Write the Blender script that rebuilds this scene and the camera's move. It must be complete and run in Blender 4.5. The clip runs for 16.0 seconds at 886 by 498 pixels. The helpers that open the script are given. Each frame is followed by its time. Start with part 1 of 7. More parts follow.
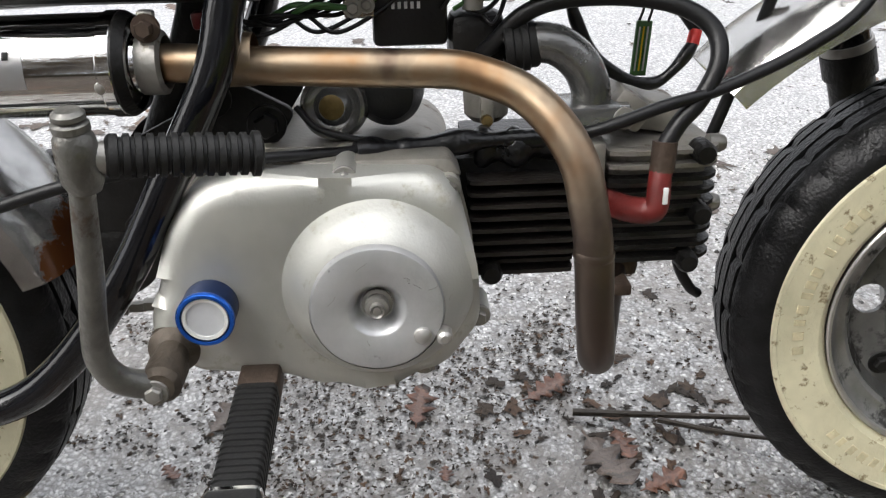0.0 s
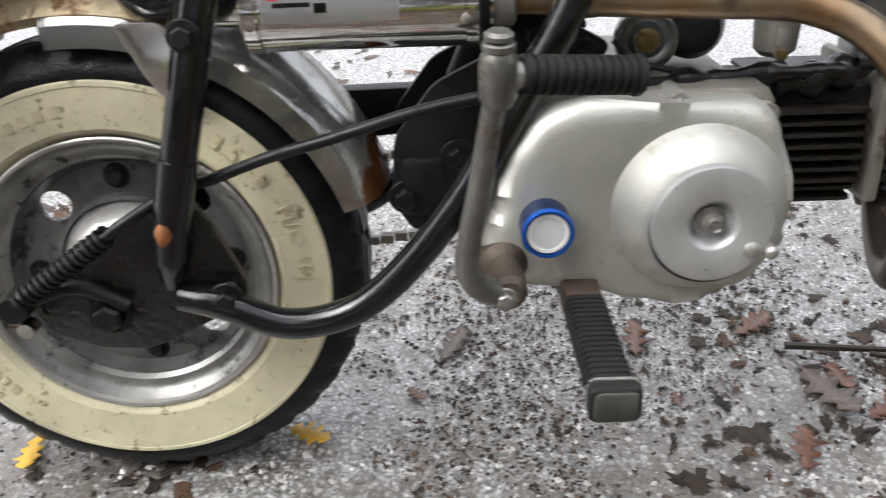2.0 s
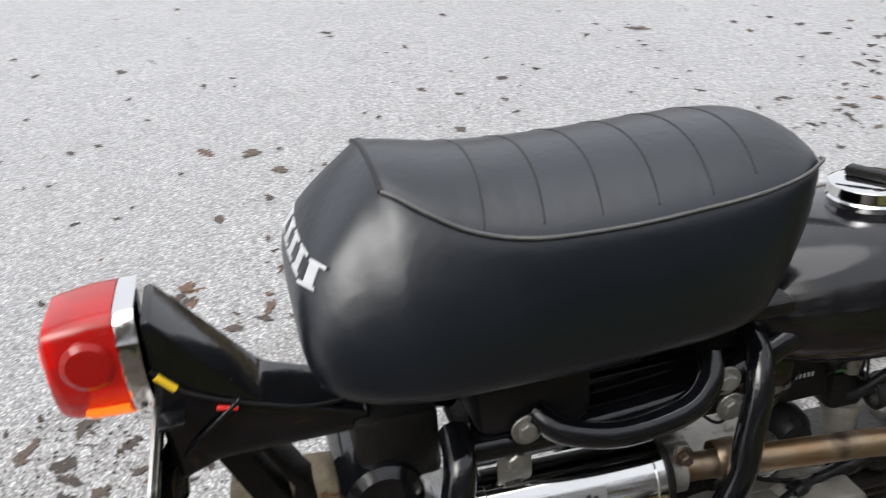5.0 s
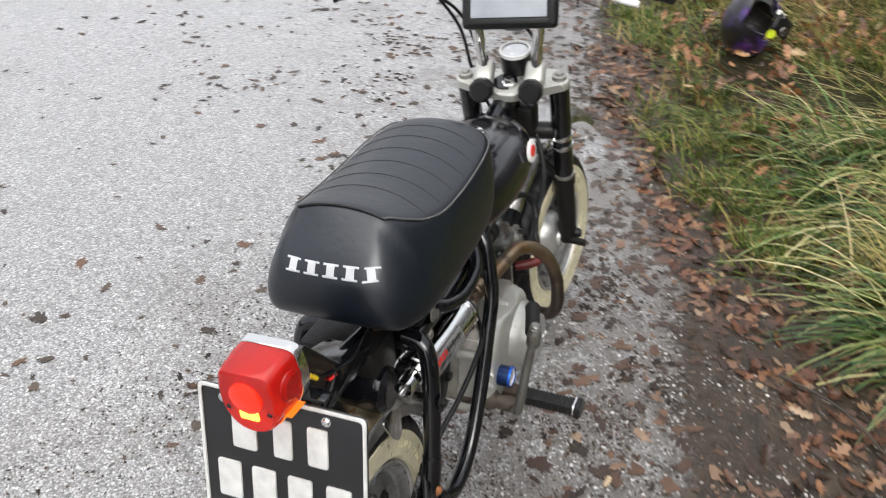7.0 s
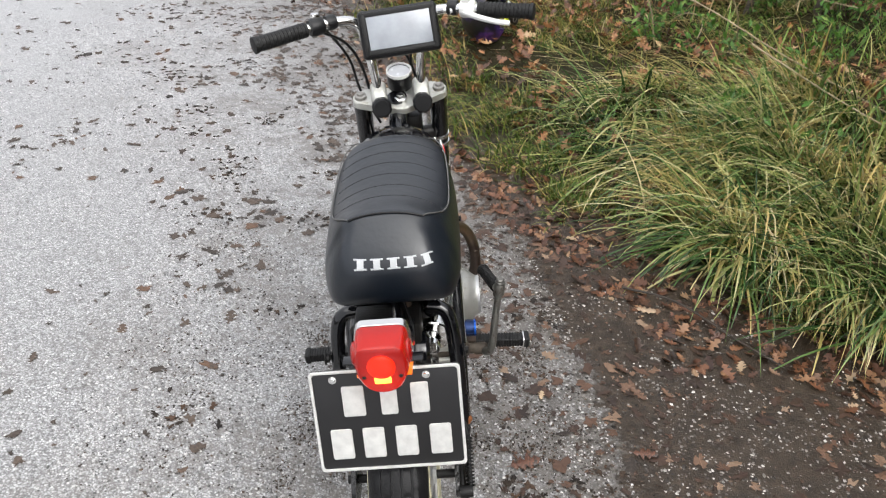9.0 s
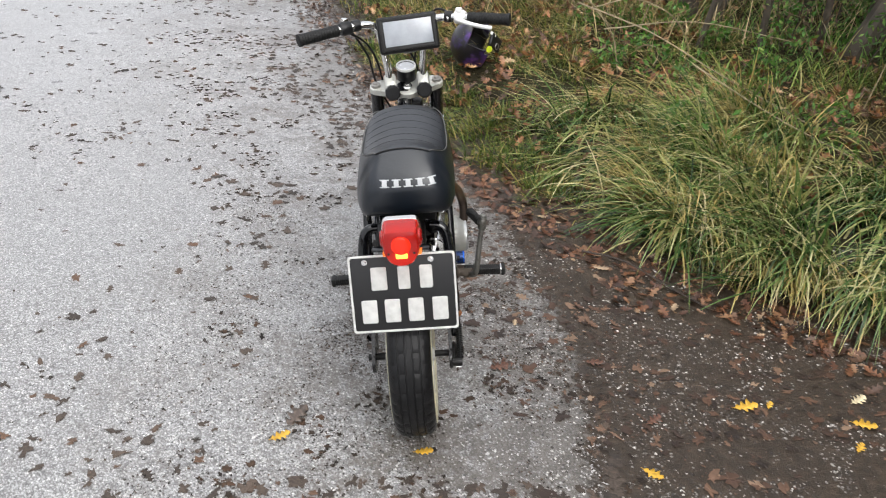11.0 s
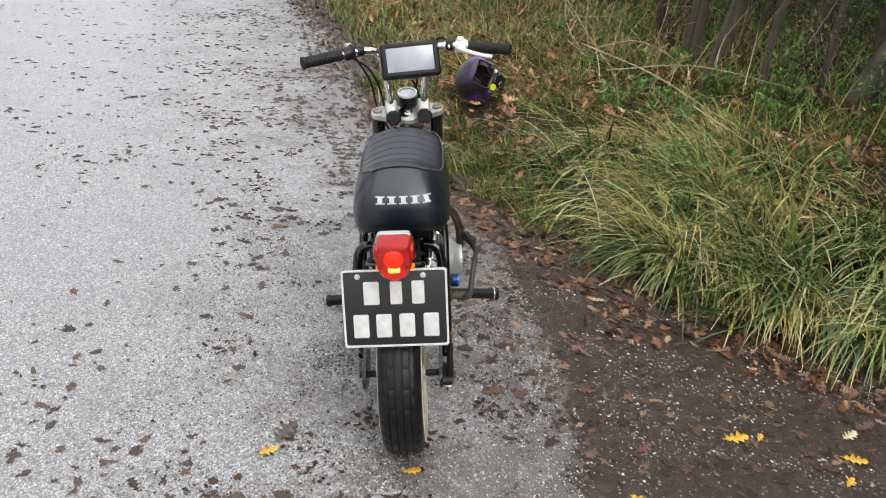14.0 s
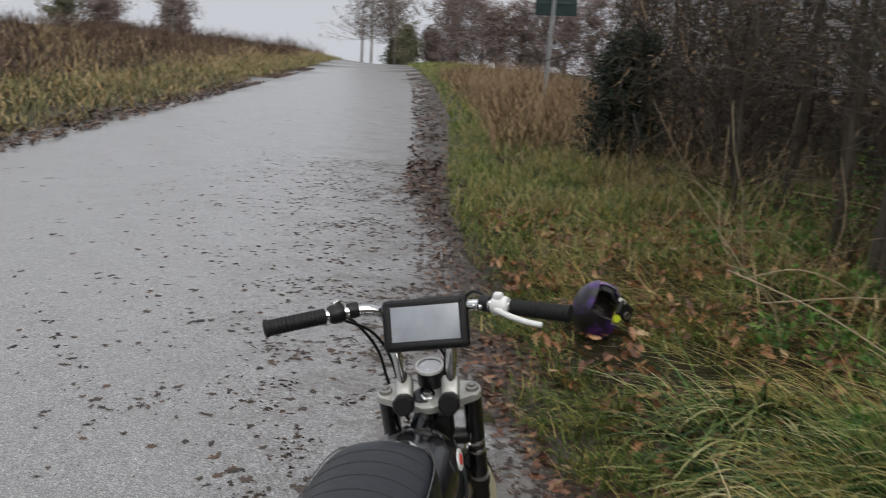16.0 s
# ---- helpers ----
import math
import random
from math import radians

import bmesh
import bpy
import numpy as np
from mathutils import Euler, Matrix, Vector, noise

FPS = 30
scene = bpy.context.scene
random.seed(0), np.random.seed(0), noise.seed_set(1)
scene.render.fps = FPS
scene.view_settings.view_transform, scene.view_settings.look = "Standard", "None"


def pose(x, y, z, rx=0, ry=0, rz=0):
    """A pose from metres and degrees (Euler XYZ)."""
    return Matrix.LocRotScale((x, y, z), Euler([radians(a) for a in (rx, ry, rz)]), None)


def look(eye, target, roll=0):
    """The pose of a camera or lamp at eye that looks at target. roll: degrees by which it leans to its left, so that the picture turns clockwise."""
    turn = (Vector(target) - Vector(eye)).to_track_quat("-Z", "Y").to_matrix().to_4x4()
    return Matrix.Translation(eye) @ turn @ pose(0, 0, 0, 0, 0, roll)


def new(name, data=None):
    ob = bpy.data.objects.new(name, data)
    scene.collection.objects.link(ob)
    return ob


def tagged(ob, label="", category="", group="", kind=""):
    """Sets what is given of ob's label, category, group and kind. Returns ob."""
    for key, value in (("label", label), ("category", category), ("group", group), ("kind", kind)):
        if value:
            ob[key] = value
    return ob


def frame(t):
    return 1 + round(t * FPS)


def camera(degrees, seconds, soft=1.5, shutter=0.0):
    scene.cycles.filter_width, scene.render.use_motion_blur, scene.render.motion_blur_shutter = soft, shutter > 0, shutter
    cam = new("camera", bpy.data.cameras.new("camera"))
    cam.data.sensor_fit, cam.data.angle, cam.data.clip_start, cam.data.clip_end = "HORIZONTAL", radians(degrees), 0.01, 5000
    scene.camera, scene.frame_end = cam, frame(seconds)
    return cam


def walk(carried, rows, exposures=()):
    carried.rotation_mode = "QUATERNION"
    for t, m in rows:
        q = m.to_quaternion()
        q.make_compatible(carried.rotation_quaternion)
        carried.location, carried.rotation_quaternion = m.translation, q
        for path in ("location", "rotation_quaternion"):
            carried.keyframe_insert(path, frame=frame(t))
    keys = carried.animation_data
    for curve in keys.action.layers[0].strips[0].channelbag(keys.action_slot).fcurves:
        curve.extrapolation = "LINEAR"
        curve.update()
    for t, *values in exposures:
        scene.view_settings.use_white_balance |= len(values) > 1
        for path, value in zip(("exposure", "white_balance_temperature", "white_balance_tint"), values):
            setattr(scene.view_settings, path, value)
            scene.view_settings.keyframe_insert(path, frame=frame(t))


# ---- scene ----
cam = camera(54.4, 16.0, 1.1, 0.3)
PATH = [
    (0, (0.531, 0.434, 0.584), (-1.174, 0.541, -0.455), -0.5),
    (0.5, (0.542, 0.428, 0.58), (-1.139, 0.493, -0.502), -1.4),
    (1, (0.552, 0.38, 0.574), (-1.115, 0.429, -0.53), -1.4),
    (1.5, (0.561, 0.332, 0.581), (-1.106, 0.374, -0.523), -1.2),
    (2, (0.577, 0.24, 0.582), (-1.095, 0.267, -0.514), -1.4),
    (2.5, (0.589, 0.142, 0.585), (-1.098, 0.117, -0.489), -2.2),
    (3, (0.586, 0.117, 0.6), (-1.116, 0.058, -0.45), -3.0),
    (3.5, (0.598, 0.109, 0.665), (-1.118, 0.043, -0.359), -3.3),
    (4, (0.609, 0.058, 0.794), (-1.107, -0.017, -0.23), -4.4),
    (4.5, (0.559, 0.006, 0.902), (-1.151, 0.091, -0.131), -2.5),
    (5, (0.448, 0.0, 0.938), (-1.191, 0.414, -0.131), -2.1),
    (5.2, (0.426, -0.033, 0.965), (-1.161, 0.517, -0.121), -1.7),
    (7.3, (0.286, -0.815, 1.255), (-0.1, 0.776, 0.106), 2.2),
    (7.5, (0.231, -0.886, 1.268), (-0.058, 0.677, 0.054), 0.4),
    (8, (0.181, -1.002, 1.307), (0.069, 0.554, 0.055), 1.6),
    (8.5, (0.08, -1.049, 1.33), (0.062, 0.54, 0.115), 3.2),
    (8.7, (-0.004, -1.041, 1.344), (0.06, 0.601, 0.204), 3.7),
    (10.8, (-0.116, -1.585, 1.439), (0.003, 0.137, 0.43), 4.9),
    (11, (-0.092, -1.647, 1.433), (0.027, 0.082, 0.435), 5.3),
    (11.5, (-0.066, -1.755, 1.433), (0.05, -0.005, 0.471), 6.2),
    (12, (-0.069, -1.785, 1.422), (0.043, -0.016, 0.494), 6.7),
    (12.5, (-0.072, -1.781, 1.419), (0.038, -0.006, 0.503), 6.9),
    (13, (-0.064, -1.773, 1.416), (0.043, 0.002, 0.5), 7.0),
    (13.5, (-0.061, -1.762, 1.414), (0.045, 0.013, 0.498), 7.0),
    (14, (-0.066, -1.695, 1.394), (0.037, 0.084, 0.486), 6.7),
    (14.5, (-0.086, -1.509, 1.362), (0.012, 0.304, 0.521), 6.3),
    (15, (-0.052, -1.332, 1.342), (0.062, 0.486, 0.518), 4.9),
    (15.5, (0.128, -1.109, 1.358), (0.087, 0.809, 0.795), 3.9),
    (16, (0.213, -0.833, 1.337), (-0.123, 1.066, 0.805), 3.7),
]
EXPOSURES = [(0, 0.93), (0.5, 1.03), (1.5, 1.08), (2.3, 0.95), (3.0, 0.84), (4.1, 0.75), (5.0, 0.5), (7.5, 0.58), (11.0, 0.48), (12.5, 0.54), (14.0, 0.42), (14.5, 0.06), (15.0, 0.16), (15.5, -0.22), (16.0, -0.42)]
walk(cam, [(t, look(eye, target, roll)) for t, eye, target, roll in PATH], EXPOSURES)


# ---- world and light: flat overcast ----
world = bpy.data.worlds.new("overcast_sky")
scene.world = world
world.use_nodes = True
wn, wl = world.node_tree.nodes, world.node_tree.links
sky = wn.new("ShaderNodeTexSky")
sky.sky_type, sky.sun_disc = "NISHITA", False
sky.sun_elevation, sky.sun_rotation = radians(48), radians(150)
sky.air_density, sky.dust_density, sky.ozone_density = 1.0, 6.0, 0.6
grey = wn.new("ShaderNodeHueSaturation")
grey.inputs["Saturation"].default_value = 0.12
wl.new(sky.outputs[0], grey.inputs["Color"])
cloud = wn.new("ShaderNodeMix")
cloud.data_type, cloud.blend_type = "RGBA", "LIGHTEN"
cloud.inputs[0].default_value = 1.0
cloud.inputs[7].default_value = (5.15, 5.3, 5.7, 1.0)
wl.new(grey.outputs[0], cloud.inputs[6])
wl.new(cloud.outputs[2], wn["Background"].inputs[0])
wn["Background"].inputs[1].default_value = 0.15
sun = new("sun", bpy.data.lights.new("sun", "SUN"))
sun.data.energy, sun.data.angle, sun.data.color = 1.0, radians(60), (1.0, 0.985, 0.97)
sun.matrix_world = look((-1.5, -0.5, 6.0), (0, 0, 0))


# ---- materials ----
def nodes_of(m):
    m.use_nodes = True
    n, l = m.node_tree.nodes, m.node_tree.links
    return n, l, n["Principled BSDF"]


def rgb(c):
    return (c[0], c[1], c[2], 1.0)


def ramp_node(n, stops):
    r = n.new("ShaderNodeValToRGB")
    e = r.color_ramp.elements
    e[0].position, e[0].color = stops[0][0], rgb(stops[0][1])
    e[1].position, e[1].color = stops[-1][0], rgb(stops[-1][1])
    for p, c in stops[1:-1]:
        k = e.new(p)
        k.color = rgb(c)
    return r


def noise_node(n, l, scale, detail=3.0, rough=0.55, vec=None):
    t = n.new("ShaderNodeTexNoise")
    t.inputs["Scale"].default_value, t.inputs["Detail"].default_value = scale, detail
    t.inputs["Roughness"].default_value = rough
    if vec is not None:
        l.new(vec, t.inputs["Vector"])
    return t


def mix_node(n, l, fac, a, b):
    m = n.new("ShaderNodeMix")
    m.data_type = "RGBA"
    for sock, v in ((m.inputs[0], fac), (m.inputs[6], a), (m.inputs[7], b)):
        if isinstance(v, (tuple, list)):
            sock.default_value = rgb(v)
        elif isinstance(v, (int, float)):
            sock.default_value = v
        else:
            l.new(v, sock)
    return m.outputs[2]


def math_node(n, l, op, a, b=0.0, clamp=False):
    m = n.new("ShaderNodeMath")
    m.operation, m.use_clamp = op, clamp
    for sock, v in ((m.inputs[0], a), (m.inputs[1], b)):
        if isinstance(v, (int, float)):
            sock.default_value = v
        else:
            l.new(v, sock)
    return m.outputs[0]


def mat(name, col, rough=0.5, metal=0.0, var=0.2, scale=18.0, bump=0.15, bscale=300.0, dirt=None, coat=0.0, spec=0.5):
    """dirt: (colour, threshold 0..1, scale, roughness) for patches of rust or mud with a ragged shape."""
    m = bpy.data.materials.new(name)
    n, l, b = nodes_of(m)
    v = n.new("ShaderNodeTexCoord").outputs["Object"]
    big = noise_node(n, l, scale, 4, 0.6, v)
    lo = tuple(c * (1 - var) for c in col)
    hi = tuple(min(1.0, c * (1 + var)) for c in col)
    c = ramp_node(n, [(0.3, lo), (0.7, hi)])
    l.new(big.outputs[0], c.inputs[0])
    out = c.outputs[0]
    fine = noise_node(n, l, bscale, 2, 0.5, v)
    rr = n.new("ShaderNodeMapRange")
    rr.inputs[3].default_value, rr.inputs[4].default_value = max(0.02, rough * 0.75), min(1, rough * 1.3)
    l.new(big.outputs[0], rr.inputs[0])
    rout = rr.outputs[0]
    if dirt:
        dn = noise_node(n, l, dirt[2], 6, 0.7, v)
        d = n.new("ShaderNodeMapRange")
        d.inputs[1].default_value, d.inputs[2].default_value = dirt[1], dirt[1] + 0.08
        l.new(dn.outputs[0], d.inputs[0])
        out = mix_node(n, l, d.outputs[0], out, dirt[0])
        mr = n.new("ShaderNodeMix")
        l.new(d.outputs[0], mr.inputs[0])
        l.new(rout, mr.inputs[2])
        mr.inputs[3].default_value = dirt[3]
        rout = mr.outputs[0]
        if metal:
            l.new(math_node(n, l, "MULTIPLY", math_node(n, l, "SUBTRACT", 1.0, d.outputs[0]), metal), b.inputs["Metallic"])
    elif metal:
        b.inputs["Metallic"].default_value = metal
    l.new(out, b.inputs["Base Color"])
    l.new(rout, b.inputs["Roughness"])
    b.inputs["Coat Weight"].default_value = coat
    b.inputs["Specular IOR Level"].default_value = spec
    if bump:
        bn = n.new("ShaderNodeBump")
        bn.inputs["Strength"].default_value, bn.inputs["Distance"].default_value = bump, 0.002
        l.new(fine.outputs[0], bn.inputs["Height"])
        l.new(bn.outputs[0], b.inputs["Normal"])
    return m


def island_mat(name, stops, rough=0.6, var=0.25, scale=60.0, spec=0.4, trans=0.0):
    """Colour picked per loose piece."""
    m = bpy.data.materials.new(name)
    n, l, b = nodes_of(m)
    g = n.new("ShaderNodeNewGeometry")
    r = ramp_node(n, stops)
    l.new(g.outputs["Random Per Island"], r.inputs[0])
    t = noise_node(n, l, scale, 3, 0.6, n.new("ShaderNodeTexCoord").outputs["Object"])
    k = ramp_node(n, [(0.3, (1 - var,) * 3), (0.7, (1, 1, 1))])
    l.new(t.outputs[0], k.inputs[0])
    mm = n.new("ShaderNodeMix")
    mm.data_type, mm.blend_type = "RGBA", "MULTIPLY"
    mm.inputs[0].default_value = 1.0
    l.new(r.outputs[0], mm.inputs[6])
    l.new(k.outputs[0], mm.inputs[7])
    l.new(mm.outputs[2], b.inputs["Base Color"])
    b.inputs["Roughness"].default_value = rough
    b.inputs["Specular IOR Level"].default_value = spec
    if trans:
        tl, ms = n.new("ShaderNodeBsdfTranslucent"), n.new("ShaderNodeMixShader")
        ms.inputs[0].default_value = trans
        l.new(mm.outputs[2], tl.inputs["Color"])
        l.new(b.outputs[0], ms.inputs[1])
        l.new(tl.outputs[0], ms.inputs[2])
        l.new(ms.outputs[0], n["Material Output"].inputs["Surface"])
    return m


RUST = (0.16, 0.055, 0.018)
MUD = (0.055, 0.042, 0.032)
BLACK_PAINT = mat("black_paint", (0.0040, 0.0043, 0.0056), 0.10, 0, 0.4, 25, 0.14, 160, (MUD, 0.70, 40, 0.8), 0.35, 0.42)
BLACK_DULL = mat("dull_black_metal", (0.008, 0.0076, 0.0072), 0.42, 0, 0.5, 30, 0.4, 260, (RUST, 0.72, 35, 0.85), 0.0, 0.28)
BLACK_PLASTIC = mat("black_plastic", (0.007, 0.007, 0.0078), 0.4, 0, 0.3, 30, 0.15, 400, None, 0.0, 0.35)
RUBBER = mat("tyre_rubber", (0.0075, 0.0075, 0.008), 0.36, 0, 0.5, 40, 0.45, 330, ((0.030, 0.026, 0.022), 0.70, 60, 0.85), 0.0, 0.22)
GRIP = mat("grip_rubber", (0.010, 0.010, 0.010), 0.55, 0, 0.3, 40, 0.2, 500, None, 0.0, 0.3)
CREAM = mat("cream_whitewall", (0.53, 0.495, 0.345), 0.48, 0, 0.20, 16, 0.3, 240, ((0.20, 0.155, 0.088), 0.575, 75, 0.8))
CHROME = mat("polished_steel", (0.72, 0.72, 0.71), 0.07, 1.0, 0.06, 12, 0.03, 90)
CHROME_PIT = mat("pitted_chrome", (0.74, 0.73, 0.71), 0.19, 1.0, 0.2, 22, 0.10, 160, ((0.16, 0.085, 0.035), 0.63, 24, 0.8))
ALLOY = mat("cast_alloy", (0.50, 0.50, 0.465), 0.45, 0.70, 0.18, 9, 0.14, 420, ((0.31, 0.29, 0.225), 0.58, 22, 0.5))
ALLOY_DISC = mat("brushed_alloy", (0.46, 0.465, 0.47), 0.42, 0.6, 0.12, 30, 0.12, 320, ((0.17, 0.165, 0.155), 0.66, 75, 0.6))
ALLOY_DIRTY = mat("stained_alloy", (0.25, 0.235, 0.21), 0.5, 0.5, 0.25, 30, 0.25, 300, ((0.09, 0.06, 0.035), 0.58, 24, 0.8))
STEEL = mat("worn_grey_steel", (0.30, 0.29, 0.27), 0.45, 0.7, 0.25, 30, 0.2, 320, ((0.12, 0.08, 0.05), 0.63, 26, 0.75))
ALLOY_WET = mat("oily_grey_casting", (0.20, 0.20, 0.195), 0.24, 0.75, 0.3, 30, 0.2, 260, ((0.05, 0.042, 0.034), 0.60, 34, 0.8))
ALLOY_HUB = mat("dusty_alloy_hub", (0.50, 0.50, 0.485), 0.38, 0.65, 0.2, 60, 0.3, 420)
RIM_GREY = mat("grey_rim_paint", (0.13, 0.13, 0.128), 0.33, 0.5, 0.45, 22, 0.2, 200, ((0.016, 0.014, 0.013), 0.545, 30, 0.7))
RIM_LIP = mat("worn_rim_lip", (0.42, 0.41, 0.39), 0.34, 0.7, 0.22, 26, 0.12, 200, ((0.10, 0.07, 0.05), 0.62, 30, 0.75))
RIM_BAND = mat("dull_rim_band", (0.22, 0.219, 0.213), 0.30, 0.6, 0.4, 26, 0.2, 160, ((0.014, 0.013, 0.012), 0.555, 34, 0.6))
MARK = mat("darker_moulded_lettering", (0.46, 0.41, 0.265), 0.55, 0, 0.3, 60, 0.3, 240)
RUSTY_BLACK = mat("mud_flecked_black_plate", (0.0085, 0.0082, 0.008), 0.26, 0, 0.5, 30, 1.0, 170, ((0.085, 0.076, 0.066), 0.68, 190, 0.7), 0.2, 0.4)
RUST_SPOT = mat("flaking_rust", (0.26, 0.095, 0.028), 0.85, 0, 0.5, 90, 0.8, 200, ((0.03, 0.018, 0.012), 0.58, 120, 0.8))
PIPE = bpy.data.materials.new("heat_tinted_pipe")
# the sky's blue cast on the black vinyl is in the base colour
SEAT_VINYL = mat("sky_tinted_black_vinyl", (0.0036, 0.0062, 0.0105), 0.33, 0, 0.25, 9, 0.26, 75, None, 0.0, 0.66)
SEAT_PIPING = mat("grey_piping", (0.085, 0.085, 0.083), 0.45, 0, 0.2, 30, 0.1, 300)
LETTER = mat("silver_print", (0.45, 0.46, 0.47), 0.5, 0, 0.1, 40, 0.05, 300)
WHITE = mat("white_enamel", (0.72, 0.72, 0.70), 0.4, 0, 0.08, 30, 0.05, 300)
PLATE_BLACK = mat("plate_black", (0.010, 0.010, 0.011), 0.35, 0, 0.2, 20, 0.08, 240)
PLATE_SILVER = mat("plate_silver", (0.62, 0.62, 0.60), 0.45, 0.2, 0.12, 60, 0.1, 400)
PLATE_BACK = mat("dirty_plate_back", (0.12, 0.118, 0.102), 0.55, 0.3, 0.45, 26, 0.6, 180, ((0.045, 0.036, 0.027), 0.53, 70, 0.85))
RED_BOOT = mat("red_rubber_boot", (0.115, 0.012, 0.010), 0.4, 0, 0.3, 40, 0.15, 300, (MUD, 0.64, 40, 0.8))
RED = mat("red_enamel", (0.62, 0.025, 0.02), 0.35, 0, 0.06, 30, 0.02, 300)
BLUE = mat("blue_anodised", (0.02, 0.13, 0.62), 0.22, 0.7, 0.1, 30, 0.03, 300)
# the same blue darkened, so the gauge body looks shaded beside its ring
SHADED_BLUE = mat("shaded_blue_anodised", (0.006, 0.022, 0.085), 0.25, 0.6, 0.1, 30, 0.03, 300)
DIAL = mat("dial_face", (0.62, 0.63, 0.65), 0.25, 0.1, 0.08, 60, 0.03, 300)
YELLOW = mat("yellow_plastic", (0.75, 0.50, 0.02), 0.45, 0, 0.1, 30, 0.05, 300)
COPPER = mat("rusty_brown_steel", (0.072, 0.050, 0.037), 0.55, 0.5, 0.35, 40, 0.3, 300)


def pipe_nodes():
    n, l, b = nodes_of(PIPE)
    v = n.new("ShaderNodeTexCoord").outputs["Object"]
    sp = n.new("ShaderNodeSeparateXYZ")
    l.new(v, sp.inputs[0])
    mr = n.new("ShaderNodeMapRange")
    mr.inputs[1].default_value, mr.inputs[2].default_value = 0.28, 0.40
    mr.inputs[3].default_value, mr.inputs[4].default_value = 1.0, 0.0
    l.new(sp.outputs[2], mr.inputs[0])
    t = noise_node(n, l, 14, 4, 0.6, v)
    tint = ramp_node(n, [(0.3, (0.15, 0.078, 0.040)), (0.44, (0.27, 0.165, 0.088)), (0.56, (0.31, 0.24, 0.165)), (0.68, (0.10, 0.068, 0.052))])
    l.new(t.outputs[0], tint.inputs[0])
    c = mix_node(n, l, mr.outputs[0], tint.outputs[0], (0.105, 0.082, 0.070))
    l.new(c, b.inputs["Base Color"])
    b.inputs["Metallic"].default_value = 0.9
    f = noise_node(n, l, 120, 3, 0.6, v)
    rr = n.new("ShaderNodeMapRange")
    rr.inputs[3].default_value, rr.inputs[4].default_value = 0.26, 0.5
    l.new(f.outputs[0], rr.inputs[0])
    l.new(rr.outputs[0], b.inputs["Roughness"])


pipe_nodes()


def glow_lens(name, col, emit, rough=0.12):
    m = bpy.data.materials.new(name)
    n, l, b = nodes_of(m)
    b.inputs["Base Color"].default_value = rgb(col)
    b.inputs["Roughness"].default_value = rough
    b.inputs["Transmission Weight"].default_value = 0.25
    b.inputs["Emission Color"].default_value = rgb(col)
    b.inputs["Emission Strength"].default_value = emit
    return m


RED_LENS = glow_lens("red_lens", (0.44, 0.011, 0.008), 0.07, 0.05)
RED_LENS.node_tree.nodes["Principled BSDF"].inputs["Transmission Weight"].default_value = 0.5
RED_BRIGHT = glow_lens("lit_red_lens", (0.80, 0.022, 0.006), 0.55, 0.1)
AMBER_LENS = glow_lens("amber_lens", (0.85, 0.22, 0.02), 0.45)
BULB = glow_lens("lit_bulb", (1.0, 0.42, 0.05), 2.5)


# ---- mesh helpers ----
def part(name, bm, material, parent=None, label="", smooth=True, angle=35):
    me = bpy.data.meshes.new(name)
    bmesh.ops.recalc_face_normals(bm, faces=bm.faces)
    bm.to_mesh(me)
    bm.free()
    mats = material if isinstance(material, (list, tuple)) else [material]
    for k in mats:
        me.materials.append(k)
    if smooth:
        me.shade_smooth()
        me.set_sharp_from_angle(angle=radians(angle))
    ob = new(name, me)
    if parent is not None:
        ob.parent = parent
    if label:
        ob["label"] = label
    return ob


def spline(pts, n=8):
    p = [Vector(q) for q in pts]
    if len(p) < 3:
        return [p[0].lerp(p[1], i / n) for i in range(n + 1)]
    ext = [p[0] * 2 - p[1], *p, p[-1] * 2 - p[-2]]
    out = []
    for i in range(1, len(ext) - 2):
        a, b, c, d = ext[i - 1:i + 3]
        for k in range(n):
            t = k / n
            out.append(0.5 * (2 * b + (c - a) * t + (2 * a - 5 * b + 4 * c - d) * t * t + (3 * b - a - 3 * c + d) * t ** 3))
    out.append(p[-1])
    return out


def sweep(bm, pts, r, seg=14, cap=True, smooth=8):
    """A round bar along pts; r a number or a function of 0..1."""
    line = spline(pts, smooth) if smooth else [Vector(q) for q in pts]
    up = None
    rings = []
    for i, q in enumerate(line):
        d = (line[min(i + 1, len(line) - 1)] - line[max(i - 1, 0)]).normalized()
        if up is None:
            up = d.orthogonal().normalized()
        up = (up - d * up.dot(d)).normalized()
        side = d.cross(up)
        rad = r(i / (len(line) - 1)) if callable(r) else r
        rings.append([bm.verts.new(q + (up * math.cos(a) + side * math.sin(a)) * rad)
                      for a in (2 * math.pi * k / seg for k in range(seg))])
    for a, b in zip(rings, rings[1:]):
        for k in range(seg):
            bm.faces.new((a[k], a[(k + 1) % seg], b[(k + 1) % seg], b[k]))
    if cap:
        bm.faces.new(rings[0][::-1])
        bm.faces.new(rings[-1])
    return bm


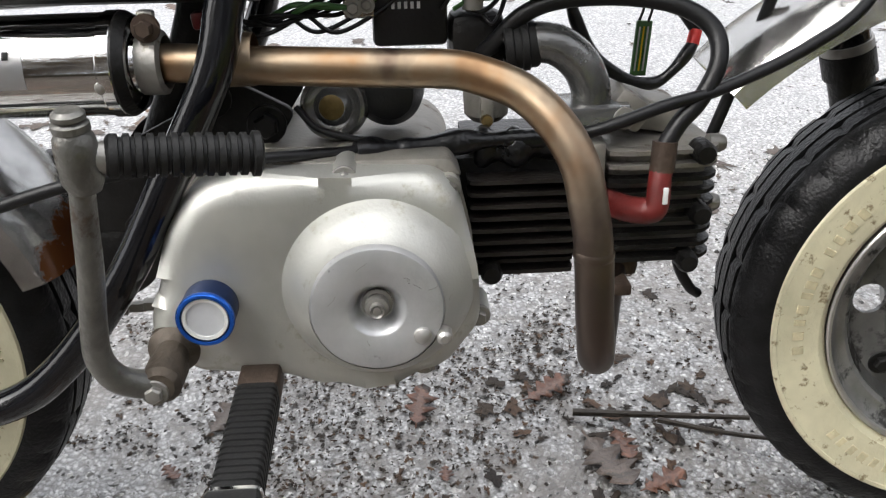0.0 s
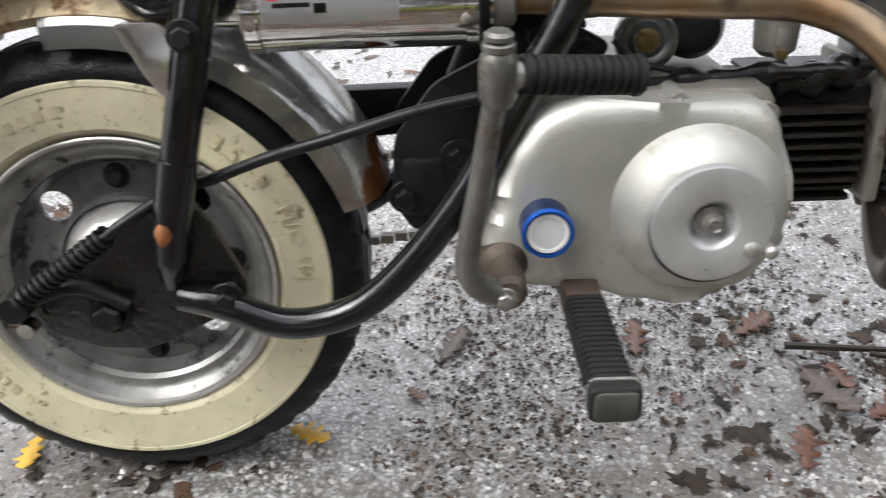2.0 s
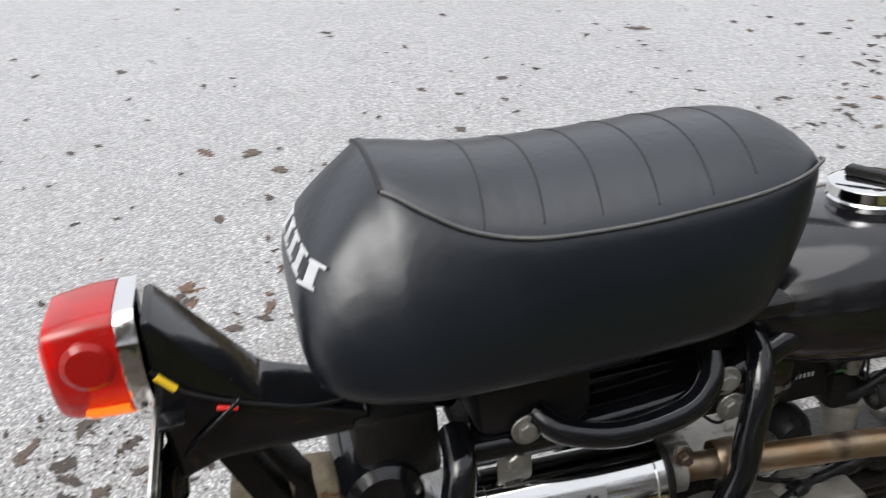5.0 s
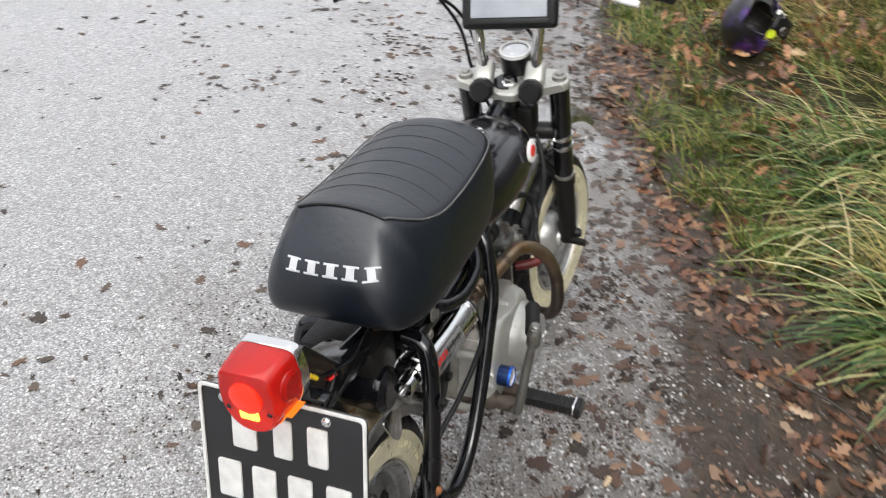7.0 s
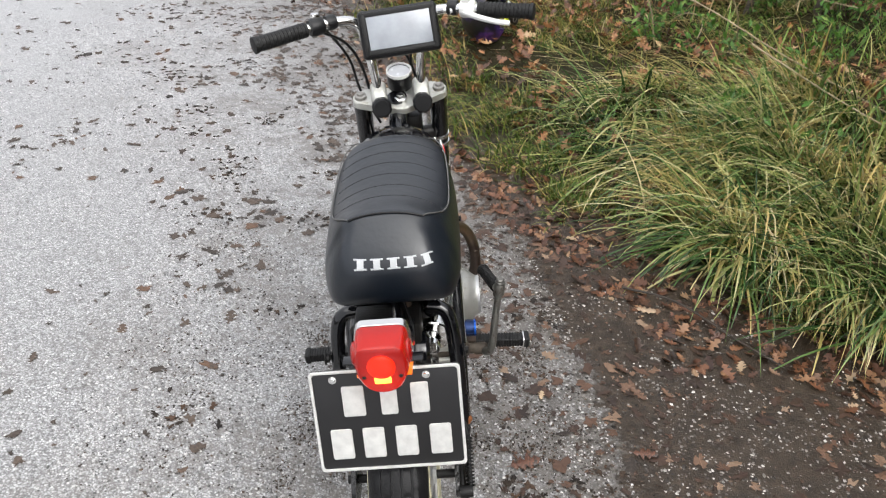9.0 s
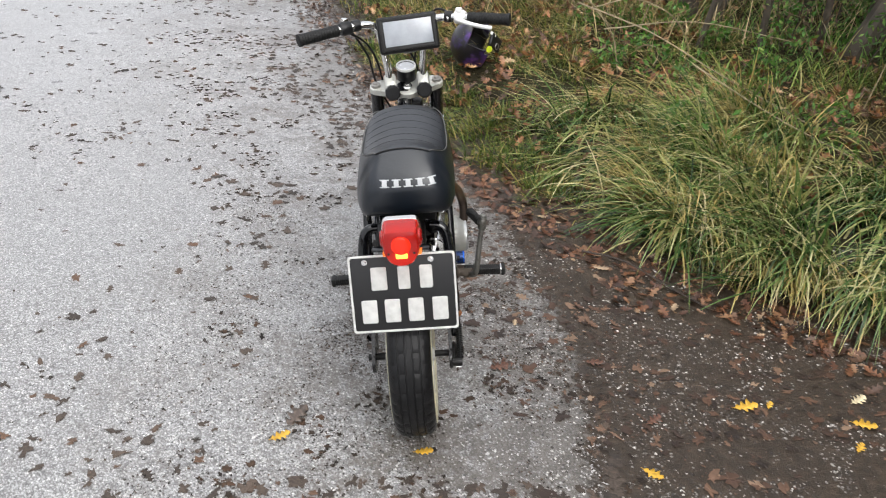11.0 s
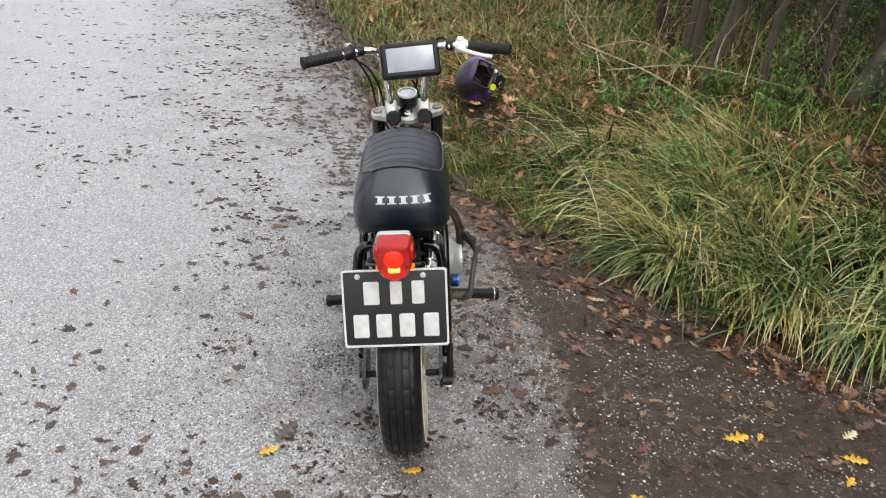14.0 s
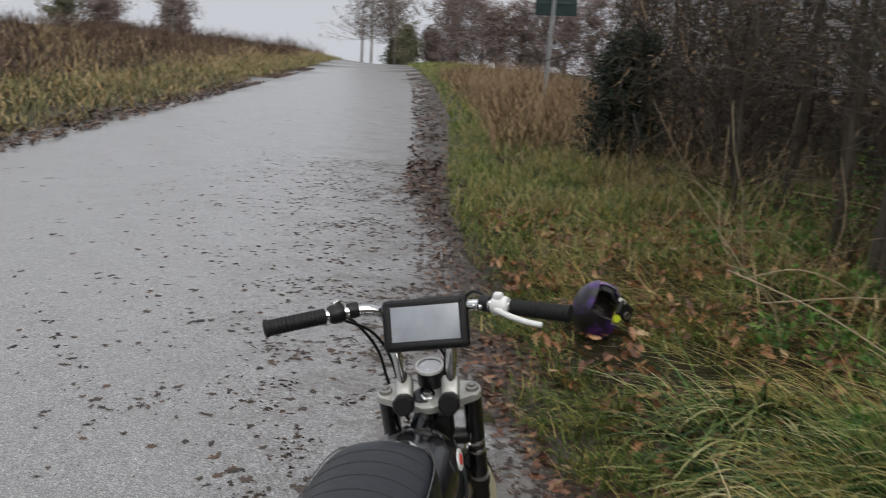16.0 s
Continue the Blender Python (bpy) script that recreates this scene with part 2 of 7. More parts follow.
def lathe(bm, prof, m=None, seg=48, close=False, wob=None):
    """prof: (radius, height) along the local x axis; m: the pose of the part."""
    m = m or Matrix()
    rings = []
    for i, (r, h) in enumerate(prof):
        ring = []
        for k in range(seg):
            a = 2 * math.pi * k / seg
            rr = r + (wob(i, k) if wob else 0)
            ring.append(bm.verts.new(m @ Vector((h, rr * math.sin(a), rr * math.cos(a)))) if r > 1e-6 or k == 0 else ring[0])
        rings.append(ring)
    pairs = list(zip(rings, rings[1:])) + ([(rings[-1], rings[0])] if close else [])
    for a, b in pairs:
        for k in range(seg):
            q = [a[k], a[(k + 1) % seg], b[(k + 1) % seg], b[k]]
            q = [v for i, v in enumerate(q) if v not in q[:i]]
            if len(q) > 2:
                bm.faces.new(q)
    return bm


def box(bm, size, m=None, bevel=0.0, seg=2):
    r = bmesh.ops.create_cube(bm, size=1.0, matrix=(m or Matrix()) @ Matrix.Diagonal((*size, 1)))
    if bevel:
        es = list({e for v in r["verts"] for e in v.link_edges})
        bmesh.ops.bevel(bm, geom=es, offset=bevel, segments=seg, affect="EDGES", profile=0.5)
    return bm


def prism(bm, outline, x0, x1, holes=(), bevel=0.0, m=None, seg=2):
    """A plate with an outline in the local y-z plane, from x0 to x1, with holes through it."""
    m = m or Matrix()
    loops = [outline, *holes]
    es = []
    for lp in loops:
        vs = [bm.verts.new((x0, a, b)) for a, b in lp]
        es += [bm.edges.new((vs[i], vs[(i + 1) % len(vs)])) for i in range(len(vs))]
    f = bmesh.ops.triangle_fill(bm, use_beauty=True, edges=es, use_dissolve=False)
    faces = [g for g in f["geom"] if isinstance(g, bmesh.types.BMFace)]
    ex = bmesh.ops.extrude_face_region(bm, geom=faces)
    nv = [g for g in ex["geom"] if isinstance(g, bmesh.types.BMVert)]
    ne = {g for g in ex["geom"] if isinstance(g, bmesh.types.BMEdge)}
    for v in nv:
        v.co.x = x1
    if bevel:
        tops = [e for e in ne if e.is_valid and len(e.link_faces) == 2 and
                any(all(abs(v.co.x - x1) < 1e-7 for v in fa.verts) for fa in e.link_faces) and
                any(not all(abs(v.co.x - x1) < 1e-7 for v in fa.verts) for fa in e.link_faces)]
        bmesh.ops.bevel(bm, geom=tops, offset=bevel, segments=seg, affect="EDGES", profile=0.5)
    if m != Matrix():
        bmesh.ops.transform(bm, matrix=m, verts=bm.verts)
    return bm


def rounded(pts, r=0.008, n=4):
    """Round the corners of an outline."""
    out = []
    k = len(pts)
    for i in range(k):
        p, a, b = Vector(pts[i]), Vector(pts[i - 1]), Vector(pts[(i + 1) % k])
        da, db = (a - p), (b - p)
        q = min(r, da.length * 0.45, db.length * 0.45)
        s, e = p + da.normalized() * q, p + db.normalized() * q
        for j in range(n + 1):
            t = j / n
            out.append(tuple(s * (1 - t) ** 2 + p * 2 * t * (1 - t) + e * t * t))
    return out


def ring_pts(cy, cz, r, n=20):
    return [(cy + r * math.cos(2 * math.pi * k / n), cz + r * math.sin(2 * math.pi * k / n)) for k in range(n)]


def bolt(name, at, parent, r=0.006, h=0.006, material=None, axis=(0, 90, 0), washer=True):
    """A hexagon head on a washer, sticking out along +x."""
    bm = bmesh.new()
    m = Matrix.Translation(at)
    lathe(bm, [(0, h), (r * 0.8, h), (r, h * 0.8), (r, 0), (0, 0)], m, seg=6)
    if washer:
        lathe(bm, [(0, 0.0012), (r * 1.45, 0.0012), (r * 1.55, 0.0004), (r * 1.55, -0.001), (0, -0.001)], m, seg=18)
    return part(name, bm, material or STEEL, parent, smooth=False)


# ---- ground ----
def lerp_table(tab, v):
    if v <= tab[0][0]:
        (a, p), (b, q) = tab[0], tab[1]
    elif v >= tab[-1][0]:
        (a, p), (b, q) = tab[-2], tab[-1]
    else:
        i = next(k for k in range(1, len(tab)) if v <= tab[k][0])
        (a, p), (b, q) = tab[i - 1], tab[i]
    return p + (q - p) * (v - a) / (b - a)


ROAD_RIGHT = [(-6, 0.3), (-0.6, 0.40), (-0.3, 0.43), (0.0, 0.435), (0.57, 0.37), (1.1, 0.29), (1.54, 0.14), (2.6, -0.26), (4.4, -0.66), (6.7, -1.39), (11.7, -2.5), (21.8, -4.8), (41, -9.6)]
ROAD_LEFT = [(-6, -3.0), (0, -4.3), (6.7, -5.6), (12, -6.7), (19.6, -8.4), (32, -11.1), (41, -13.4)]
GRASS_EDGE = [(-6, 5.0), (-1.0, 3.6), (0.48, 1.5), (0.63, 1.16), (0.82, 0.93), (1.33, 0.6), (1.9, 0.33), (2.4, 0.12), (4.4, -0.5), (5.7, -0.85), (8, -1.3), (13, -2.2), (25, -5.0), (41, -9.2)]


def height(x, y):
    """The lie of the land: the road falls gently ahead, the verges swell a little."""
    z = -0.035 * max(0.0, y - 0.5) - 0.00061 * max(0.0, min(y, 64) - 30) ** 2 - 0.041 * max(0.0, y - 64)
    e = x - lerp_table(GRASS_EDGE, y)
    if e > 0:
        z += 0.10 * (1 - math.exp(-e / 0.7)) + 0.10 * min(e, 3.0) * 0.5
        z += 0.035 * noise.noise(Vector((x * 1.3, y * 1.3, 0)))* min(1, e * 2)
    l = lerp_table(ROAD_LEFT, y) - x
    if l > 0:
        z += 0.10 * (1 - math.exp(-l / 0.6)) + 0.05 * min(l, 14.0) + 0.15 * noise.noise(Vector((x * 0.3, y * 0.3, 5))) * min(1, l)
    return z


def axis(fine0, fine1, step, far):
    a = list(np.arange(fine0, fine1 + 1e-6, step))
    d, v = step, fine1
    while v < far:
        d *= 1.16
        v += d
        a.append(v)
    d, v = step, fine0
    while v > -far:
        d *= 1.16
        v -= d
        a.insert(0, v)
    return a


def build_ground():
    xs, ys = axis(-1.6, 1.8, 0.035, 400), axis(-1.2, 3.4, 0.035, 400)
    nx, ny = len(xs), len(ys)
    co, zone = [], []
    for y in ys:
        r, l, g = lerp_table(ROAD_RIGHT, y), lerp_table(ROAD_LEFT, y), lerp_table(GRASS_EDGE, y)
        for x in xs:
            co.append((x, y, height(x, y)))
            mud = min(1, max(0, (x - r + 0.34) / 0.5))
            turf = min(1, max(0, (x - g + 0.1) / 0.3))
            left = min(1, max(0, (l - x + 0.25) / 0.5))
            dirt = min(1, max(0, (x - r + 1.7) / 1.6))
            zone.append((max(mud, left), max(turf, min(1, max(0, (l - x - 0.1) / 0.4))), max(dirt, left), 1))
    me = bpy.data.meshes.new("ground")
    fs = [(j * nx + i, j * nx + i + 1, (j + 1) * nx + i + 1, (j + 1) * nx + i) for j in range(ny - 1) for i in range(nx - 1)]
    me.from_pydata(co, [], fs)
    at = me.color_attributes.new("zone", "FLOAT_COLOR", "POINT")
    at.data.foreach_set("color", np.array(zone, np.float32).ravel())
    me.shade_smooth()
    me.materials.append(GROUND)
    return tagged(new("ground", me), "wet pale asphalt lane running into a muddy leaf-strewn verge", "ground", kind="structure")


GROUND = bpy.data.materials.new("wet_lane")


def ground_nodes():
    n, l, b = nodes_of(GROUND)
    v = n.new("ShaderNodeTexCoord").outputs["Object"]
    at = n.new("ShaderNodeAttribute")
    at.attribute_name = "zone"
    sep = n.new("ShaderNodeSeparateColor")
    l.new(at.outputs["Color"], sep.inputs[0])
    # chips of aggregate
    vo = n.new("ShaderNodeTexVoronoi")
    vo.inputs["Scale"].default_value = 215
    wob = noise_node(n, l, 60, 2, 0.5, v)
    warp = n.new("ShaderNodeMix")
    warp.data_type = "VECTOR"
    warp.inputs[0].default_value = 0.012
    l.new(v, warp.inputs[4])
    l.new(wob.outputs["Color"], warp.inputs[5])
    l.new(warp.outputs[1], vo.inputs["Vector"])
    chip = n.new("ShaderNodeSeparateColor")
    l.new(vo.outputs["Color"], chip.inputs[0])
    tone = ramp_node(n, [(0.0, (0.14, 0.14, 0.14)), (0.13, (0.29, 0.29, 0.29)), (0.5, (0.40, 0.40, 0.40)), (0.82, (0.50, 0.50, 0.50)), (1.0, (0.74, 0.74, 0.73))])
    l.new(chip.outputs[0], tone.inputs[0])
    gap = ramp_node(n, [(0.32, (1, 1, 1)), (0.66, (0.40, 0.392, 0.382))])
    l.new(vo.outputs["Distance"], gap.inputs[0])
    mm = n.new("ShaderNodeMix")
    mm.data_type, mm.blend_type = "RGBA", "MULTIPLY"
    mm.inputs[0].default_value = 1.0
    l.new(tone.outputs[0], mm.inputs[6])
    l.new(gap.outputs[0], mm.inputs[7])
    crumb = noise_node(n, l, 300, 2, 0.6, v)
    cr = ramp_node(n, [(0.36, (0.56, 0.55, 0.54)), (0.52, (1, 1, 1))])
    l.new(crumb.outputs[0], cr.inputs[0])
    mc = n.new("ShaderNodeMix")
    mc.data_type, mc.blend_type = "RGBA", "MULTIPLY"
    mc.inputs[0].default_value = 1.0
    l.new(mm.outputs[2], mc.inputs[6])
    l.new(cr.outputs[0], mc.inputs[7])
    asphalt = mc.outputs[2]
    # grime between the chips, thicker by the verge
    g1 = noise_node(n, l, 3.2, 6, 0.65, v)
    g2 = noise_node(n, l, 38, 4, 0.65, v)
    grime = math_node(n, l, "ADD", math_node(n, l, "MULTIPLY", g1.outputs[0], 0.5), math_node(n, l, "MULTIPLY", g2.outputs[0], 0.5))
    gm = n.new("ShaderNodeMapRange")
    gm.inputs[1].default_value, gm.inputs[2].default_value = 0.52, 0.61
    gm.inputs[4].default_value = 0.8
    l.new(math_node(n, l, "ADD", grime, math_node(n, l, "ADD", math_node(n, l, "MULTIPLY", sep.outputs[0], 0.14), math_node(n, l, "MULTIPLY", sep.outputs[2], 0.072))), gm.inputs[0])
    near = n.new("ShaderNodeMapRange")
    near.inputs[3].default_value, near.inputs[4].default_value = 0.15, 1.0
    near.inputs[1].default_value, near.inputs[2].default_value = 0.15, 0.75
    l.new(sep.outputs[2], near.inputs[0])
    soot = math_node(n, l, "MULTIPLY", gm.outputs[0], near.outputs[0])
    asphalt = mix_node(n, l, soot, asphalt, (0.085, 0.070, 0.054))
    f1 = noise_node(n, l, 150, 3, 0.7, v)
    f2 = noise_node(n, l, 11, 5, 0.7, v)
    peck = n.new("ShaderNodeMapRange")
    peck.inputs[1].default_value, peck.inputs[2].default_value = 0.615, 0.66
    l.new(math_node(n, l, "ADD", math_node(n, l, "ADD", math_node(n, l, "MULTIPLY", f1.outputs[0], 0.55), math_node(n, l, "MULTIPLY", f2.outputs[0], 0.45)), math_node(n, l, "MULTIPLY", sep.outputs[2], 0.105)), peck.inputs[0])
    asphalt = mix_node(n, l, math_node(n, l, "MULTIPLY", peck.outputs[0], 0.85), asphalt, (0.045, 0.036, 0.028))
    # mud with grit in it
    mud_c = ramp_node(n, [(0.3, (0.016, 0.011, 0.007)), (0.55, (0.040, 0.027, 0.017)), (0.8, (0.085, 0.060, 0.040))])
    m1 = noise_node(n, l, 26, 6, 0.7, v)
    l.new(m1.outputs[0], mud_c.inputs[0])
    grit = n.new("ShaderNodeTexVoronoi")
    grit.inputs["Scale"].default_value = 120
    l.new(v, grit.inputs["Vector"])
    gs = n.new("ShaderNodeSeparateColor")
    l.new(grit.outputs["Color"], gs.inputs[0])
    is_grit = math_node(n, l, "MULTIPLY", math_node(n, l, "GREATER_THAN", gs.outputs[0], 0.88), math_node(n, l, "LESS_THAN", grit.outputs["Distance"], 0.42))
    mud = mix_node(n, l, math_node(n, l, "MULTIPLY", is_grit, math_node(n, l, "GREATER_THAN", g2.outputs[0], 0.5)), mud_c.outputs[0], (0.26, 0.25, 0.23))
    edge = math_node(n, l, "ADD", sep.outputs[0], math_node(n, l, "MULTIPLY", math_node(n, l, "SUBTRACT", grime, 0.5), 1.3))
    em = n.new("ShaderNodeMapRange")
    em.inputs[1].default_value, em.inputs[2].default_value = 0.62, 0.74
    l.new(edge, em.inputs[0])
    surf = mix_node(n, l, em.outputs[0], asphalt, mud)
    soil_c = ramp_node(n, [(0.3, (0.014, 0.011, 0.007)), (0.55, (0.030, 0.026, 0.012)), (0.75, (0.060, 0.048, 0.022))])
    l.new(m1.outputs[0], soil_c.inputs[0])
    surf = mix_node(n, l, sep.outputs[1], surf, soil_c.outputs[0])
    l.new(surf, b.inputs["Base Color"])
    wet = n.new("ShaderNodeMapRange")
    wet.inputs[3].default_value, wet.inputs[4].default_value = 0.20, 0.42
    l.new(g1.outputs[0], wet.inputs[0])
    soil = math_node(n, l, "MULTIPLY", sep.outputs[1], 0.4)
    l.new(math_node(n, l, "ADD", soil, math_node(n, l, "ADD", wet.outputs[0], math_node(n, l, "MULTIPLY", em.outputs[0], 0.16))), b.inputs["Roughness"])
    l.new(math_node(n, l, "SUBTRACT", 0.8, math_node(n, l, "ADD", math_node(n, l, "MULTIPLY", soil, 0.7), math_node(n, l, "MULTIPLY", em.outputs[0], 0.42))), b.inputs["Specular IOR Level"])
    film = math_node(n, l, "MULTIPLY", math_node(n, l, "SUBTRACT", 1.0, math_node(n, l, "MAXIMUM", math_node(n, l, "MULTIPLY", em.outputs[0], 0.75), sep.outputs[1])), 0.80)
    l.new(film, b.inputs["Coat Weight"])
    b.inputs["Coat Roughness"].default_value, b.inputs["Coat IOR"].default_value = 0.34, 1.33
    inv = math_node(n, l, "SUBTRACT", 1.0, vo.outputs["Distance"])
    hh = math_node(n, l, "ADD", math_node(n, l, "MULTIPLY", inv, math_node(n, l, "ADD", 0.15, math_node(n, l, "MULTIPLY", sep.outputs[2], 0.42))), math_node(n, l, "MULTIPLY", m1.outputs[0], math_node(n, l, "ADD", 0.8, math_node(n, l, "MULTIPLY", em.outputs[0], 3.0))))
    bp = n.new("ShaderNodeBump")
    bp.inputs["Strength"].default_value, bp.inputs["Distance"].default_value = 1.0, 0.0022
    l.new(hh, bp.inputs["Height"])
    l.new(bp.outputs[0], b.inputs["Normal"])


ground_nodes()
build_ground()

# ---- the motorcycle: x to its right, y ahead from the rear axle, z up; it leans on its stand ----
bike = tagged(new("mini_motorcycle"), "small black mini motorcycle with whitewall tyres parked leaning on its stand", "motorcycle")
bike.matrix_world = pose(0, 0, 0, 0, -8, 0)
STEER = Matrix.Translation((0, 0.80, 0)) @ pose(0, 0, 0, 0, 0, 7) @ Matrix.Translation((0, -0.80, 0))


def bar(name, pts, r, material, parent, label="", seg=14, smooth=8, m=None):
    bm = sweep(bmesh.new(), pts, r, seg, True, smooth)
    if m:
        bmesh.ops.transform(bm, matrix=m, verts=bm.verts)
    return part(name, bm, material, parent, label, True, 62)


def turned(name, prof, m, material, parent, label="", seg=48, wob=None, close=False):
    return part(name, lathe(bmesh.new(), prof, m, seg, close, wob), material, parent, label)


def block(name, size, m, material, parent, bevel=0.003, label=""):
    return part(name, box(bmesh.new(), size, m, bevel), material, parent, label)


def plate(name, outline, x0, x1, material, parent, holes=(), bevel=0.0, label="", m=None, seg=2):
    return part(name, prism(bmesh.new(), outline, x0, x1, holes, bevel, m, seg), material, parent, label)


def raised_text(body, a0, parent):
    """Size mark moulded on the sidewall, bent along the tyre."""
    cu = bpy.data.curves.new("size_mark", "FONT")
    cu.body, cu.size, cu.extrude, cu.space_character = body, 0.0175, 0.0013, 1.15
    ob = new("size_mark", cu)
    me = bpy.data.meshes.new_from_object(ob.evaluated_get(bpy.context.evaluated_depsgraph_get()))
    bpy.data.objects.remove(ob)
    for v in me.vertices:
        a, r = a0 + v.co.x / 0.142, 0.1365 + v.co.y
        v.co = (0.0493 + v.co.z, r * math.sin(a), r * math.cos(a))
    me.materials.clear()
    me.materials.append(MARK)
    ob = new("size_mark", me)
    ob.parent = parent
    ob["label"] = "raised size marking"
    return ob


def wheel(name, m):
    root = new(name)
    root.parent = bike
    root.matrix_parent_inverse = Matrix()
    root.matrix_basis = m
    R = 0.190
    prof = [(0.116, 0.036), (0.122, 0.043), (0.140, 0.0475), (0.160, 0.0475), (0.163, 0.0485), (0.170, 0.047), (0.178, 0.042), (0.184, 0.036),
            (0.187, 0.031), (0.1875, 0.026), (0.1840, 0.0255), (0.1840, 0.0225), (0.1885, 0.022), (0.1898, 0.010), (0.1862, 0.0095), (0.1862, 0.0065), (0.19, 0.006), (0.19, 0.0)]
    full = prof + [(r, -h) for r, h in prof[-2::-1]]
    cnt = len(full)

    def notch(i, k):
        j = min(i, cnt - 1 - i)
        if j in (6, 7, 8):
            return -0.003 if k % 5 == 0 else (0.0008 if k % 5 == 2 else 0.0)
        if j in (12, 13):
            return -0.0025 if k % 7 in (0,) else 0.0
        return 0.0
    tyre = turned("tyre", full, None, RUBBER, root, "black rubber tyre with worn block tread", 180, notch)
    for s in (1, -1):
        ww = [(0.1165, 0.0362), (0.122, 0.0448), (0.125, 0.0462), (0.1252, 0.0470), (0.128, 0.0472), (0.140, 0.0492), (0.157, 0.0492), (0.1575, 0.0500), (0.1605, 0.0498), (0.162, 0.0478)]
        turned("whitewall", [(r, s * h) for r, h in ww], None, CREAM, tyre, "yellowed cream whitewall band", 120)
        # raised moulding on the sidewall, worn past reading
        bm = bmesh.new()
        rnd = random.Random(5 + s)
        for a0, a1 in ((3.9, 4.7), (5.25, 5.75), (5.85, 6.15)):
            a = a0
            while a < a1:
                w = rnd.uniform(0.05, 0.075)
                w *= 0.75
                mm = pose(s * 0.0492, 0, 0, math.degrees(-a)) @ Matrix.Translation((0, 0, 0.1415))
                box(bm, (0.0016, w * 0.13, 0.0085), mm, 0.0004, 1)
                a += w + rnd.uniform(0.02, 0.045)
        tagged(part("sidewall_lettering", bm, MARK, tyre, smooth=False), kind="stuff")
    for body, a0 in (("3.50-8", 0.62), ("M/C 46J", 1.12)):
        raised_text(body, a0, tyre)
    turned("rim_lip", [(0.1174, 0.0412), (0.1186, 0.0440), (0.1172, 0.0452), (0.1150, 0.0445), (0.1136, 0.0412)], None, RIM_LIP, root, "worn bright rim lip", 96)
    rim = turned("rim", [(0.117, 0.037), (0.1175, 0.041), (0.1155, 0.0425), (0.113, 0.040), (0.109, 0.034), (0.104, 0.031), (0.100, 0.0305), (0.0965, 0.027), (0.0955, 0.010), (0.0955, -0.010), (0.0965, -0.027),
                        (0.104, -0.031), (0.113, -0.040), (0.1175, -0.041), (0.117, -0.037), (0.098, -0.006), (0.098, 0.006)], None, RIM_BAND, root, "dull grey steel rim with dark chips", 96, None, True)
    holes = [ring_pts(0.077 * math.sin(a), 0.077 * math.cos(a), 0.0130, 20) for a in (math.pi * k / 2 - 0.80 for k in range(4))]
    disc = plate("wheel_disc", ring_pts(0, 0, 0.0965, 72), 0.010, 0.014, RIM_GREY, root, [*holes, ring_pts(0, 0, 0.05, 40)], label="dark grey pressed steel wheel disc with round holes")
    turned("disc_shoulder", [(0.0958, 0.026), (0.092, 0.018), (0.090, 0.0142)], None, RIM_GREY, disc, "", 72)
    for k in range(4):
        a = math.pi * k / 2 - 0.04
        bolt("wheel_nut", (0.014, 0.078 * math.sin(a), 0.078 * math.cos(a)), disc, 0.0068, 0.007, BLACK_DULL)
    turned("disc_step", [(0.0640, 0.0140), (0.0625, 0.0185), (0.0590, 0.0195), (0.0580, 0.0150)], None, RIM_GREY, disc, "raised ring pressed in the wheel disc", 64)
    hub = turned("hub", [(0.0, 0.052), (0.014, 0.052), (0.018, 0.046), (0.036, 0.042), (0.050, 0.032), (0.054, 0.022), (0.058, 0.016), (0.058, 0.004), (0.05, 0.002), (0.05, -0.03), (0.0, -0.034)], None, ALLOY_HUB, root, "polished alloy drum hub", 56)
    turned("axle", [(0, 0.105), (0.008, 0.105), (0.008, -0.105), (0, -0.105)], None, BLACK_DULL, root, "", 16)
    return root


rear_wheel = wheel("rear_wheel", pose(0, 0, 0.19))
WSTEER = Matrix.Translation((0, 0.80, 0)) @ pose(0, 0, 0, 0, 0, -7) @ Matrix.Translation((0, -0.80, 0))
front_wheel = wheel("front_wheel", WSTEER @ pose(0.004, 0.885, 0.187, 40, 0, 0))


# -- frame --
def both(fn):
    for s in (1, -1):
        fn(s)


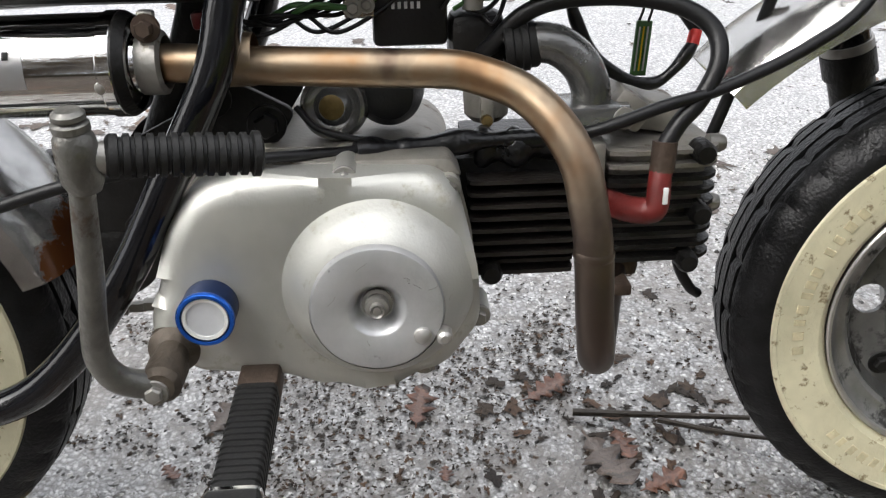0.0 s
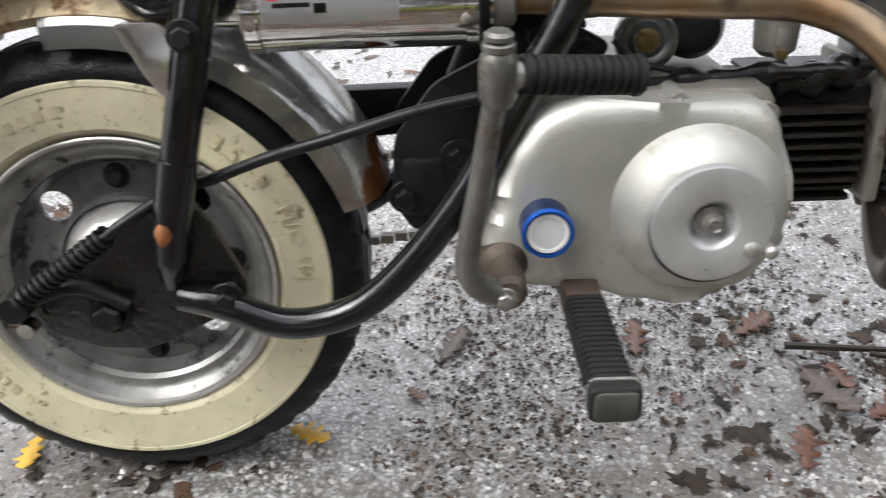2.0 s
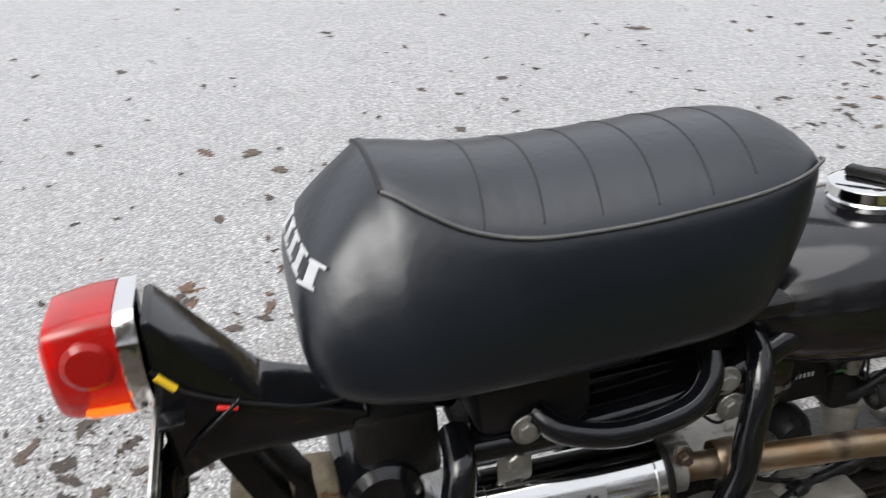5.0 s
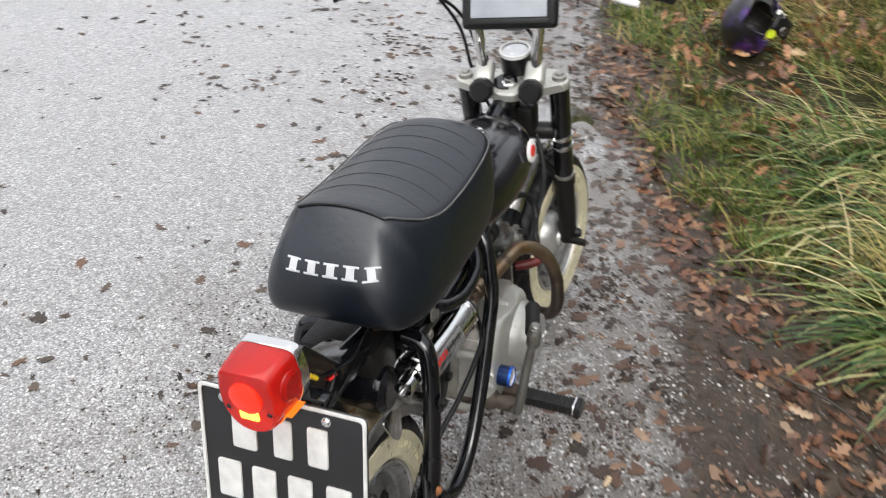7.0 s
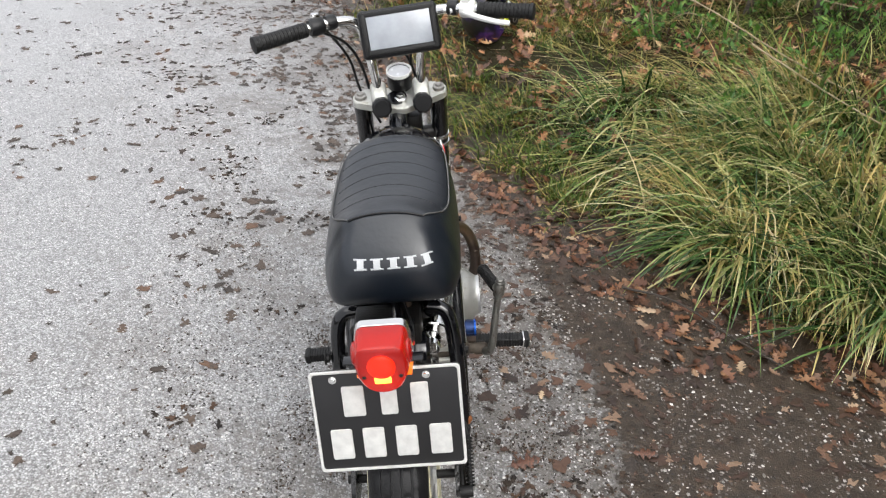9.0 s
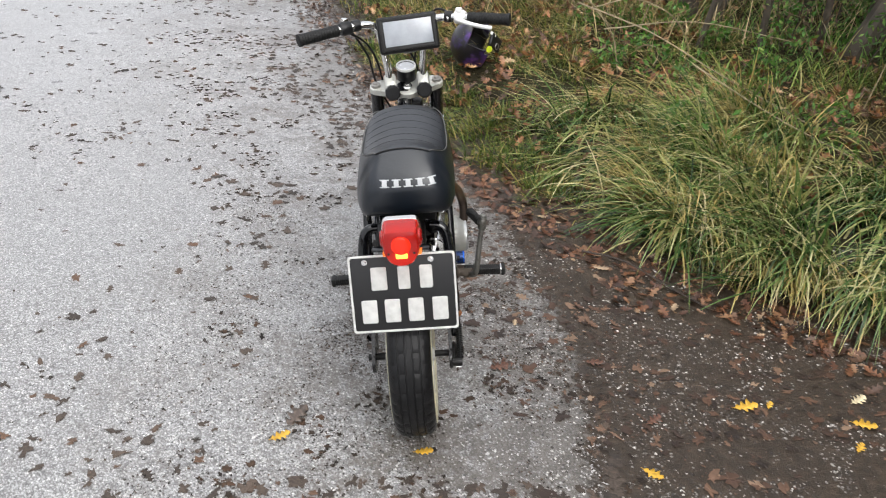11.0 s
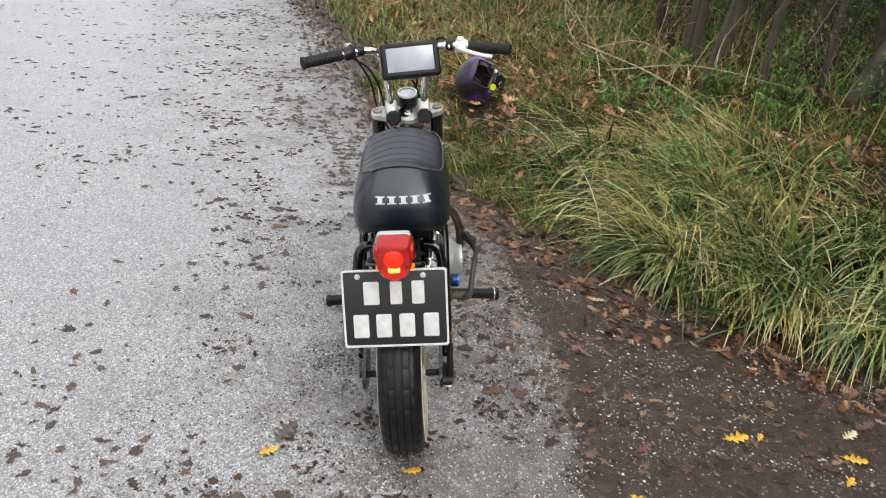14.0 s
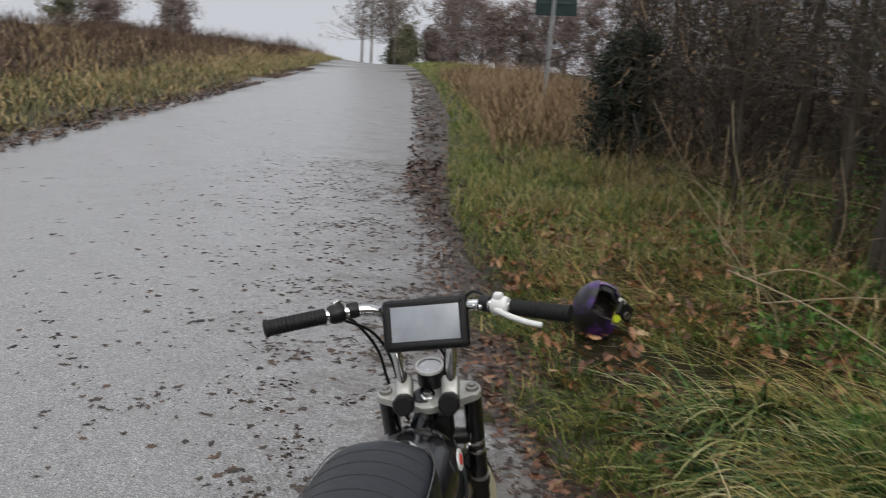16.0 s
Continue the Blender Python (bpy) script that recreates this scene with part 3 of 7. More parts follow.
def frame_side(s):
    loop = bar("frame_loop", [(s * 0.050, 0.366, 0.506), (s * 0.074, 0.361, 0.500), (s * 0.092, 0.353, 0.478), (s * 0.100, 0.343, 0.441), (s * 0.105, 0.332, 0.402), (s * 0.106, 0.296, 0.335), (s * 0.106, 0.262, 0.276), (s * 0.106, 0.217, 0.219),
                              (s * 0.106, 0.178, 0.190), (s * 0.106, 0.133, 0.183), (s * 0.105, 0.089, 0.200), (s * 0.10, 0.06, 0.205)], 0.0115, BLACK_PAINT, bike, "bent black painted frame tube", 16)
    bar("rear_strut", [(s * 0.060, 0.118, 0.474), (s * 0.082, 0.116, 0.470), (s * 0.096, 0.110, 0.450), (s * 0.103, 0.093, 0.383), (s * 0.105, 0.071, 0.296), (s * 0.104, 0.062, 0.258), (s * 0.101, 0.057, 0.232), (s * 0.098, 0.053, 0.212)], lambda t: 0.0125 if t < 0.84 else 0.0125 - 0.045 * (t - 0.84), BLACK_PAINT, bike, "black painted rear strut", 16, 8)
    bar("strut_foot", [(s * 0.105, 0.074, 0.310), (s * 0.105, 0.067, 0.282), (s * 0.103, 0.061, 0.258), (s * 0.096, 0.057, 0.238)], 0.0136, BLACK_PAINT, bike, "thicker black strut foot", 16, 4)
    bar("rust_patch", [(s * 0.1170, 0.060, 0.268), (s * 0.1160, 0.059, 0.259), (s * 0.1110, 0.056, 0.247)], lambda t: 0.0016 + 0.0042 * math.sin(math.pi * min(1, t + 0.12)), RUST_SPOT, bike, "patch of flaking orange rust", 8, 5)
    bolt("strut_bolt", (s * 0.105 + (0.013 if s > 0 else -0.019), 0.093, 0.393), bike, 0.007, 0.007, BLACK_DULL)
    plate("axle_plate", rounded([(0.064, 0.285), (0.030, 0.258), (-0.030, 0.222), (-0.055, 0.205), (-0.046, 0.176), (-0.010, 0.160), (0.03, 0.158), (0.085, 0.185), (0.108, 0.200), (0.100, 0.225), (0.083, 0.262)], 0.012),
          s * 0.086, s * 0.094, RUSTY_BLACK, bike, [ring_pts(0.093, 0.207, 0.005, 14)], 0.0015, "mud-flecked black axle plate")
    d = 0.0 if s > 0 else -0.03
    bar("upper_rail", [(s * 0.066, 0.118, 0.462 + d), (s * 0.07, 0.196, 0.464 + d), (s * 0.072, 0.298, 0.472 + d), (s * 0.07, 0.36, 0.490 + d / 2), (s * 0.055, 0.46, 0.520), (s * 0.02, 0.66, 0.552)], 0.0125, BLACK_PAINT, bike, "", 14)
    bar("grab_hoop", [(s * 0.075, 0.176, 0.491), (s * 0.089, 0.190, 0.480), (s * 0.097, 0.222, 0.4725), (s * 0.099, 0.255, 0.4725), (s * 0.097, 0.292, 0.480), (s * 0.088, 0.312, 0.494), (s * 0.075, 0.318, 0.508)], 0.0105, BLACK_PAINT, bike, "glossy black tubular hoop", 14)
    plate("frame_gusset", rounded([(0.132, 0.444), (0.23, 0.453), (0.33, 0.454), (0.408, 0.447), (0.410, 0.475), (0.345, 0.497), (0.145, 0.494), (0.132, 0.480)], 0.006), s * 0.050, s * 0.058, BLACK_PAINT, bike, (), 0.002, "black pressed frame side plate")
    for y, z in ((0.168, 0.481), (0.330, 0.485), (0.336, 0.460)):
        bolt("rail_bolt", (s * 0.072 + (0.011 if s > 0 else -0.016), y, z), bike, 0.008, 0.005, STEEL)


both(frame_side)
bar("backbone", [(0, 0.345, 0.492), (0, 0.42, 0.502), (0, 0.60, 0.535), (0, 0.725, 0.56)], 0.021, BLACK_PAINT, bike, "", 18)
bar("steering_head", [(0, 0.728, 0.60), (0, 0.762, 0.47)], 0.023, BLACK_PAINT, bike, "", 20, 4)
bar("down_brace", [(0, 0.33, 0.49), (0.0, 0.300, 0.40), (0.0, 0.27, 0.33)], 0.016, BLACK_DULL, bike)
plate("engine_bracket", rounded([(0.215, 0.300), (0.245, 0.340), (0.335, 0.385), (0.372, 0.365), (0.352, 0.335), (0.300, 0.305), (0.262, 0.245), (0.228, 0.225), (0.212, 0.25)], 0.008), 0.040, 0.046, BLACK_DULL, bike, [ring_pts(0.236, 0.252, 0.004, 12)], 0.001)
plate("engine_bracket", rounded([(0.215, 0.300), (0.245, 0.340), (0.335, 0.385), (0.372, 0.365), (0.352, 0.335), (0.300, 0.305), (0.262, 0.245), (0.228, 0.225), (0.212, 0.25)], 0.008), -0.046, -0.040, BLACK_DULL, bike, (), 0.001)
for y, z in ((0.262, 0.286), (0.222, 0.255), (0.352, 0.357), (0.318, 0.375)):
    bolt("bracket_bolt", (0.047, y, z), bike, 0.0085, 0.010, BLACK_DULL)
block("underseat_tray", (0.125, 0.235, 0.018), pose(0.0, 0.245, 0.446), BLACK_DULL, bike, 0.006)
plate("seat_bracket", rounded([(0.300, 0.460), (0.352, 0.464), (0.355, 0.541), (0.296, 0.541), (0.300, 0.485)], 0.003), 0.000, 0.004, BLACK_DULL, bike, [ring_pts(0.316, 0.495, 0.0048, 16)], 0.0008, "black seat bracket with a round hole")
block("wiring_box", (0.095, 0.092, 0.066), pose(0.03, 0.178, 0.506), BLACK_PLASTIC, bike, 0.012)
plate("chain_guard", rounded([(0.153, 0.310), (0.262, 0.312), (0.266, 0.274), (0.190, 0.268)], 0.008), -0.078, -0.060, BLACK_DULL, bike, (), 0.003, "black pressed chain guard")
block("swingarm_pivot", (0.10, 0.035, 0.05), pose(0.0, 0.235, 0.262), BLACK_DULL, bike, 0.008)
# brake rod with rubber sleeve and return spring
bar("brake_cable", [(0.112, -0.056, 0.208), (0.112, -0.014, 0.235), (0.112, 0.023, 0.262), (0.102, 0.050, 0.277), (0.090, 0.070, 0.285), (0.094, 0.090, 0.291), (0.098, 0.132, 0.307), (0.104, 0.177, 0.321), (0.106, 0.238, 0.339), (0.100, 0.295, 0.348), (0.075, 0.340, 0.352)], 0.0042, BLACK_PLASTIC, bike, "", 10)


def spring(name, a, b, r, turns, wire, material, parent):
    a, b = Vector(a), Vector(b)
    d = (b - a)
    u = d.orthogonal().normalized()
    w = d.normalized().cross(u)
    pts = [a + d * (i / (turns * 10)) + (u * math.cos(i * 0.6283) + w * math.sin(i * 0.6283)) * r for i in range(turns * 10 + 1)]
    return part(name, sweep(bmesh.new(), pts, wire, 6, True, 0), material, parent)


spring("brake_spring", (0.112, -0.050, 0.2115), (0.112, 0.020, 0.2600), 0.0068, 15, 0.0018, BLACK_DULL, bike)
turned("brake_adjuster", [(0, 0.012), (0.010, 0.012), (0.011, 0.008), (0.011, -0.010), (0, -0.010)], Matrix.Translation((0.104, -0.056, 0.205)), BLACK_DULL, bike, "", 16)
bar("adjuster_rod", [(0.104, -0.066, 0.188), (0.104, -0.045, 0.188)], 0.0026, COPPER, bike, "", 8, 2)
turned("adjuster_nut", [(0, 0.006), (0.006, 0.006), (0.0065, -0.006), (0, -0.006)], Matrix.Translation((0.107, -0.052, 0.187)), CHROME, bike, "", 12)
bolt("axle_nut", (0.095, 0.004, 0.190), bike, 0.011, 0.012, BLACK_DULL)
bar("brake_lever_arm", [(0.098, -0.055, 0.203), (0.098, -0.015, 0.214), (0.098, 0.02, 0.198)], 0.006, BLACK_DULL, bike, "", 10)
bolt("loop_bolt", (0.106, 0.093, 0.205), bike, 0.008, 0.010, BLACK_DULL)


# -- mudguards --
GUARD_CHROME = mat("dull_stained_chrome", (0.62, 0.62, 0.61), 0.19, 0.9, 0.25, 22, 0.12, 160, ((0.10, 0.085, 0.07), 0.64, 90, 0.7))


def rust_end():
    """Rust eating the lower front end of the rear guard."""
    n, l, b = nodes_of(GUARD_CHROME)
    v = n.new("ShaderNodeTexCoord").outputs["Object"]
    sp = n.new("ShaderNodeSeparateXYZ")
    l.new(v, sp.inputs[0])
    t = noise_node(n, l, 55, 5, 0.7, v)
    edge = n.new("ShaderNodeMapRange")
    edge.inputs[1].default_value, edge.inputs[2].default_value = 0.168, 0.196
    l.new(sp.outputs[1], edge.inputs[0])
    f = n.new("ShaderNodeMapRange")
    f.inputs[1].default_value, f.inputs[2].default_value = 0.78, 0.92
    l.new(math_node(n, l, "ADD", edge.outputs[0], math_node(n, l, "MULTIPLY", math_node(n, l, "SUBTRACT", t.outputs[0], 0.5), 1.6)), f.inputs[0])
    old = b.inputs["Base Color"].links[0].from_socket
    l.new(mix_node(n, l, f.outputs[0], old, (0.17, 0.062, 0.022)), b.inputs["Base Color"])
    om = b.inputs["Metallic"].links[0].from_socket
    l.new(math_node(n, l, "MULTIPLY", om, math_node(n, l, "SUBTRACT", 1.0, f.outputs[0])), b.inputs["Metallic"])


rust_end()


def guard(name, cy, cz, arc0, arc1, rad, half, material, m=None, label="", drop=0.022):
    bm = bmesh.new()
    rows = []
    N = 40
    for i in range(N + 1):
        a = radians(arc0 + (arc1 - arc0) * i / N)
        rowv = []
        for x, dr in ((-half, -drop), (-half, -0.006), (-half * 0.86, 0.004), (-half * 0.5, 0.011), (0, 0.013), (half * 0.5, 0.011), (half * 0.86, 0.004), (half, -0.006), (half, -drop)):
            r = rad + dr
            rowv.append(bm.verts.new((x, cy + r * math.sin(a), cz + r * math.cos(a))))
        rows.append(rowv)
    for a, b in zip(rows, rows[1:]):
        for k in range(8):
            bm.faces.new((a[k], a[k + 1], b[k + 1], b[k]))
    bmesh.ops.solidify(bm, geom=bm.faces[:], thickness=0.0016)
    if m:
        bmesh.ops.transform(bm, matrix=m, verts=bm.verts)
    return part(name, bm, material, bike, label)


guard("rear_mudguard", 0.0, 0.19, -6, 72, 0.207, 0.056, GUARD_CHROME, None, "pitted chrome rear mudguard with rusted ends")
guard("rear_mudguard_stay", 0.0, 0.19, -14, 18, 0.213, 0.052, mat("rusted_chrome", (0.40, 0.33, 0.22), 0.35, 0.8, 0.4, 30, 0.4, 160, ((0.20, 0.09, 0.03), 0.55, 30, 0.85)), None, "rust-spotted plated bracket", 0.012)
plate("guard_stay", rounded([(0.030, 0.392), (0.060, 0.392), (0.082, 0.376), (0.078, 0.332), (0.066, 0.330), (0.050, 0.350)], 0.006), 0.058, 0.0605, CHROME_PIT, bike, (), 0.0008, "stained chrome stay beside the wheel")
bar("front_mudguard_stay", [(0.02, 0.78, 0.44), (0.055, 0.80, 0.40), (0.085, 0.83, 0.34)], 0.007, BLACK_DULL, bike, "", 10, 6, STEER)
guard("front_mudguard", 0.885, 0.16, -46, 40, 0.300, 0.055, CHROME_PIT, WSTEER, "pitted chrome front mudguard", 0.020)

# -- tail: bracket, lamp, number plate --
bar("tail_tube", [(0.0, 0.13, 0.470), (0.012, 0.09, 0.485), (0.016, 0.02, 0.497), (0.016, -0.055, 0.497), (0.014, -0.085, 0.470), (0.012, -0.092, 0.44)], 0.012, BLACK_PAINT, bike, "", 14)
plate("tail_bracket", rounded([(-0.084, 0.600), (-0.078, 0.602), (-0.012, 0.522), (0.06, 0.497), (0.06, 0.482), (-0.05, 0.482), (-0.080, 0.470), (-0.085, 0.52)], 0.006), -0.018, 0.042, BLACK_PAINT, bike, (), 0.003, "black steel tail bracket")
plate("plate_stay", rounded([(-0.062, 0.486), (-0.020, 0.478), (0.016, 0.408), (-0.012, 0.396), (-0.028, 0.41)], 0.004), -0.020, 0.024, BLACK_DULL, bike, [rounded([(-0.030, 0.466), (-0.022, 0.468), (0.002, 0.418), (-0.006, 0.414)], 0.002)], 0.001)
LAMP = pose(0.006, -0.086, -0.006, 0, 0, -90)
lens_shape = rounded([(-0.036, 0.616), (0.036, 0.616), (0.042, 0.585), (0.040, 0.560), (0.026, 0.533), (0.0, 0.524), (-0.026, 0.533), (-0.040, 0.560), (-0.042, 0.585)], 0.012)
tail_lamp = plate("tail_lamp", lens_shape, 0.0, 0.014, CHROME, bike, (), 0.002, "red tail lamp with chrome rim, lit", LAMP)


def lens_loft(outline, secs, material, name, parent, label=""):
    bm = bmesh.new()
    rings = []
    cz = 0.572
    for d, k, up in secs:
        rings.append([bm.verts.new(LAMP @ Vector((d, a * k, cz + (b - cz) * k + up))) for a, b in outline])
    for a, b in zip(rings, rings[1:]):
        for i in range(len(a)):
            bm.faces.new((a[i], a[(i + 1) % len(a)], b[(i + 1) % len(a)], b[i]))
    bm.faces.new(rings[-1])
    bm.faces.new(rings[0][::-1])
    return part(name, bm, material, parent, label)


lens_loft(lens_shape, [(0.0145, 0.97, 0), (0.030, 0.965, 0), (0.052, 0.92, -0.001), (0.059, 0.88, -0.001), (0.062, 0.80, -0.002)], RED_LENS, "lens", tail_lamp, "translucent red lens")
turned("reflector", [(0, 0.006), (0.015, 0.006), (0.020, 0.003), (0.0205, -0.004), (0, -0.004)], pose(0.006, -0.1475, 0.574, 0, 0, -90), RED_BRIGHT, tail_lamp, "round ribbed reflector", 28)
for s in (1, -1):
    turned("side_reflector", [(0, 0.004), (0.014, 0.004), (0.018, 0.001), (0.018, -0.004), (0, -0.004)], pose(0.006 + s * 0.0385, -0.120, 0.578, 0, 0, 0 if s > 0 else 180), RED_LENS, tail_lamp, "", 24)
lens_loft([(a, min(b, 0.5475)) for a, b in lens_shape], [(0.016, 0.985, -0.0012), (0.030, 0.98, -0.0012), (0.044, 0.955, -0.0016)], AMBER_LENS, "lower_lens", tail_lamp, "amber lower window")
block("bulb", (0.024, 0.004, 0.012), pose(0.006, -0.1485, 0.5505), BULB, tail_lamp, 0.002, "lit filament glow")
for s in (1, -1):
    bolt("lens_screw", (0, 0, 0), tail_lamp, 0.003, 0.003, BLACK_DULL).matrix_basis = pose(0.006 + s * 0.026, -0.146, 0.556, 0, 0, -90)

PL = Matrix.Translation((0.0, -0.106, 0.436)) @ pose(0, 0, 0, 0, 0, 0) @ pose(0, 0, 0, -13, 0, 0) @ pose(0, 0, 0, 0, 0, -90)
plate_outline = rounded([(-0.113, -0.087), (0.113, -0.087), (0.113, 0.087), (-0.113, 0.087)], 0.008, 5)
number_plate = plate("number_plate", plate_outline, 0.0, 0.0022, PLATE_BLACK, bike, (), 0.0006, "black square number plate with silver border and characters", PL)
plate("plate_back", plate_outline, -0.0012, -0.0002, PLATE_BACK, number_plate, (), 0, "dirty bare metal back", PL)
for cx, cz in ((-0.055, 0.034), (0.0, 0.034), (0.055, 0.034), (-0.075, -0.039), (-0.026, -0.039), (0.024, -0.039), (0.076, -0.039)):
    plate("embossed_bar", rounded([(cx - 0.015, cz - 0.024), (cx + 0.015, cz - 0.024), (cx + 0.015, cz + 0.024), (cx - 0.015, cz + 0.024)], 0.004), -0.0032, -0.0014, PLATE_BACK, number_plate, [rounded([(cx - 0.007, cz - 0.016), (cx + 0.007, cz - 0.016), (cx + 0.007, cz + 0.016), (cx - 0.007, cz + 0.016)], 0.003)], 0.0005, "", PL)
inner_out = rounded([(-0.1085, -0.0825), (0.1085, -0.0825), (0.1085, 0.0825), (-0.1085, 0.0825)], 0.006, 5)
plate("border", plate_outline, 0.0024, 0.0046, PLATE_SILVER, number_plate, [inner_out], 0.0006, "raised silver border", PL)
for cx, w in ((-0.050, 0.040), (0.003, 0.030), (0.050, 0.032)):
    plate("character_bar", rounded([(cx - w * 0.42, 0.009), (cx + w * 0.42, 0.009), (cx + w * 0.42, 0.060), (cx - w * 0.42, 0.060)], 0.004), 0.0024, 0.005, PLATE_SILVER, number_plate, (), 0.0008, "", PL)
for cx in (-0.075, -0.026, 0.024, 0.076):
    plate("character_bar", rounded([(cx - 0.0165, -0.065), (cx + 0.0165, -0.065), (cx + 0.0165, -0.013), (cx - 0.0165, -0.013)], 0.004), 0.0024, 0.005, PLATE_SILVER, number_plate, (), 0.0008, "", PL)
for cx in (-0.078, 0.062):
    bolt("plate_screw", (0, 0, 0), number_plate, 0.0042, 0.003, CHROME).matrix_basis = PL @ Matrix.Translation((0.0026, cx, 0.072))
block("plate_lip", (0.12, 0.018, 0.004), pose(0.0, -0.076, 0.528), BLACK_PAINT, bike, 0.001)
# tail wiring
bar("tail_wire", [(0.042, -0.084, 0.564), (0.044, -0.062, 0.543), (0.044, -0.02, 0.524), (0.04, 0.02, 0.51), (0.03, 0.07, 0.505), (0.02, 0.12, 0.495)], 0.0016, BLACK_PLASTIC, bike, "", 6)
bar("wire_connector", [(0.0430, -0.081, 0.560), (0.0435, -0.070, 0.548)], 0.0030, YELLOW, bike, "yellow crimp connector", 8, 3)
bar("red_wire", [(0.0445, -0.046, 0.527), (0.0445, -0.032, 0.524)], 0.0022, RED, bike, "", 6, 3)
bar("tail_wire", [(0.044, -0.03, 0.53), (0.046, -0.05, 0.515), (0.04, -0.075, 0.49), (0.03, -0.085, 0.46)], 0.002, BLACK_PLASTIC, bike, "", 6)

# -- tool can under the seat --
turned("tool_can", [(0, 0.062), (0.024, 0.062), (0.031, 0.056), (0.033, 0.048), (0.033, -0.06), (0, -0.06)], pose(0, 0.062, 0.424), BLACK_PAINT, bike, "round black canister", 40)
block("battery_tray", (0.11, 0.064, 0.06), pose(-0.005, 0.078, 0.462), BLACK_DULL, bike, 0.006)
bar("coil_stud", [(0.03, 0.100, 0.482), (0.03, 0.101, 0.505)], 0.006, COPPER, bike, "brown rubber stud", 10, 3)

# -- seat --
SX = 0.013
SEAT_SECS = [  # y, z low, z corner, z crown, half low, half corner
    (0.016, 0.575, 0.602, 0.606, 0.050, 0.040), (0.019, 0.558, 0.618, 0.624, 0.076, 0.056), (0.030, 0.546, 0.634, 0.642, 0.092, 0.062), (0.050, 0.541, 0.652, 0.662, 0.101, 0.064), (0.070, 0.538, 0.669, 0.680, 0.106, 0.056),
    (0.080, 0.538, 0.677, 0.687, 0.108, 0.058), (0.088, 0.537, 0.675, 0.688, 0.109, 0.066), (0.106, 0.536, 0.665, 0.686, 0.110, 0.079), (0.132, 0.536, 0.653, 0.681, 0.110, 0.090), (0.17, 0.536, 0.645, 0.677, 0.110, 0.097), (0.23, 0.537, 0.643, 0.676, 0.109, 0.098),
    (0.28, 0.538, 0.645, 0.677, 0.107, 0.097), (0.33, 0.541, 0.648, 0.678, 0.103, 0.094), (0.365, 0.548, 0.652, 0.677, 0.096, 0.087), (0.390, 0.560, 0.655, 0.672, 0.086, 0.073), (0.402, 0.578, 0.650, 0.660, 0.068, 0.055), (0.406, 0.60, 0.638, 0.643, 0.045, 0.035)]


def seat_ring(sec):
    y, zl, zc, zt, hl, hc = sec
    zl += 0.005
    pts = [(-hl * 0.75, zl - 0.002), (-hl * 0.95, zl)]
    for t in (0.12, 0.35, 0.6, 0.85):
        pts.append((-(hl + (hc - hl) * t ** 2.4 + 0.004 * math.sin(math.pi * t)), zl + (zc - zl) * t))
    pts.append((-hc, zc))
    top = []
    for t in (0.12, 0.28, 0.5, 0.72, 0.88):
        top.append(((2 * t - 1) * hc, zc + (zt - zc) * (1 - abs(2 * t - 1) ** 2.2)))
    right = [(-a, b) for a, b in pts[::-1]]
    k = min(1.0, max(0.0, (y - 0.29) / 0.10))
    return [(SX + a, y - 0.42 * k * k * max(0.0, zc - b), b) for a, b in pts + top + right]


def seat_line(t):
    """A section of the seat at y = t, between those listed."""
    i = next((k for k in range(1, len(SEAT_SECS)) if t <= SEAT_SECS[k][0]), len(SEAT_SECS) - 1)
    a, b = SEAT_SECS[i - 1], SEAT_SECS[i]
    f = (t - a[0]) / (b[0] - a[0])
    return seat_ring([t] + [p + (q - p) * f for p, q in zip(a[1:], b[1:])])


bm = bmesh.new()
rings = [[bm.verts.new(p) for p in seat_ring(s)] for s in SEAT_SECS]
for a, b in zip(rings, rings[1:]):
    for k in range(len(a)):
        bm.faces.new((a[k], a[(k + 1) % len(a)], b[(k + 1) % len(a)], b[k]))
bm.faces.new(rings[0][::-1])
bm.faces.new(rings[-1])
seat = part("seat", bm, SEAT_VINYL, bike, "black vinyl bench seat with pleated top and grey piping", True, 70)
sub = seat.modifiers.new("round", "SUBSURF")
sub.levels = sub.render_levels = 2
rear_sec, n_ring = SEAT_SECS[5], len(seat_ring(SEAT_SECS[5]))
cr, cl = 6, n_ring - 7
for side_i in (cr, cl):
    bar("piping", [Vector(seat_ring(s)[side_i]) * 1.0 for s in SEAT_SECS[5:16]], 0.0014, SEAT_PIPING, seat, "", 6, 4)
bar("piping", seat_ring(rear_sec)[cr:cl + 1], 0.0019, BLACK_PLASTIC, seat, "", 6, 4)
bpy.context.view_layer.update()
DEPS = bpy.context.evaluated_depsgraph_get()


def on_seat(origin, way):
    """Where a line meets the padded cover, and its normal."""
    hit, at, nor, _ = seat.ray_cast(Vector(origin), Vector(way), depsgraph=DEPS)
    return at, nor


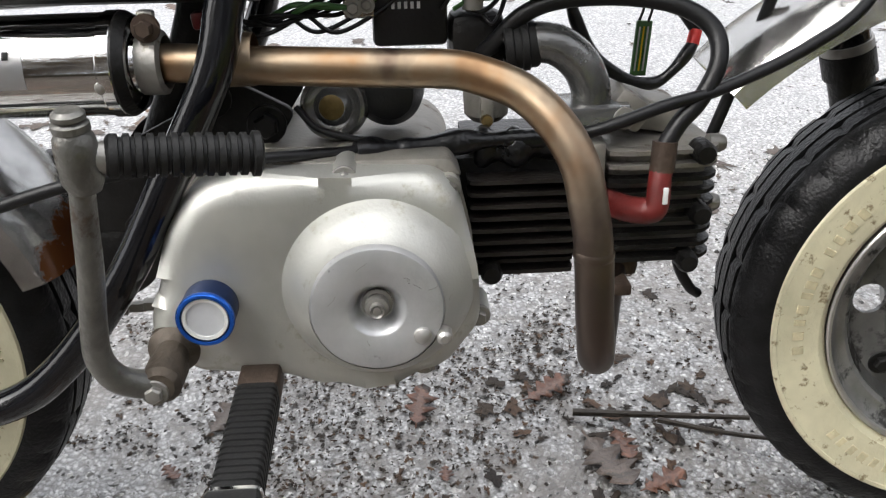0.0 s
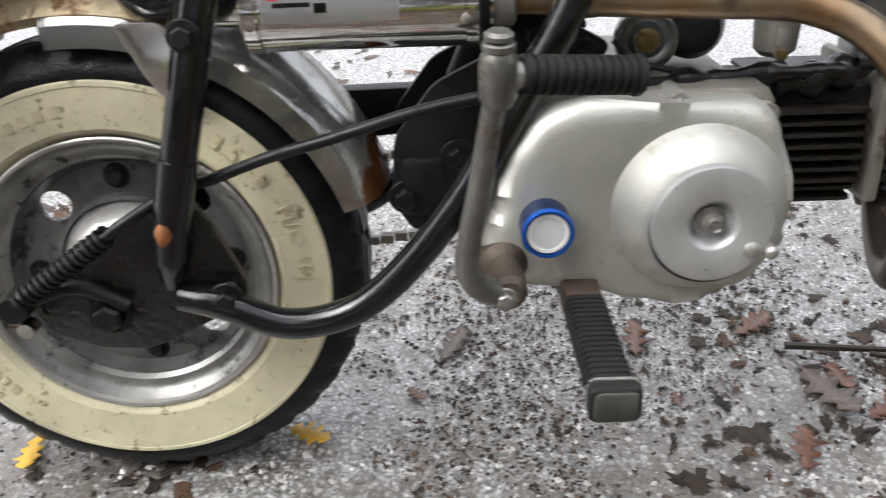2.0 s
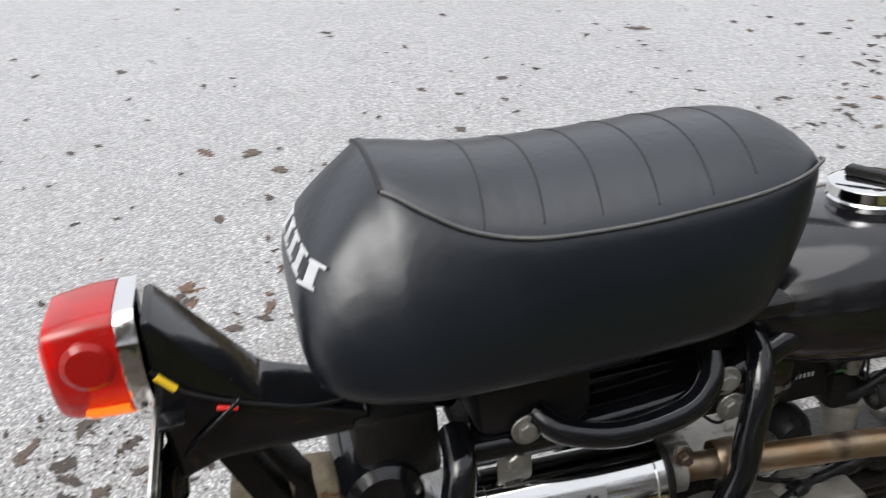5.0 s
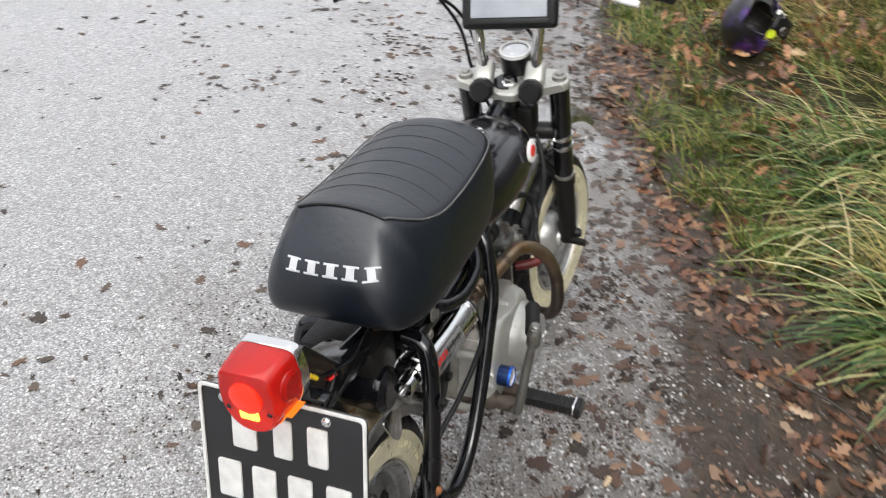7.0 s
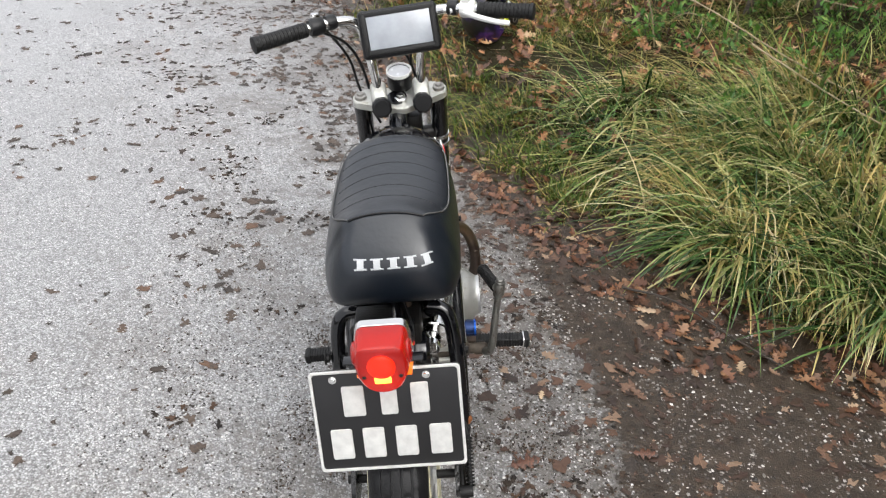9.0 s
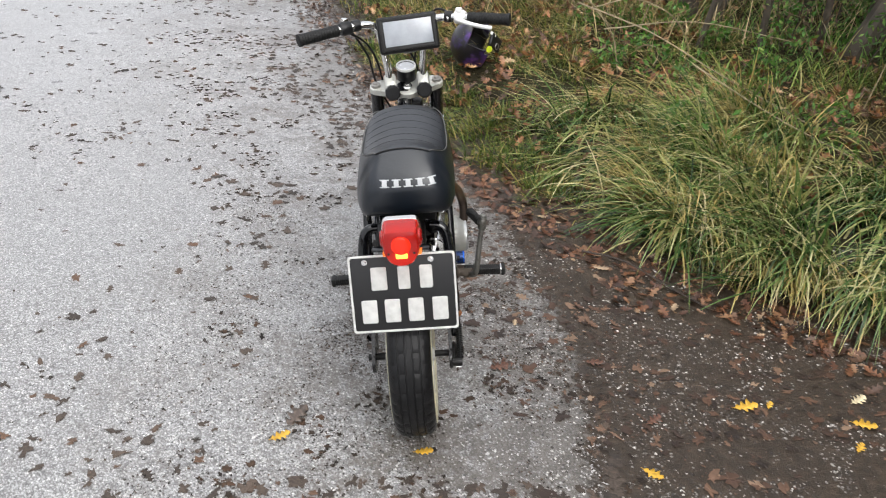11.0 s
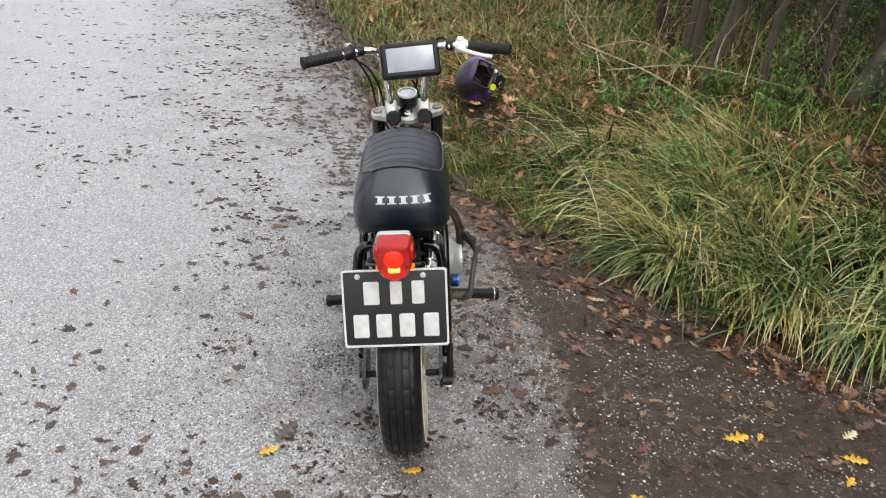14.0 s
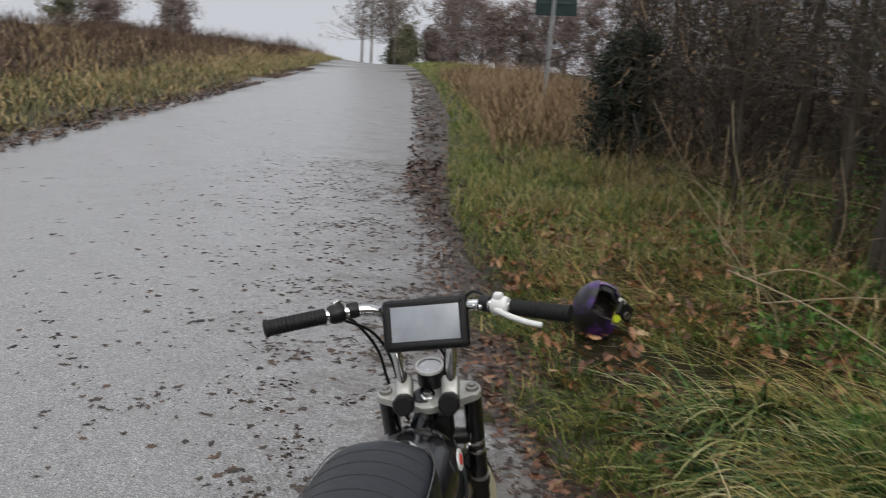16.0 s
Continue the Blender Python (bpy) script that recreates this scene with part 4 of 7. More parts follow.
for y in (0.150, 0.190, 0.230, 0.270, 0.309, 0.346):
    half = 0.088 - 0.25 * max(0.0, y - 0.31)
    pts = []
    for k in range(13):
        u = -1 + k / 6
        at, nor = on_seat((SX + half * u, y - 0.012 * u * u, 0.9), (0, 0, -1))
        if at is not None:
            pts.append(at + nor * -0.0002)
    bar("pleat_seam", pts, 0.0009, BLACK_PLASTIC, seat, "", 6, 2)
for k in range(5):
    bm = bmesh.new()
    cx = 0.023 + (k - 2) * 0.0256
    for dx, dz, w, h in ((0, 0, 0.0105, 0.0140), (0, 0.0065, 0.0200, 0.0026), (0, -0.0065, 0.0200, 0.0026)):
        at, nor = on_seat((cx + dx, -0.3, 0.630 + dz), (0, 1, 0))
        if at is not None:
            box(bm, (w, h, 0.0012), Matrix.Translation(at) @ nor.to_track_quat("Z", "Y").to_matrix().to_4x4(), 0.0004, 1)
    part("badge_block", bm, LETTER, seat, "silver printed block of the maker's badge", False)
block("seat_base", (0.17, 0.32, 0.012), pose(SX, 0.215, 0.548), BLACK_DULL, bike, 0.004)
for y, h in ((0.165, 0.07), (0.350, 0.07)):
    block("seat_mount", (0.05, 0.06, h), pose(0.03, y, 0.507), BLACK_DULL, bike, 0.004)

# -- tank --
TANK = [(0.352, 0.487, 0.535, 0.042), (0.374, 0.466, 0.556, 0.072), (0.44, 0.453, 0.574, 0.094), (0.51, 0.452, 0.578, 0.100), (0.58, 0.455, 0.576, 0.097), (0.64, 0.470, 0.568, 0.078), (0.680, 0.495, 0.556, 0.045), (0.692, 0.51, 0.545, 0.02)]
bm = bmesh.new()
rings = []
for y, z0, z1, h in TANK:
    rings.append([bm.verts.new((h * (abs(math.cos(a)) ** 0.7) * (1 if math.cos(a) >= 0 else -1), y, (z0 + z1) / 2 + (z1 - z0) / 2 * (abs(math.sin(a)) ** 0.8) * (1 if math.sin(a) >= 0 else -1))) for a in (2 * math.pi * k / 24 for k in range(24))])
for a, b in zip(rings, rings[1:]):
    for k in range(24):
        bm.faces.new((a[k], a[(k + 1) % 24], b[(k + 1) % 24], b[k]))
bm.faces.new(rings[0][::-1])
bm.faces.new(rings[-1])
tank = part("fuel_tank", bm, mat("gloss_black_tank", (0.006, 0.006, 0.0075), 0.14, 0, 0.3, 12, 0.5, 26, ((0.03, 0.03, 0.03), 0.70, 16, 0.6), 0.35), bike, "glossy black teardrop fuel tank", True, 70)
sub = tank.modifiers.new("round", "SUBSURF")
sub.levels = sub.render_levels = 2
cap = turned("fuel_cap", [(0, 0.020), (0.030, 0.020), (0.035, 0.018), (0.0355, 0.010), (0.034, 0.008), (0.0355, 0.006), (0.034, 0.0), (0.03, -0.01), (0, -0.01)], pose(0.0, 0.510, 0.574, 0, -90, 0), CHROME, tank, "polished round fuel cap", 44)
block("cap_lever", (0.045, 0.012, 0.008), pose(0.0, 0.510, 0.598, 0, 0, 25), BLACK_DULL, cap, 0.002, "dark lever")
for col, k, d in ((WHITE, 1.0, 0.0), (RED, 0.55, 0.0012)):
    turned("tank_badge", [(0, 0.002 + d), (0.020 * k, 0.002 + d), (0.022 * k, 0.001), (0.022 * k, -0.001), (0, -0.001)], pose(0.0965, 0.575, 0.540, 0, -12, 6) @ Matrix.Diagonal((1, 1.3, 0.8, 1)), col, tank, "small red and white badge", 28)

# -- engine --
case_out = rounded([(0.291, 0.308), (0.310, 0.334), (0.330, 0.343), (0.399, 0.342), (0.460, 0.339), (0.474, 0.326), (0.484, 0.282), (0.488, 0.236), (0.463, 0.203), (0.420, 0.196), (0.381, 0.193), (0.357, 0.203), (0.301, 0.208), (0.277, 0.228), (0.274, 0.246), (0.284, 0.272)], 0.010, 4)
plate("crankcase", [(0.38 + (y - 0.38) * 1.02, 0.275 + (z - 0.275) * 1.03) for y, z in case_out], -0.085, 0.060, ALLOY_DIRTY, bike, (), 0.004, "grimy cast alloy crankcase")
cover = plate("clutch_cover", case_out, 0.0605, 0.118, ALLOY, bike, (), 0.017, "dull cast alloy clutch side cover, oily along its lower edge", None, 5)
turned("clutch_dome", [(0.0625, 0.112), (0.0605, 0.1165), (0.0590, 0.119), (0.0560, 0.126), (0.0510, 0.1325), (0.0450, 0.139), (0.0415, 0.145), (0.0408, 0.1472)], pose(0, 0.421, 0.268), ALLOY, cover, "rounded alloy dome", 72)
cap_disc = turned("clutch_cap", [(0.0401, 0.1455), (0.0401, 0.1503), (0.0392, 0.1520), (0.0368, 0.1526), (0.0180, 0.1526), (0.0165, 0.1518), (0.0135, 0.1475), (0.0120, 0.1440), (0.0105, 0.1425), (0, 0.1425)], pose(0, 0.421, 0.270), ALLOY_DISC, cover, "scuffed flat alloy clutch cap with a sunken centre", 64)
turned("centre_nut", [(0, 0.1560), (0.0022, 0.1560), (0.0026, 0.1545), (0.0042, 0.1560), (0.0046, 0.1520), (0.0068, 0.1515), (0.0074, 0.1495), (0.0074, 0.1455), (0.0095, 0.145), (0.0095, 0.142), (0, 0.142)], pose(0, 0.421, 0.271), STEEL, cap_disc, "", 12)
for y, z, r in ((0.4475, 0.2525, 0.0058), (0.4605, 0.2505, 0.0050)):
    turned("cap_nut", [(0, 0.1565), (r * 0.5, 0.1563), (r * 0.9, 0.1545), (r, 0.1515), (r, 0.146), (0, 0.146)], pose(0, y, z), RIM_LIP, cap_disc, "bright round cap nut", 20)
rd = random.Random(12)
for k in range(7):
    a, q, L = rd.uniform(0, 6.28), rd.uniform(0.020, 0.034), rd.uniform(0.003, 0.010)
    c0 = Vector((0.1527, 0.421 + q * math.cos(a), 0.270 + q * math.sin(a)))
    b0 = rd.uniform(0, 6.28)
    w = Vector((0, math.cos(b0), math.sin(b0)))
    bar("scratch", [c0, c0 + w * L * 0.5 + Vector((0, rd.gauss(0, 0.0008), rd.gauss(0, 0.0008))), c0 + w * L], 0.00014, STEEL, cap_disc, "", 4, 3)
plate("cover_step", rounded([(0.322, 0.345), (0.470, 0.343), (0.478, 0.330), (0.460, 0.331), (0.330, 0.334), (0.312, 0.328), (0.300, 0.312), (0.296, 0.318)], 0.004), 0.062, 0.090, ALLOY_DIRTY, cover, (), 0.003, "step along the top of the cover")
# bosses and screws round the edge of the cover
for y, z, x in ((0.404, 0.338, 0.108), (0.468, 0.326, 0.098), (0.488, 0.230, 0.088), (0.290, 0.314, 0.090), (0.450, 0.193, 0.086), (0.276, 0.217, 0.088)):
    turned("cover_boss", [(0.0088, 0.06), (0.0078, x), (0, x)], pose(0, y, z), ALLOY, cover, "", 18)
    bolt("cover_screw", (x, y, z), cover, 0.0052, 0.006, STEEL)
turned("drain_boss", [(0.012, 0.07), (0.011, 0.108), (0.008, 0.113), (0, 0.114)], pose(0, 0.383, 0.206), ALLOY, cover, "", 22)
gauge = turned("oil_gauge", [(0.0150, 0.100), (0.0150, 0.112), (0.0172, 0.1125), (0.0172, 0.137), (0.0165, 0.139), (0.0145, 0.1392), (0.0140, 0.1372)], pose(0, 0.317, 0.262), SHADED_BLUE, cover, "blue anodised oil temperature gauge, body coloured as in shade", 44)
turned("gauge_ring", [(0.0170, 0.1352), (0.0177, 0.1362), (0.0177, 0.1385), (0.0168, 0.1398), (0.0150, 0.1398), (0.0146, 0.1380)], pose(0, 0.317, 0.262), BLUE, gauge, "bright blue bezel", 44)
turned("gauge_rim", [(0.0142, 0.1378), (0.0138, 0.1388), (0.0118, 0.1386), (0.0114, 0.1376)], pose(0, 0.317, 0.262), WHITE, gauge, "pale inner ring", 40)
turned("gauge_face", [(0.0141, 0.1374), (0, 0.1374)], pose(0, 0.317, 0.262), DIAL, gauge, "pale round dial", 36)
# kick starter folded forward
KICK_STEEL = mat("dull_kick_steel", (0.15, 0.147, 0.135), 0.36, 0.6, 0.3, 40, 0.3, 300, ((0.06, 0.042, 0.03), 0.58, 38, 0.8))
GRIME = mat("grimy_brown_steel", (0.085, 0.068, 0.052), 0.6, 0.4, 0.4, 40, 0.4, 260)
turned("kick_boss", [(0.017, 0.06), (0.0165, 0.118), (0.013, 0.122), (0.0105, 0.124), (0.0105, 0.145), (0, 0.145)], pose(0, 0.290, 0.231), GRIME, bike, "", 28)
kick = bar("kick_starter", [(0.150, 0.290, 0.226), (0.158, 0.276, 0.232), (0.164, 0.267, 0.241), (0.168, 0.262, 0.256), (0.172, 0.264, 0.277), (0.177, 0.270, 0.312), (0.182, 0.274, 0.341), (0.187, 0.278, 0.369)], lambda t: 0.0090 - 0.0025 * t, KICK_STEEL, bike, "worn grey steel kick starter", 16)
turned("kick_clamp", [(0, 0.160), (0.009, 0.160), (0.0125, 0.156), (0.0125, 0.134), (0, 0.134)], pose(0, 0.290, 0.229), GRIME, kick, "", 22)
bolt("clamp_bolt", (0.160, 0.287, 0.226), kick, 0.0055, 0.005, STEEL)
turned("knuckle", [(0, 0.018), (0.008, 0.018), (0.0100, 0.015), (0.0108, 0.009), (0.0108, -0.008), (0.008, -0.014), (0, -0.014)], pose(0.1885, 0.2795, 0.377, 0, -82, 0), KICK_STEEL, kick, "", 24)
turned("knuckle_cap", [(0, 0.029), (0.006, 0.029), (0.0082, 0.027), (0.0082, 0.0245), (0.0062, 0.024), (0.0092, 0.022), (0.0092, 0.0185), (0.006, 0.018), (0, 0.018)], pose(0.1885, 0.2795, 0.377, 0, -82, 0), KICK_STEEL, kick, "", 22)
prof = [(0, 0.0), (0.009, 0.0), (0.0112, 0.002)]
for k in range(12):
    h = 0.003 + k * 0.0058
    prof += [(0.0114, h), (0.0114, h + 0.0030), (0.0096, h + 0.0036), (0.0096, h + 0.0052)]
prof += [(0.0122, 0.073), (0.0122, 0.0765), (0.009, 0.078), (0, 0.078)]
turned("kick_rubber", prof, pose(0.1835, 0.2905, 0.3795, 0, 6, 107), GRIP, kick, "ribbed black rubber sleeve", 28)
bar("kick_arm_pin", [(0.188, 0.278, 0.380), (0.183, 0.296, 0.379)], 0.0085, STEEL, kick, "", 14, 3)
# cylinder and head with fins lying flat
FIN_SOOT = mat("sooty_cast_fins", (0.022, 0.019, 0.017), 0.42, 0.3, 0.5, 40, 0.4, 260, ((0.095, 0.072, 0.050), 0.60, 46, 0.8))
block("cylinder_core", (0.080, 0.10, 0.080), pose(0.0, 0.522, 0.288), BLACK_DULL, bike, 0.006)
for k in range(11):
    z = 0.243 + k * 0.0088
    w = 0.060 if 1 < k < 9 else (0.052 if k < 9 else 0.034)
    plate("cylinder_fin", rounded([(0.484, -w), (0.560, -w), (0.560, w), (0.484, w)], 0.006, 2), z, z + 0.0028, FIN_SOOT, bike, (), 0, "", Matrix(((0, 0, 1, 0), (0, 1, 0, 0), (1, 0, 0, 0), (0, 0, 0, 1))))
block("cylinder_joint", (0.112, 0.012, 0.098), pose(0.0, 0.5725, 0.290), ALLOY_DIRTY, bike, 0.004)
head = block("cylinder_head", (0.094, 0.072, 0.086), pose(0.0, 0.617, 0.292), ALLOY_DIRTY, bike, 0.008, "grimy alloy cylinder head")
for k in range(9):
    z = 0.251 + k * 0.0098
    plate("head_fin", rounded([(0.580, -0.054), (0.590, -0.058), (0.650, -0.056), (0.658, -0.045), (0.660, 0.045), (0.650, 0.056), (0.590, 0.058), (0.580, 0.054)], 0.004, 2), z, z + 0.003, ALLOY_DIRTY if k > 6 else BLACK_DULL, bike, (), 0, "", Matrix(((0, 0, 1, 0), (0, 1, 0, 0), (1, 0, 0, 0), (0, 0, 0, 1))))
for y, z in ((0.645, 0.330), (0.646, 0.286), (0.640, 0.250), (0.500, 0.247)):
    turned("head_stud", [(0, 0.064), (0.006, 0.064), (0.008, 0.060), (0.008, 0.045), (0, 0.045)], pose(0, y, z), BLACK_DULL, bike, "", 12)
for z in (0.330, 0.286):
    turned("rocker_nut", [(0, 0.012), (0.005, 0.012), (0.007, 0.008), (0.007, 0), (0, 0)], pose(0.035, 0.655, z, 0, 0, 90), STEEL, bike, "", 10)
block("rocker_cover", (0.060, 0.055, 0.022), pose(0.0, 0.615, 0.349, -12, 0, 0), ALLOY_DIRTY, bike, 0.006)
block("rocker_cap", (0.040, 0.028, 0.022), pose(0.025, 0.596, 0.357, -35, 0, 0), ALLOY_DIRTY, bike, 0.004)
turned("exhaust_flange", [(0, 0.012), (0.016, 0.012), (0.018, 0.006), (0.018, -0.012), (0, -0.012)], pose(0.020, 0.597, 0.238, 0, 70, 0), COPPER, bike, "rusty exhaust flange", 20)
block("flange_lug", (0.050, 0.016, 0.009), pose(0.040, 0.592, 0.232), COPPER, bike, 0.002)
# spark plug cap
boot = bar("plug_boot", [(0.060, 0.578, 0.299), (0.080, 0.586, 0.301), (0.094, 0.595, 0.304), (0.0985, 0.600, 0.306), (0.098, 0.602, 0.313), (0.095, 0.603, 0.324), (0.092, 0.605, 0.334)], lambda t: 0.0088 if t < 0.4 else 0.0084 - 0.001 * t, RED_BOOT, bike, "dark red rubber plug cap")
bar("boot_cuff", [(0.093, 0.6045, 0.330), (0.0905, 0.606, 0.349)], 0.0080, COPPER, boot, "grey-brown metal cuff", 14, 3)
block("boot_print", (0.0012, 0.0034, 0.011), pose(0.1063, 0.604, 0.318), WHITE, boot, 0.0004, "white printed bar")
bar("ignition_lead", [(0.0905, 0.606, 0.346), (0.088, 0.615, 0.360), (0.085, 0.628, 0.374), (0.080, 0.639, 0.396), (0.070, 0.637, 0.415), (0.060, 0.617, 0.428), (0.050, 0.583, 0.433), (0.045, 0.544, 0.431), (0.040, 0.520, 0.421), (0.030, 0.501, 0.400), (0.015, 0.490, 0.395)], 0.0058, BLACK_PLASTIC, bike, "thick black ignition lead", 12)
# exhaust
pipe = bar("exhaust_pipe", [(0.0745, 0.285, 0.405), (0.076, 0.310, 0.404), (0.083, 0.370, 0.402), (0.090, 0.438, 0.400), (0.094, 0.468, 0.3995), (0.098, 0.488, 0.396), (0.108, 0.512, 0.387), (0.122, 0.530, 0.371), (0.134, 0.542, 0.350), (0.142, 0.547, 0.325),
                           (0.147, 0.550, 0.301), (0.148, 0.552, 0.265), (0.144, 0.555, 0.238), (0.132, 0.559, 0.220), (0.112, 0.565, 0.212), (0.086, 0.573, 0.214), (0.056, 0.583, 0.222), (0.032, 0.592, 0.234)], 0.0118, PIPE, bike, "heat-tinted copper-brown exhaust pipe", 22)
turned("pipe_joint", [(0.0118, -0.003), (0.0124, -0.0015), (0.0124, 0.0015), (0.0118, 0.003)], pose(0.1475, 0.5500, 0.299, 0, -88, 0), PIPE, pipe, "", 24)
AX = pose(0.0640, 0.123, 0.4015, 0, -1.0, 86.8) @ Matrix.Diagonal((1, 1.10, 1.10, 1))
muffler = turned("silencer", [(0, -0.002), (0.012, -0.003), (0.013, 0.0), (0.0265, 0.001), (0.0285, 0.003), (0.0288, 0.012), (0.0278, 0.013), (0.0278, 0.145), (0.0288, 0.146), (0.0288, 0.153), (0.0265, 0.156), (0.018, 0.160), (0.017, 0.166), (0.0, 0.166)], AX, CHROME, bike, "polished stainless steel silencer", 64)
# dull black ring puts a dark reflection on the chrome end
turned("end_band", [(0.0284, 0.1535), (0.0287, 0.1550), (0.0255, 0.1610), (0.0255, 0.1585)], AX, BLACK_DULL, muffler, "end band coloured as a dark reflection", 56)
turned("outlet", [(0.011, 0.0), (0.0125, -0.002), (0.0125, -0.030), (0.0108, -0.030), (0.0108, 0.0)], AX, CHROME, muffler, "", 28)
turned("pipe_clamp", [(0.0140, 0.158), (0.0175, 0.160), (0.0175, 0.176), (0.0145, 0.178)], AX, STEEL, muffler, "steel band clamp", 30)
block("clamp_ear", (0.008, 0.010, 0.024), pose(0.084, 0.294, 0.425), STEEL, muffler, 0.002)
bolt("clamp_bolt", (0.088, 0.294, 0.427), muffler, 0.0055, 0.008, COPPER)
turned("clamp_ring", [(0.0140, 0.205), (0.0146, 0.206), (0.0146, 0.230), (0.0140, 0.231)], AX, PIPE, muffler, "", 30)
for y in (0.136, 0.274):
    turned("rivet", [(0, 0.0295), (0.002, 0.0293), (0.0035, 0.0284), (0.004, 0.027), (0, 0.027)], AX @ pose(y - 0.128, 0, 0, 0, 0, -90) @ pose(0, 0, 0, 0, 16, 0), STEEL, muffler, "", 14)


def wrap_patch(name, y0, y1, a0, a1, r, material, parent, label=""):
    """A sticker bent round the silencer; angles in degrees up from the side."""
    bm = bmesh.new()
    nA = 8
    arc = [radians(a0 + (a1 - a0) * i / nA) for i in range(nA + 1)]
    lo, hi = ([bm.verts.new(AX @ Vector((y - 0.128, -r * math.cos(a), r * math.sin(a)))) for a in arc] for y in (y0, y1))
    for i in range(nA):
        bm.faces.new((lo[i], lo[i + 1], hi[i + 1], hi[i]))
    bmesh.ops.solidify(bm, geom=bm.faces[:], thickness=0.0003)
    return part(name, bm, material, parent, label)


sticker = wrap_patch("sticker", 0.144, 0.232, -14, 38, 0.0281, mat("silver_label", (0.66, 0.66, 0.66), 0.25, 0.7, 0.05, 20, 0.02, 100), muffler, "silver label with red and black print")
for k in range(4):
    wrap_patch("red_print", 0.149 + k * 0.0082, 0.1555 + k * 0.0082, 13 + (k % 2) * 3, 31, 0.0285, RED, sticker)
for k in range(8):
    wrap_patch("black_print", 0.1825 + k * 0.0055, 0.1862 + k * 0.0055, 18 if k % 3 else 13, 27 + (k % 3 == 0) * 3, 0.0285, BLACK_PLASTIC, sticker)
wrap_patch("black_print", 0.152, 0.176, 5, 10, 0.0285, BLACK_PLASTIC, sticker)
wrap_patch("black_print", 0.178, 0.186, -2, 9, 0.0285, BLACK_PLASTIC, sticker)
hanger = plate("silencer_hanger", rounded([(0.147, 0.426), (0.147, 0.456), (0.152, 0.464), (0.169, 0.464), (0.174, 0.456), (0.174, 0.426)], 0.004), 0.070, 0.0735, STEEL, bike, (), 0.0008, "bent plated hanger bracket")
bolt("hanger_bolt", (0.0737, 0.160, 0.450), hanger, 0.0075, 0.007, STEEL)
# carburettor, manifold, horn, air box
horn = turned("horn", [(0, 0.006), (0.009, 0.005), (0.013, 0.0), (0.0165, 0.001), (0.019, 0.004), (0.0215, 0.003), (0.0225, -0.002), (0.022, -0.016), (0, -0.018)], pose(0.045, 0.396, 0.367, 0, -6, -8), ALLOY_WET, bike, "round dusty metal horn", 40)
turned("horn_centre", [(0, 0.0075), (0.006, 0.007), (0.0085, 0.005), (0.0085, 0.003), (0, 0.003)], pose(0.045, 0.396, 0.367, 0, -6, -8), mat("tarnished_brass", (0.20, 0.14, 0.05), 0.5, 0.6, 0.4, 60, 0.3, 200), horn, "tarnished brass centre", 24)
turned("horn_body", [(0, 0.026), (0.016, 0.022), (0.023, 0.010), (0.025, -0.006), (0.022, -0.020), (0, -0.024)], pose(0.020, 0.433, 0.372, 0, 0, 0), BLACK_PLASTIC, bike, "rounded black coil housing", 32)
relay = block("relay_box", (0.040, 0.050, 0.046), pose(0.005, 0.449, 0.424), BLACK_PLASTIC, bike, 0.004, "black relay box with small pale print")
for k in range(5):
    block("print_bar", (0.0006, 0.0022, 0.0045), pose(0.0254, 0.438 + 0.0042 * k, 0.428), LETTER, relay, 0.0002)
lug = block("terminal_bracket", (0.010, 0.020, 0.014), pose(0.028, 0.416, 0.428), CHROME_PIT, bike, 0.002, "bright plated terminal bracket")
bolt("terminal_screw", (0.0335, 0.412, 0.428), lug, 0.0042, 0.004, STEEL)
bolt("terminal_screw", (0.0335, 0.421, 0.430), lug, 0.0036, 0.004, STEEL)
bowl = turned("carburettor_bowl", [(0, -0.020), (0.010, -0.020), (0.0155, -0.015), (0.017, 0.008), (0.0195, 0.010), (0.0195, 0.018), (0, 0.018)], pose(0.012, 0.501, 0.366, 0, -90, 0), ALLOY_DIRTY, bike, "dirty alloy carburettor bowl", 28)
turned("drain_screw", [(0, 0.008), (0.004, 0.007), (0.0045, 0), (0, 0)], pose(0.026, 0.4995, 0.350), bpy.data.materials["tarnished_brass"], bowl, "brass drain screw", 10)
block("drain_lug", (0.006, 0.010, 0.022), pose(0.026, 0.500, 0.358), ALLOY_DIRTY, bowl, 0.002)
block("carburettor_body", (0.040, 0.038, 0.040), pose(0.008, 0.494, 0.402), BLACK_DULL, bike, 0.008)
bar("intake_manifold", [(0.033, 0.512, 0.400), (0.036, 0.530, 0.4035), (0.038, 0.546, 0.401), (0.040, 0.560, 0.390), (0.040, 0.568, 0.374), (0.040, 0.569, 0.358)], 0.0135, ALLOY_WET, bike, "curved grey alloy intake", 22)
turned("intake_sleeve", [(0.0145, -0.012), (0.0165, -0.011), (0.0165, -0.006), (0.0152, -0.005), (0.0152, -0.001), (0.0168, 0.0), (0.0168, 0.004), (0.0152, 0.005), (0.0152, 0.009), (0.0140, 0.011)], pose(0.0345, 0.522, 0.4015, 0, -6, 86), GRIP, bike, "ribbed black rubber sleeve", 28)
plate("intake_flange", rounded([(0.544, -0.014), (0.594, -0.014), (0.594, 0.030), (0.544, 0.030)], 0.010, 4), 0.352, 0.364, ALLOY_WET, bike, (), 0.002, "cast intake flange", Matrix(((0, 0, 1, 0.028), (0, 1, 0, 0), (1, 0, 0, 0), (0, 0, 0, 1))))
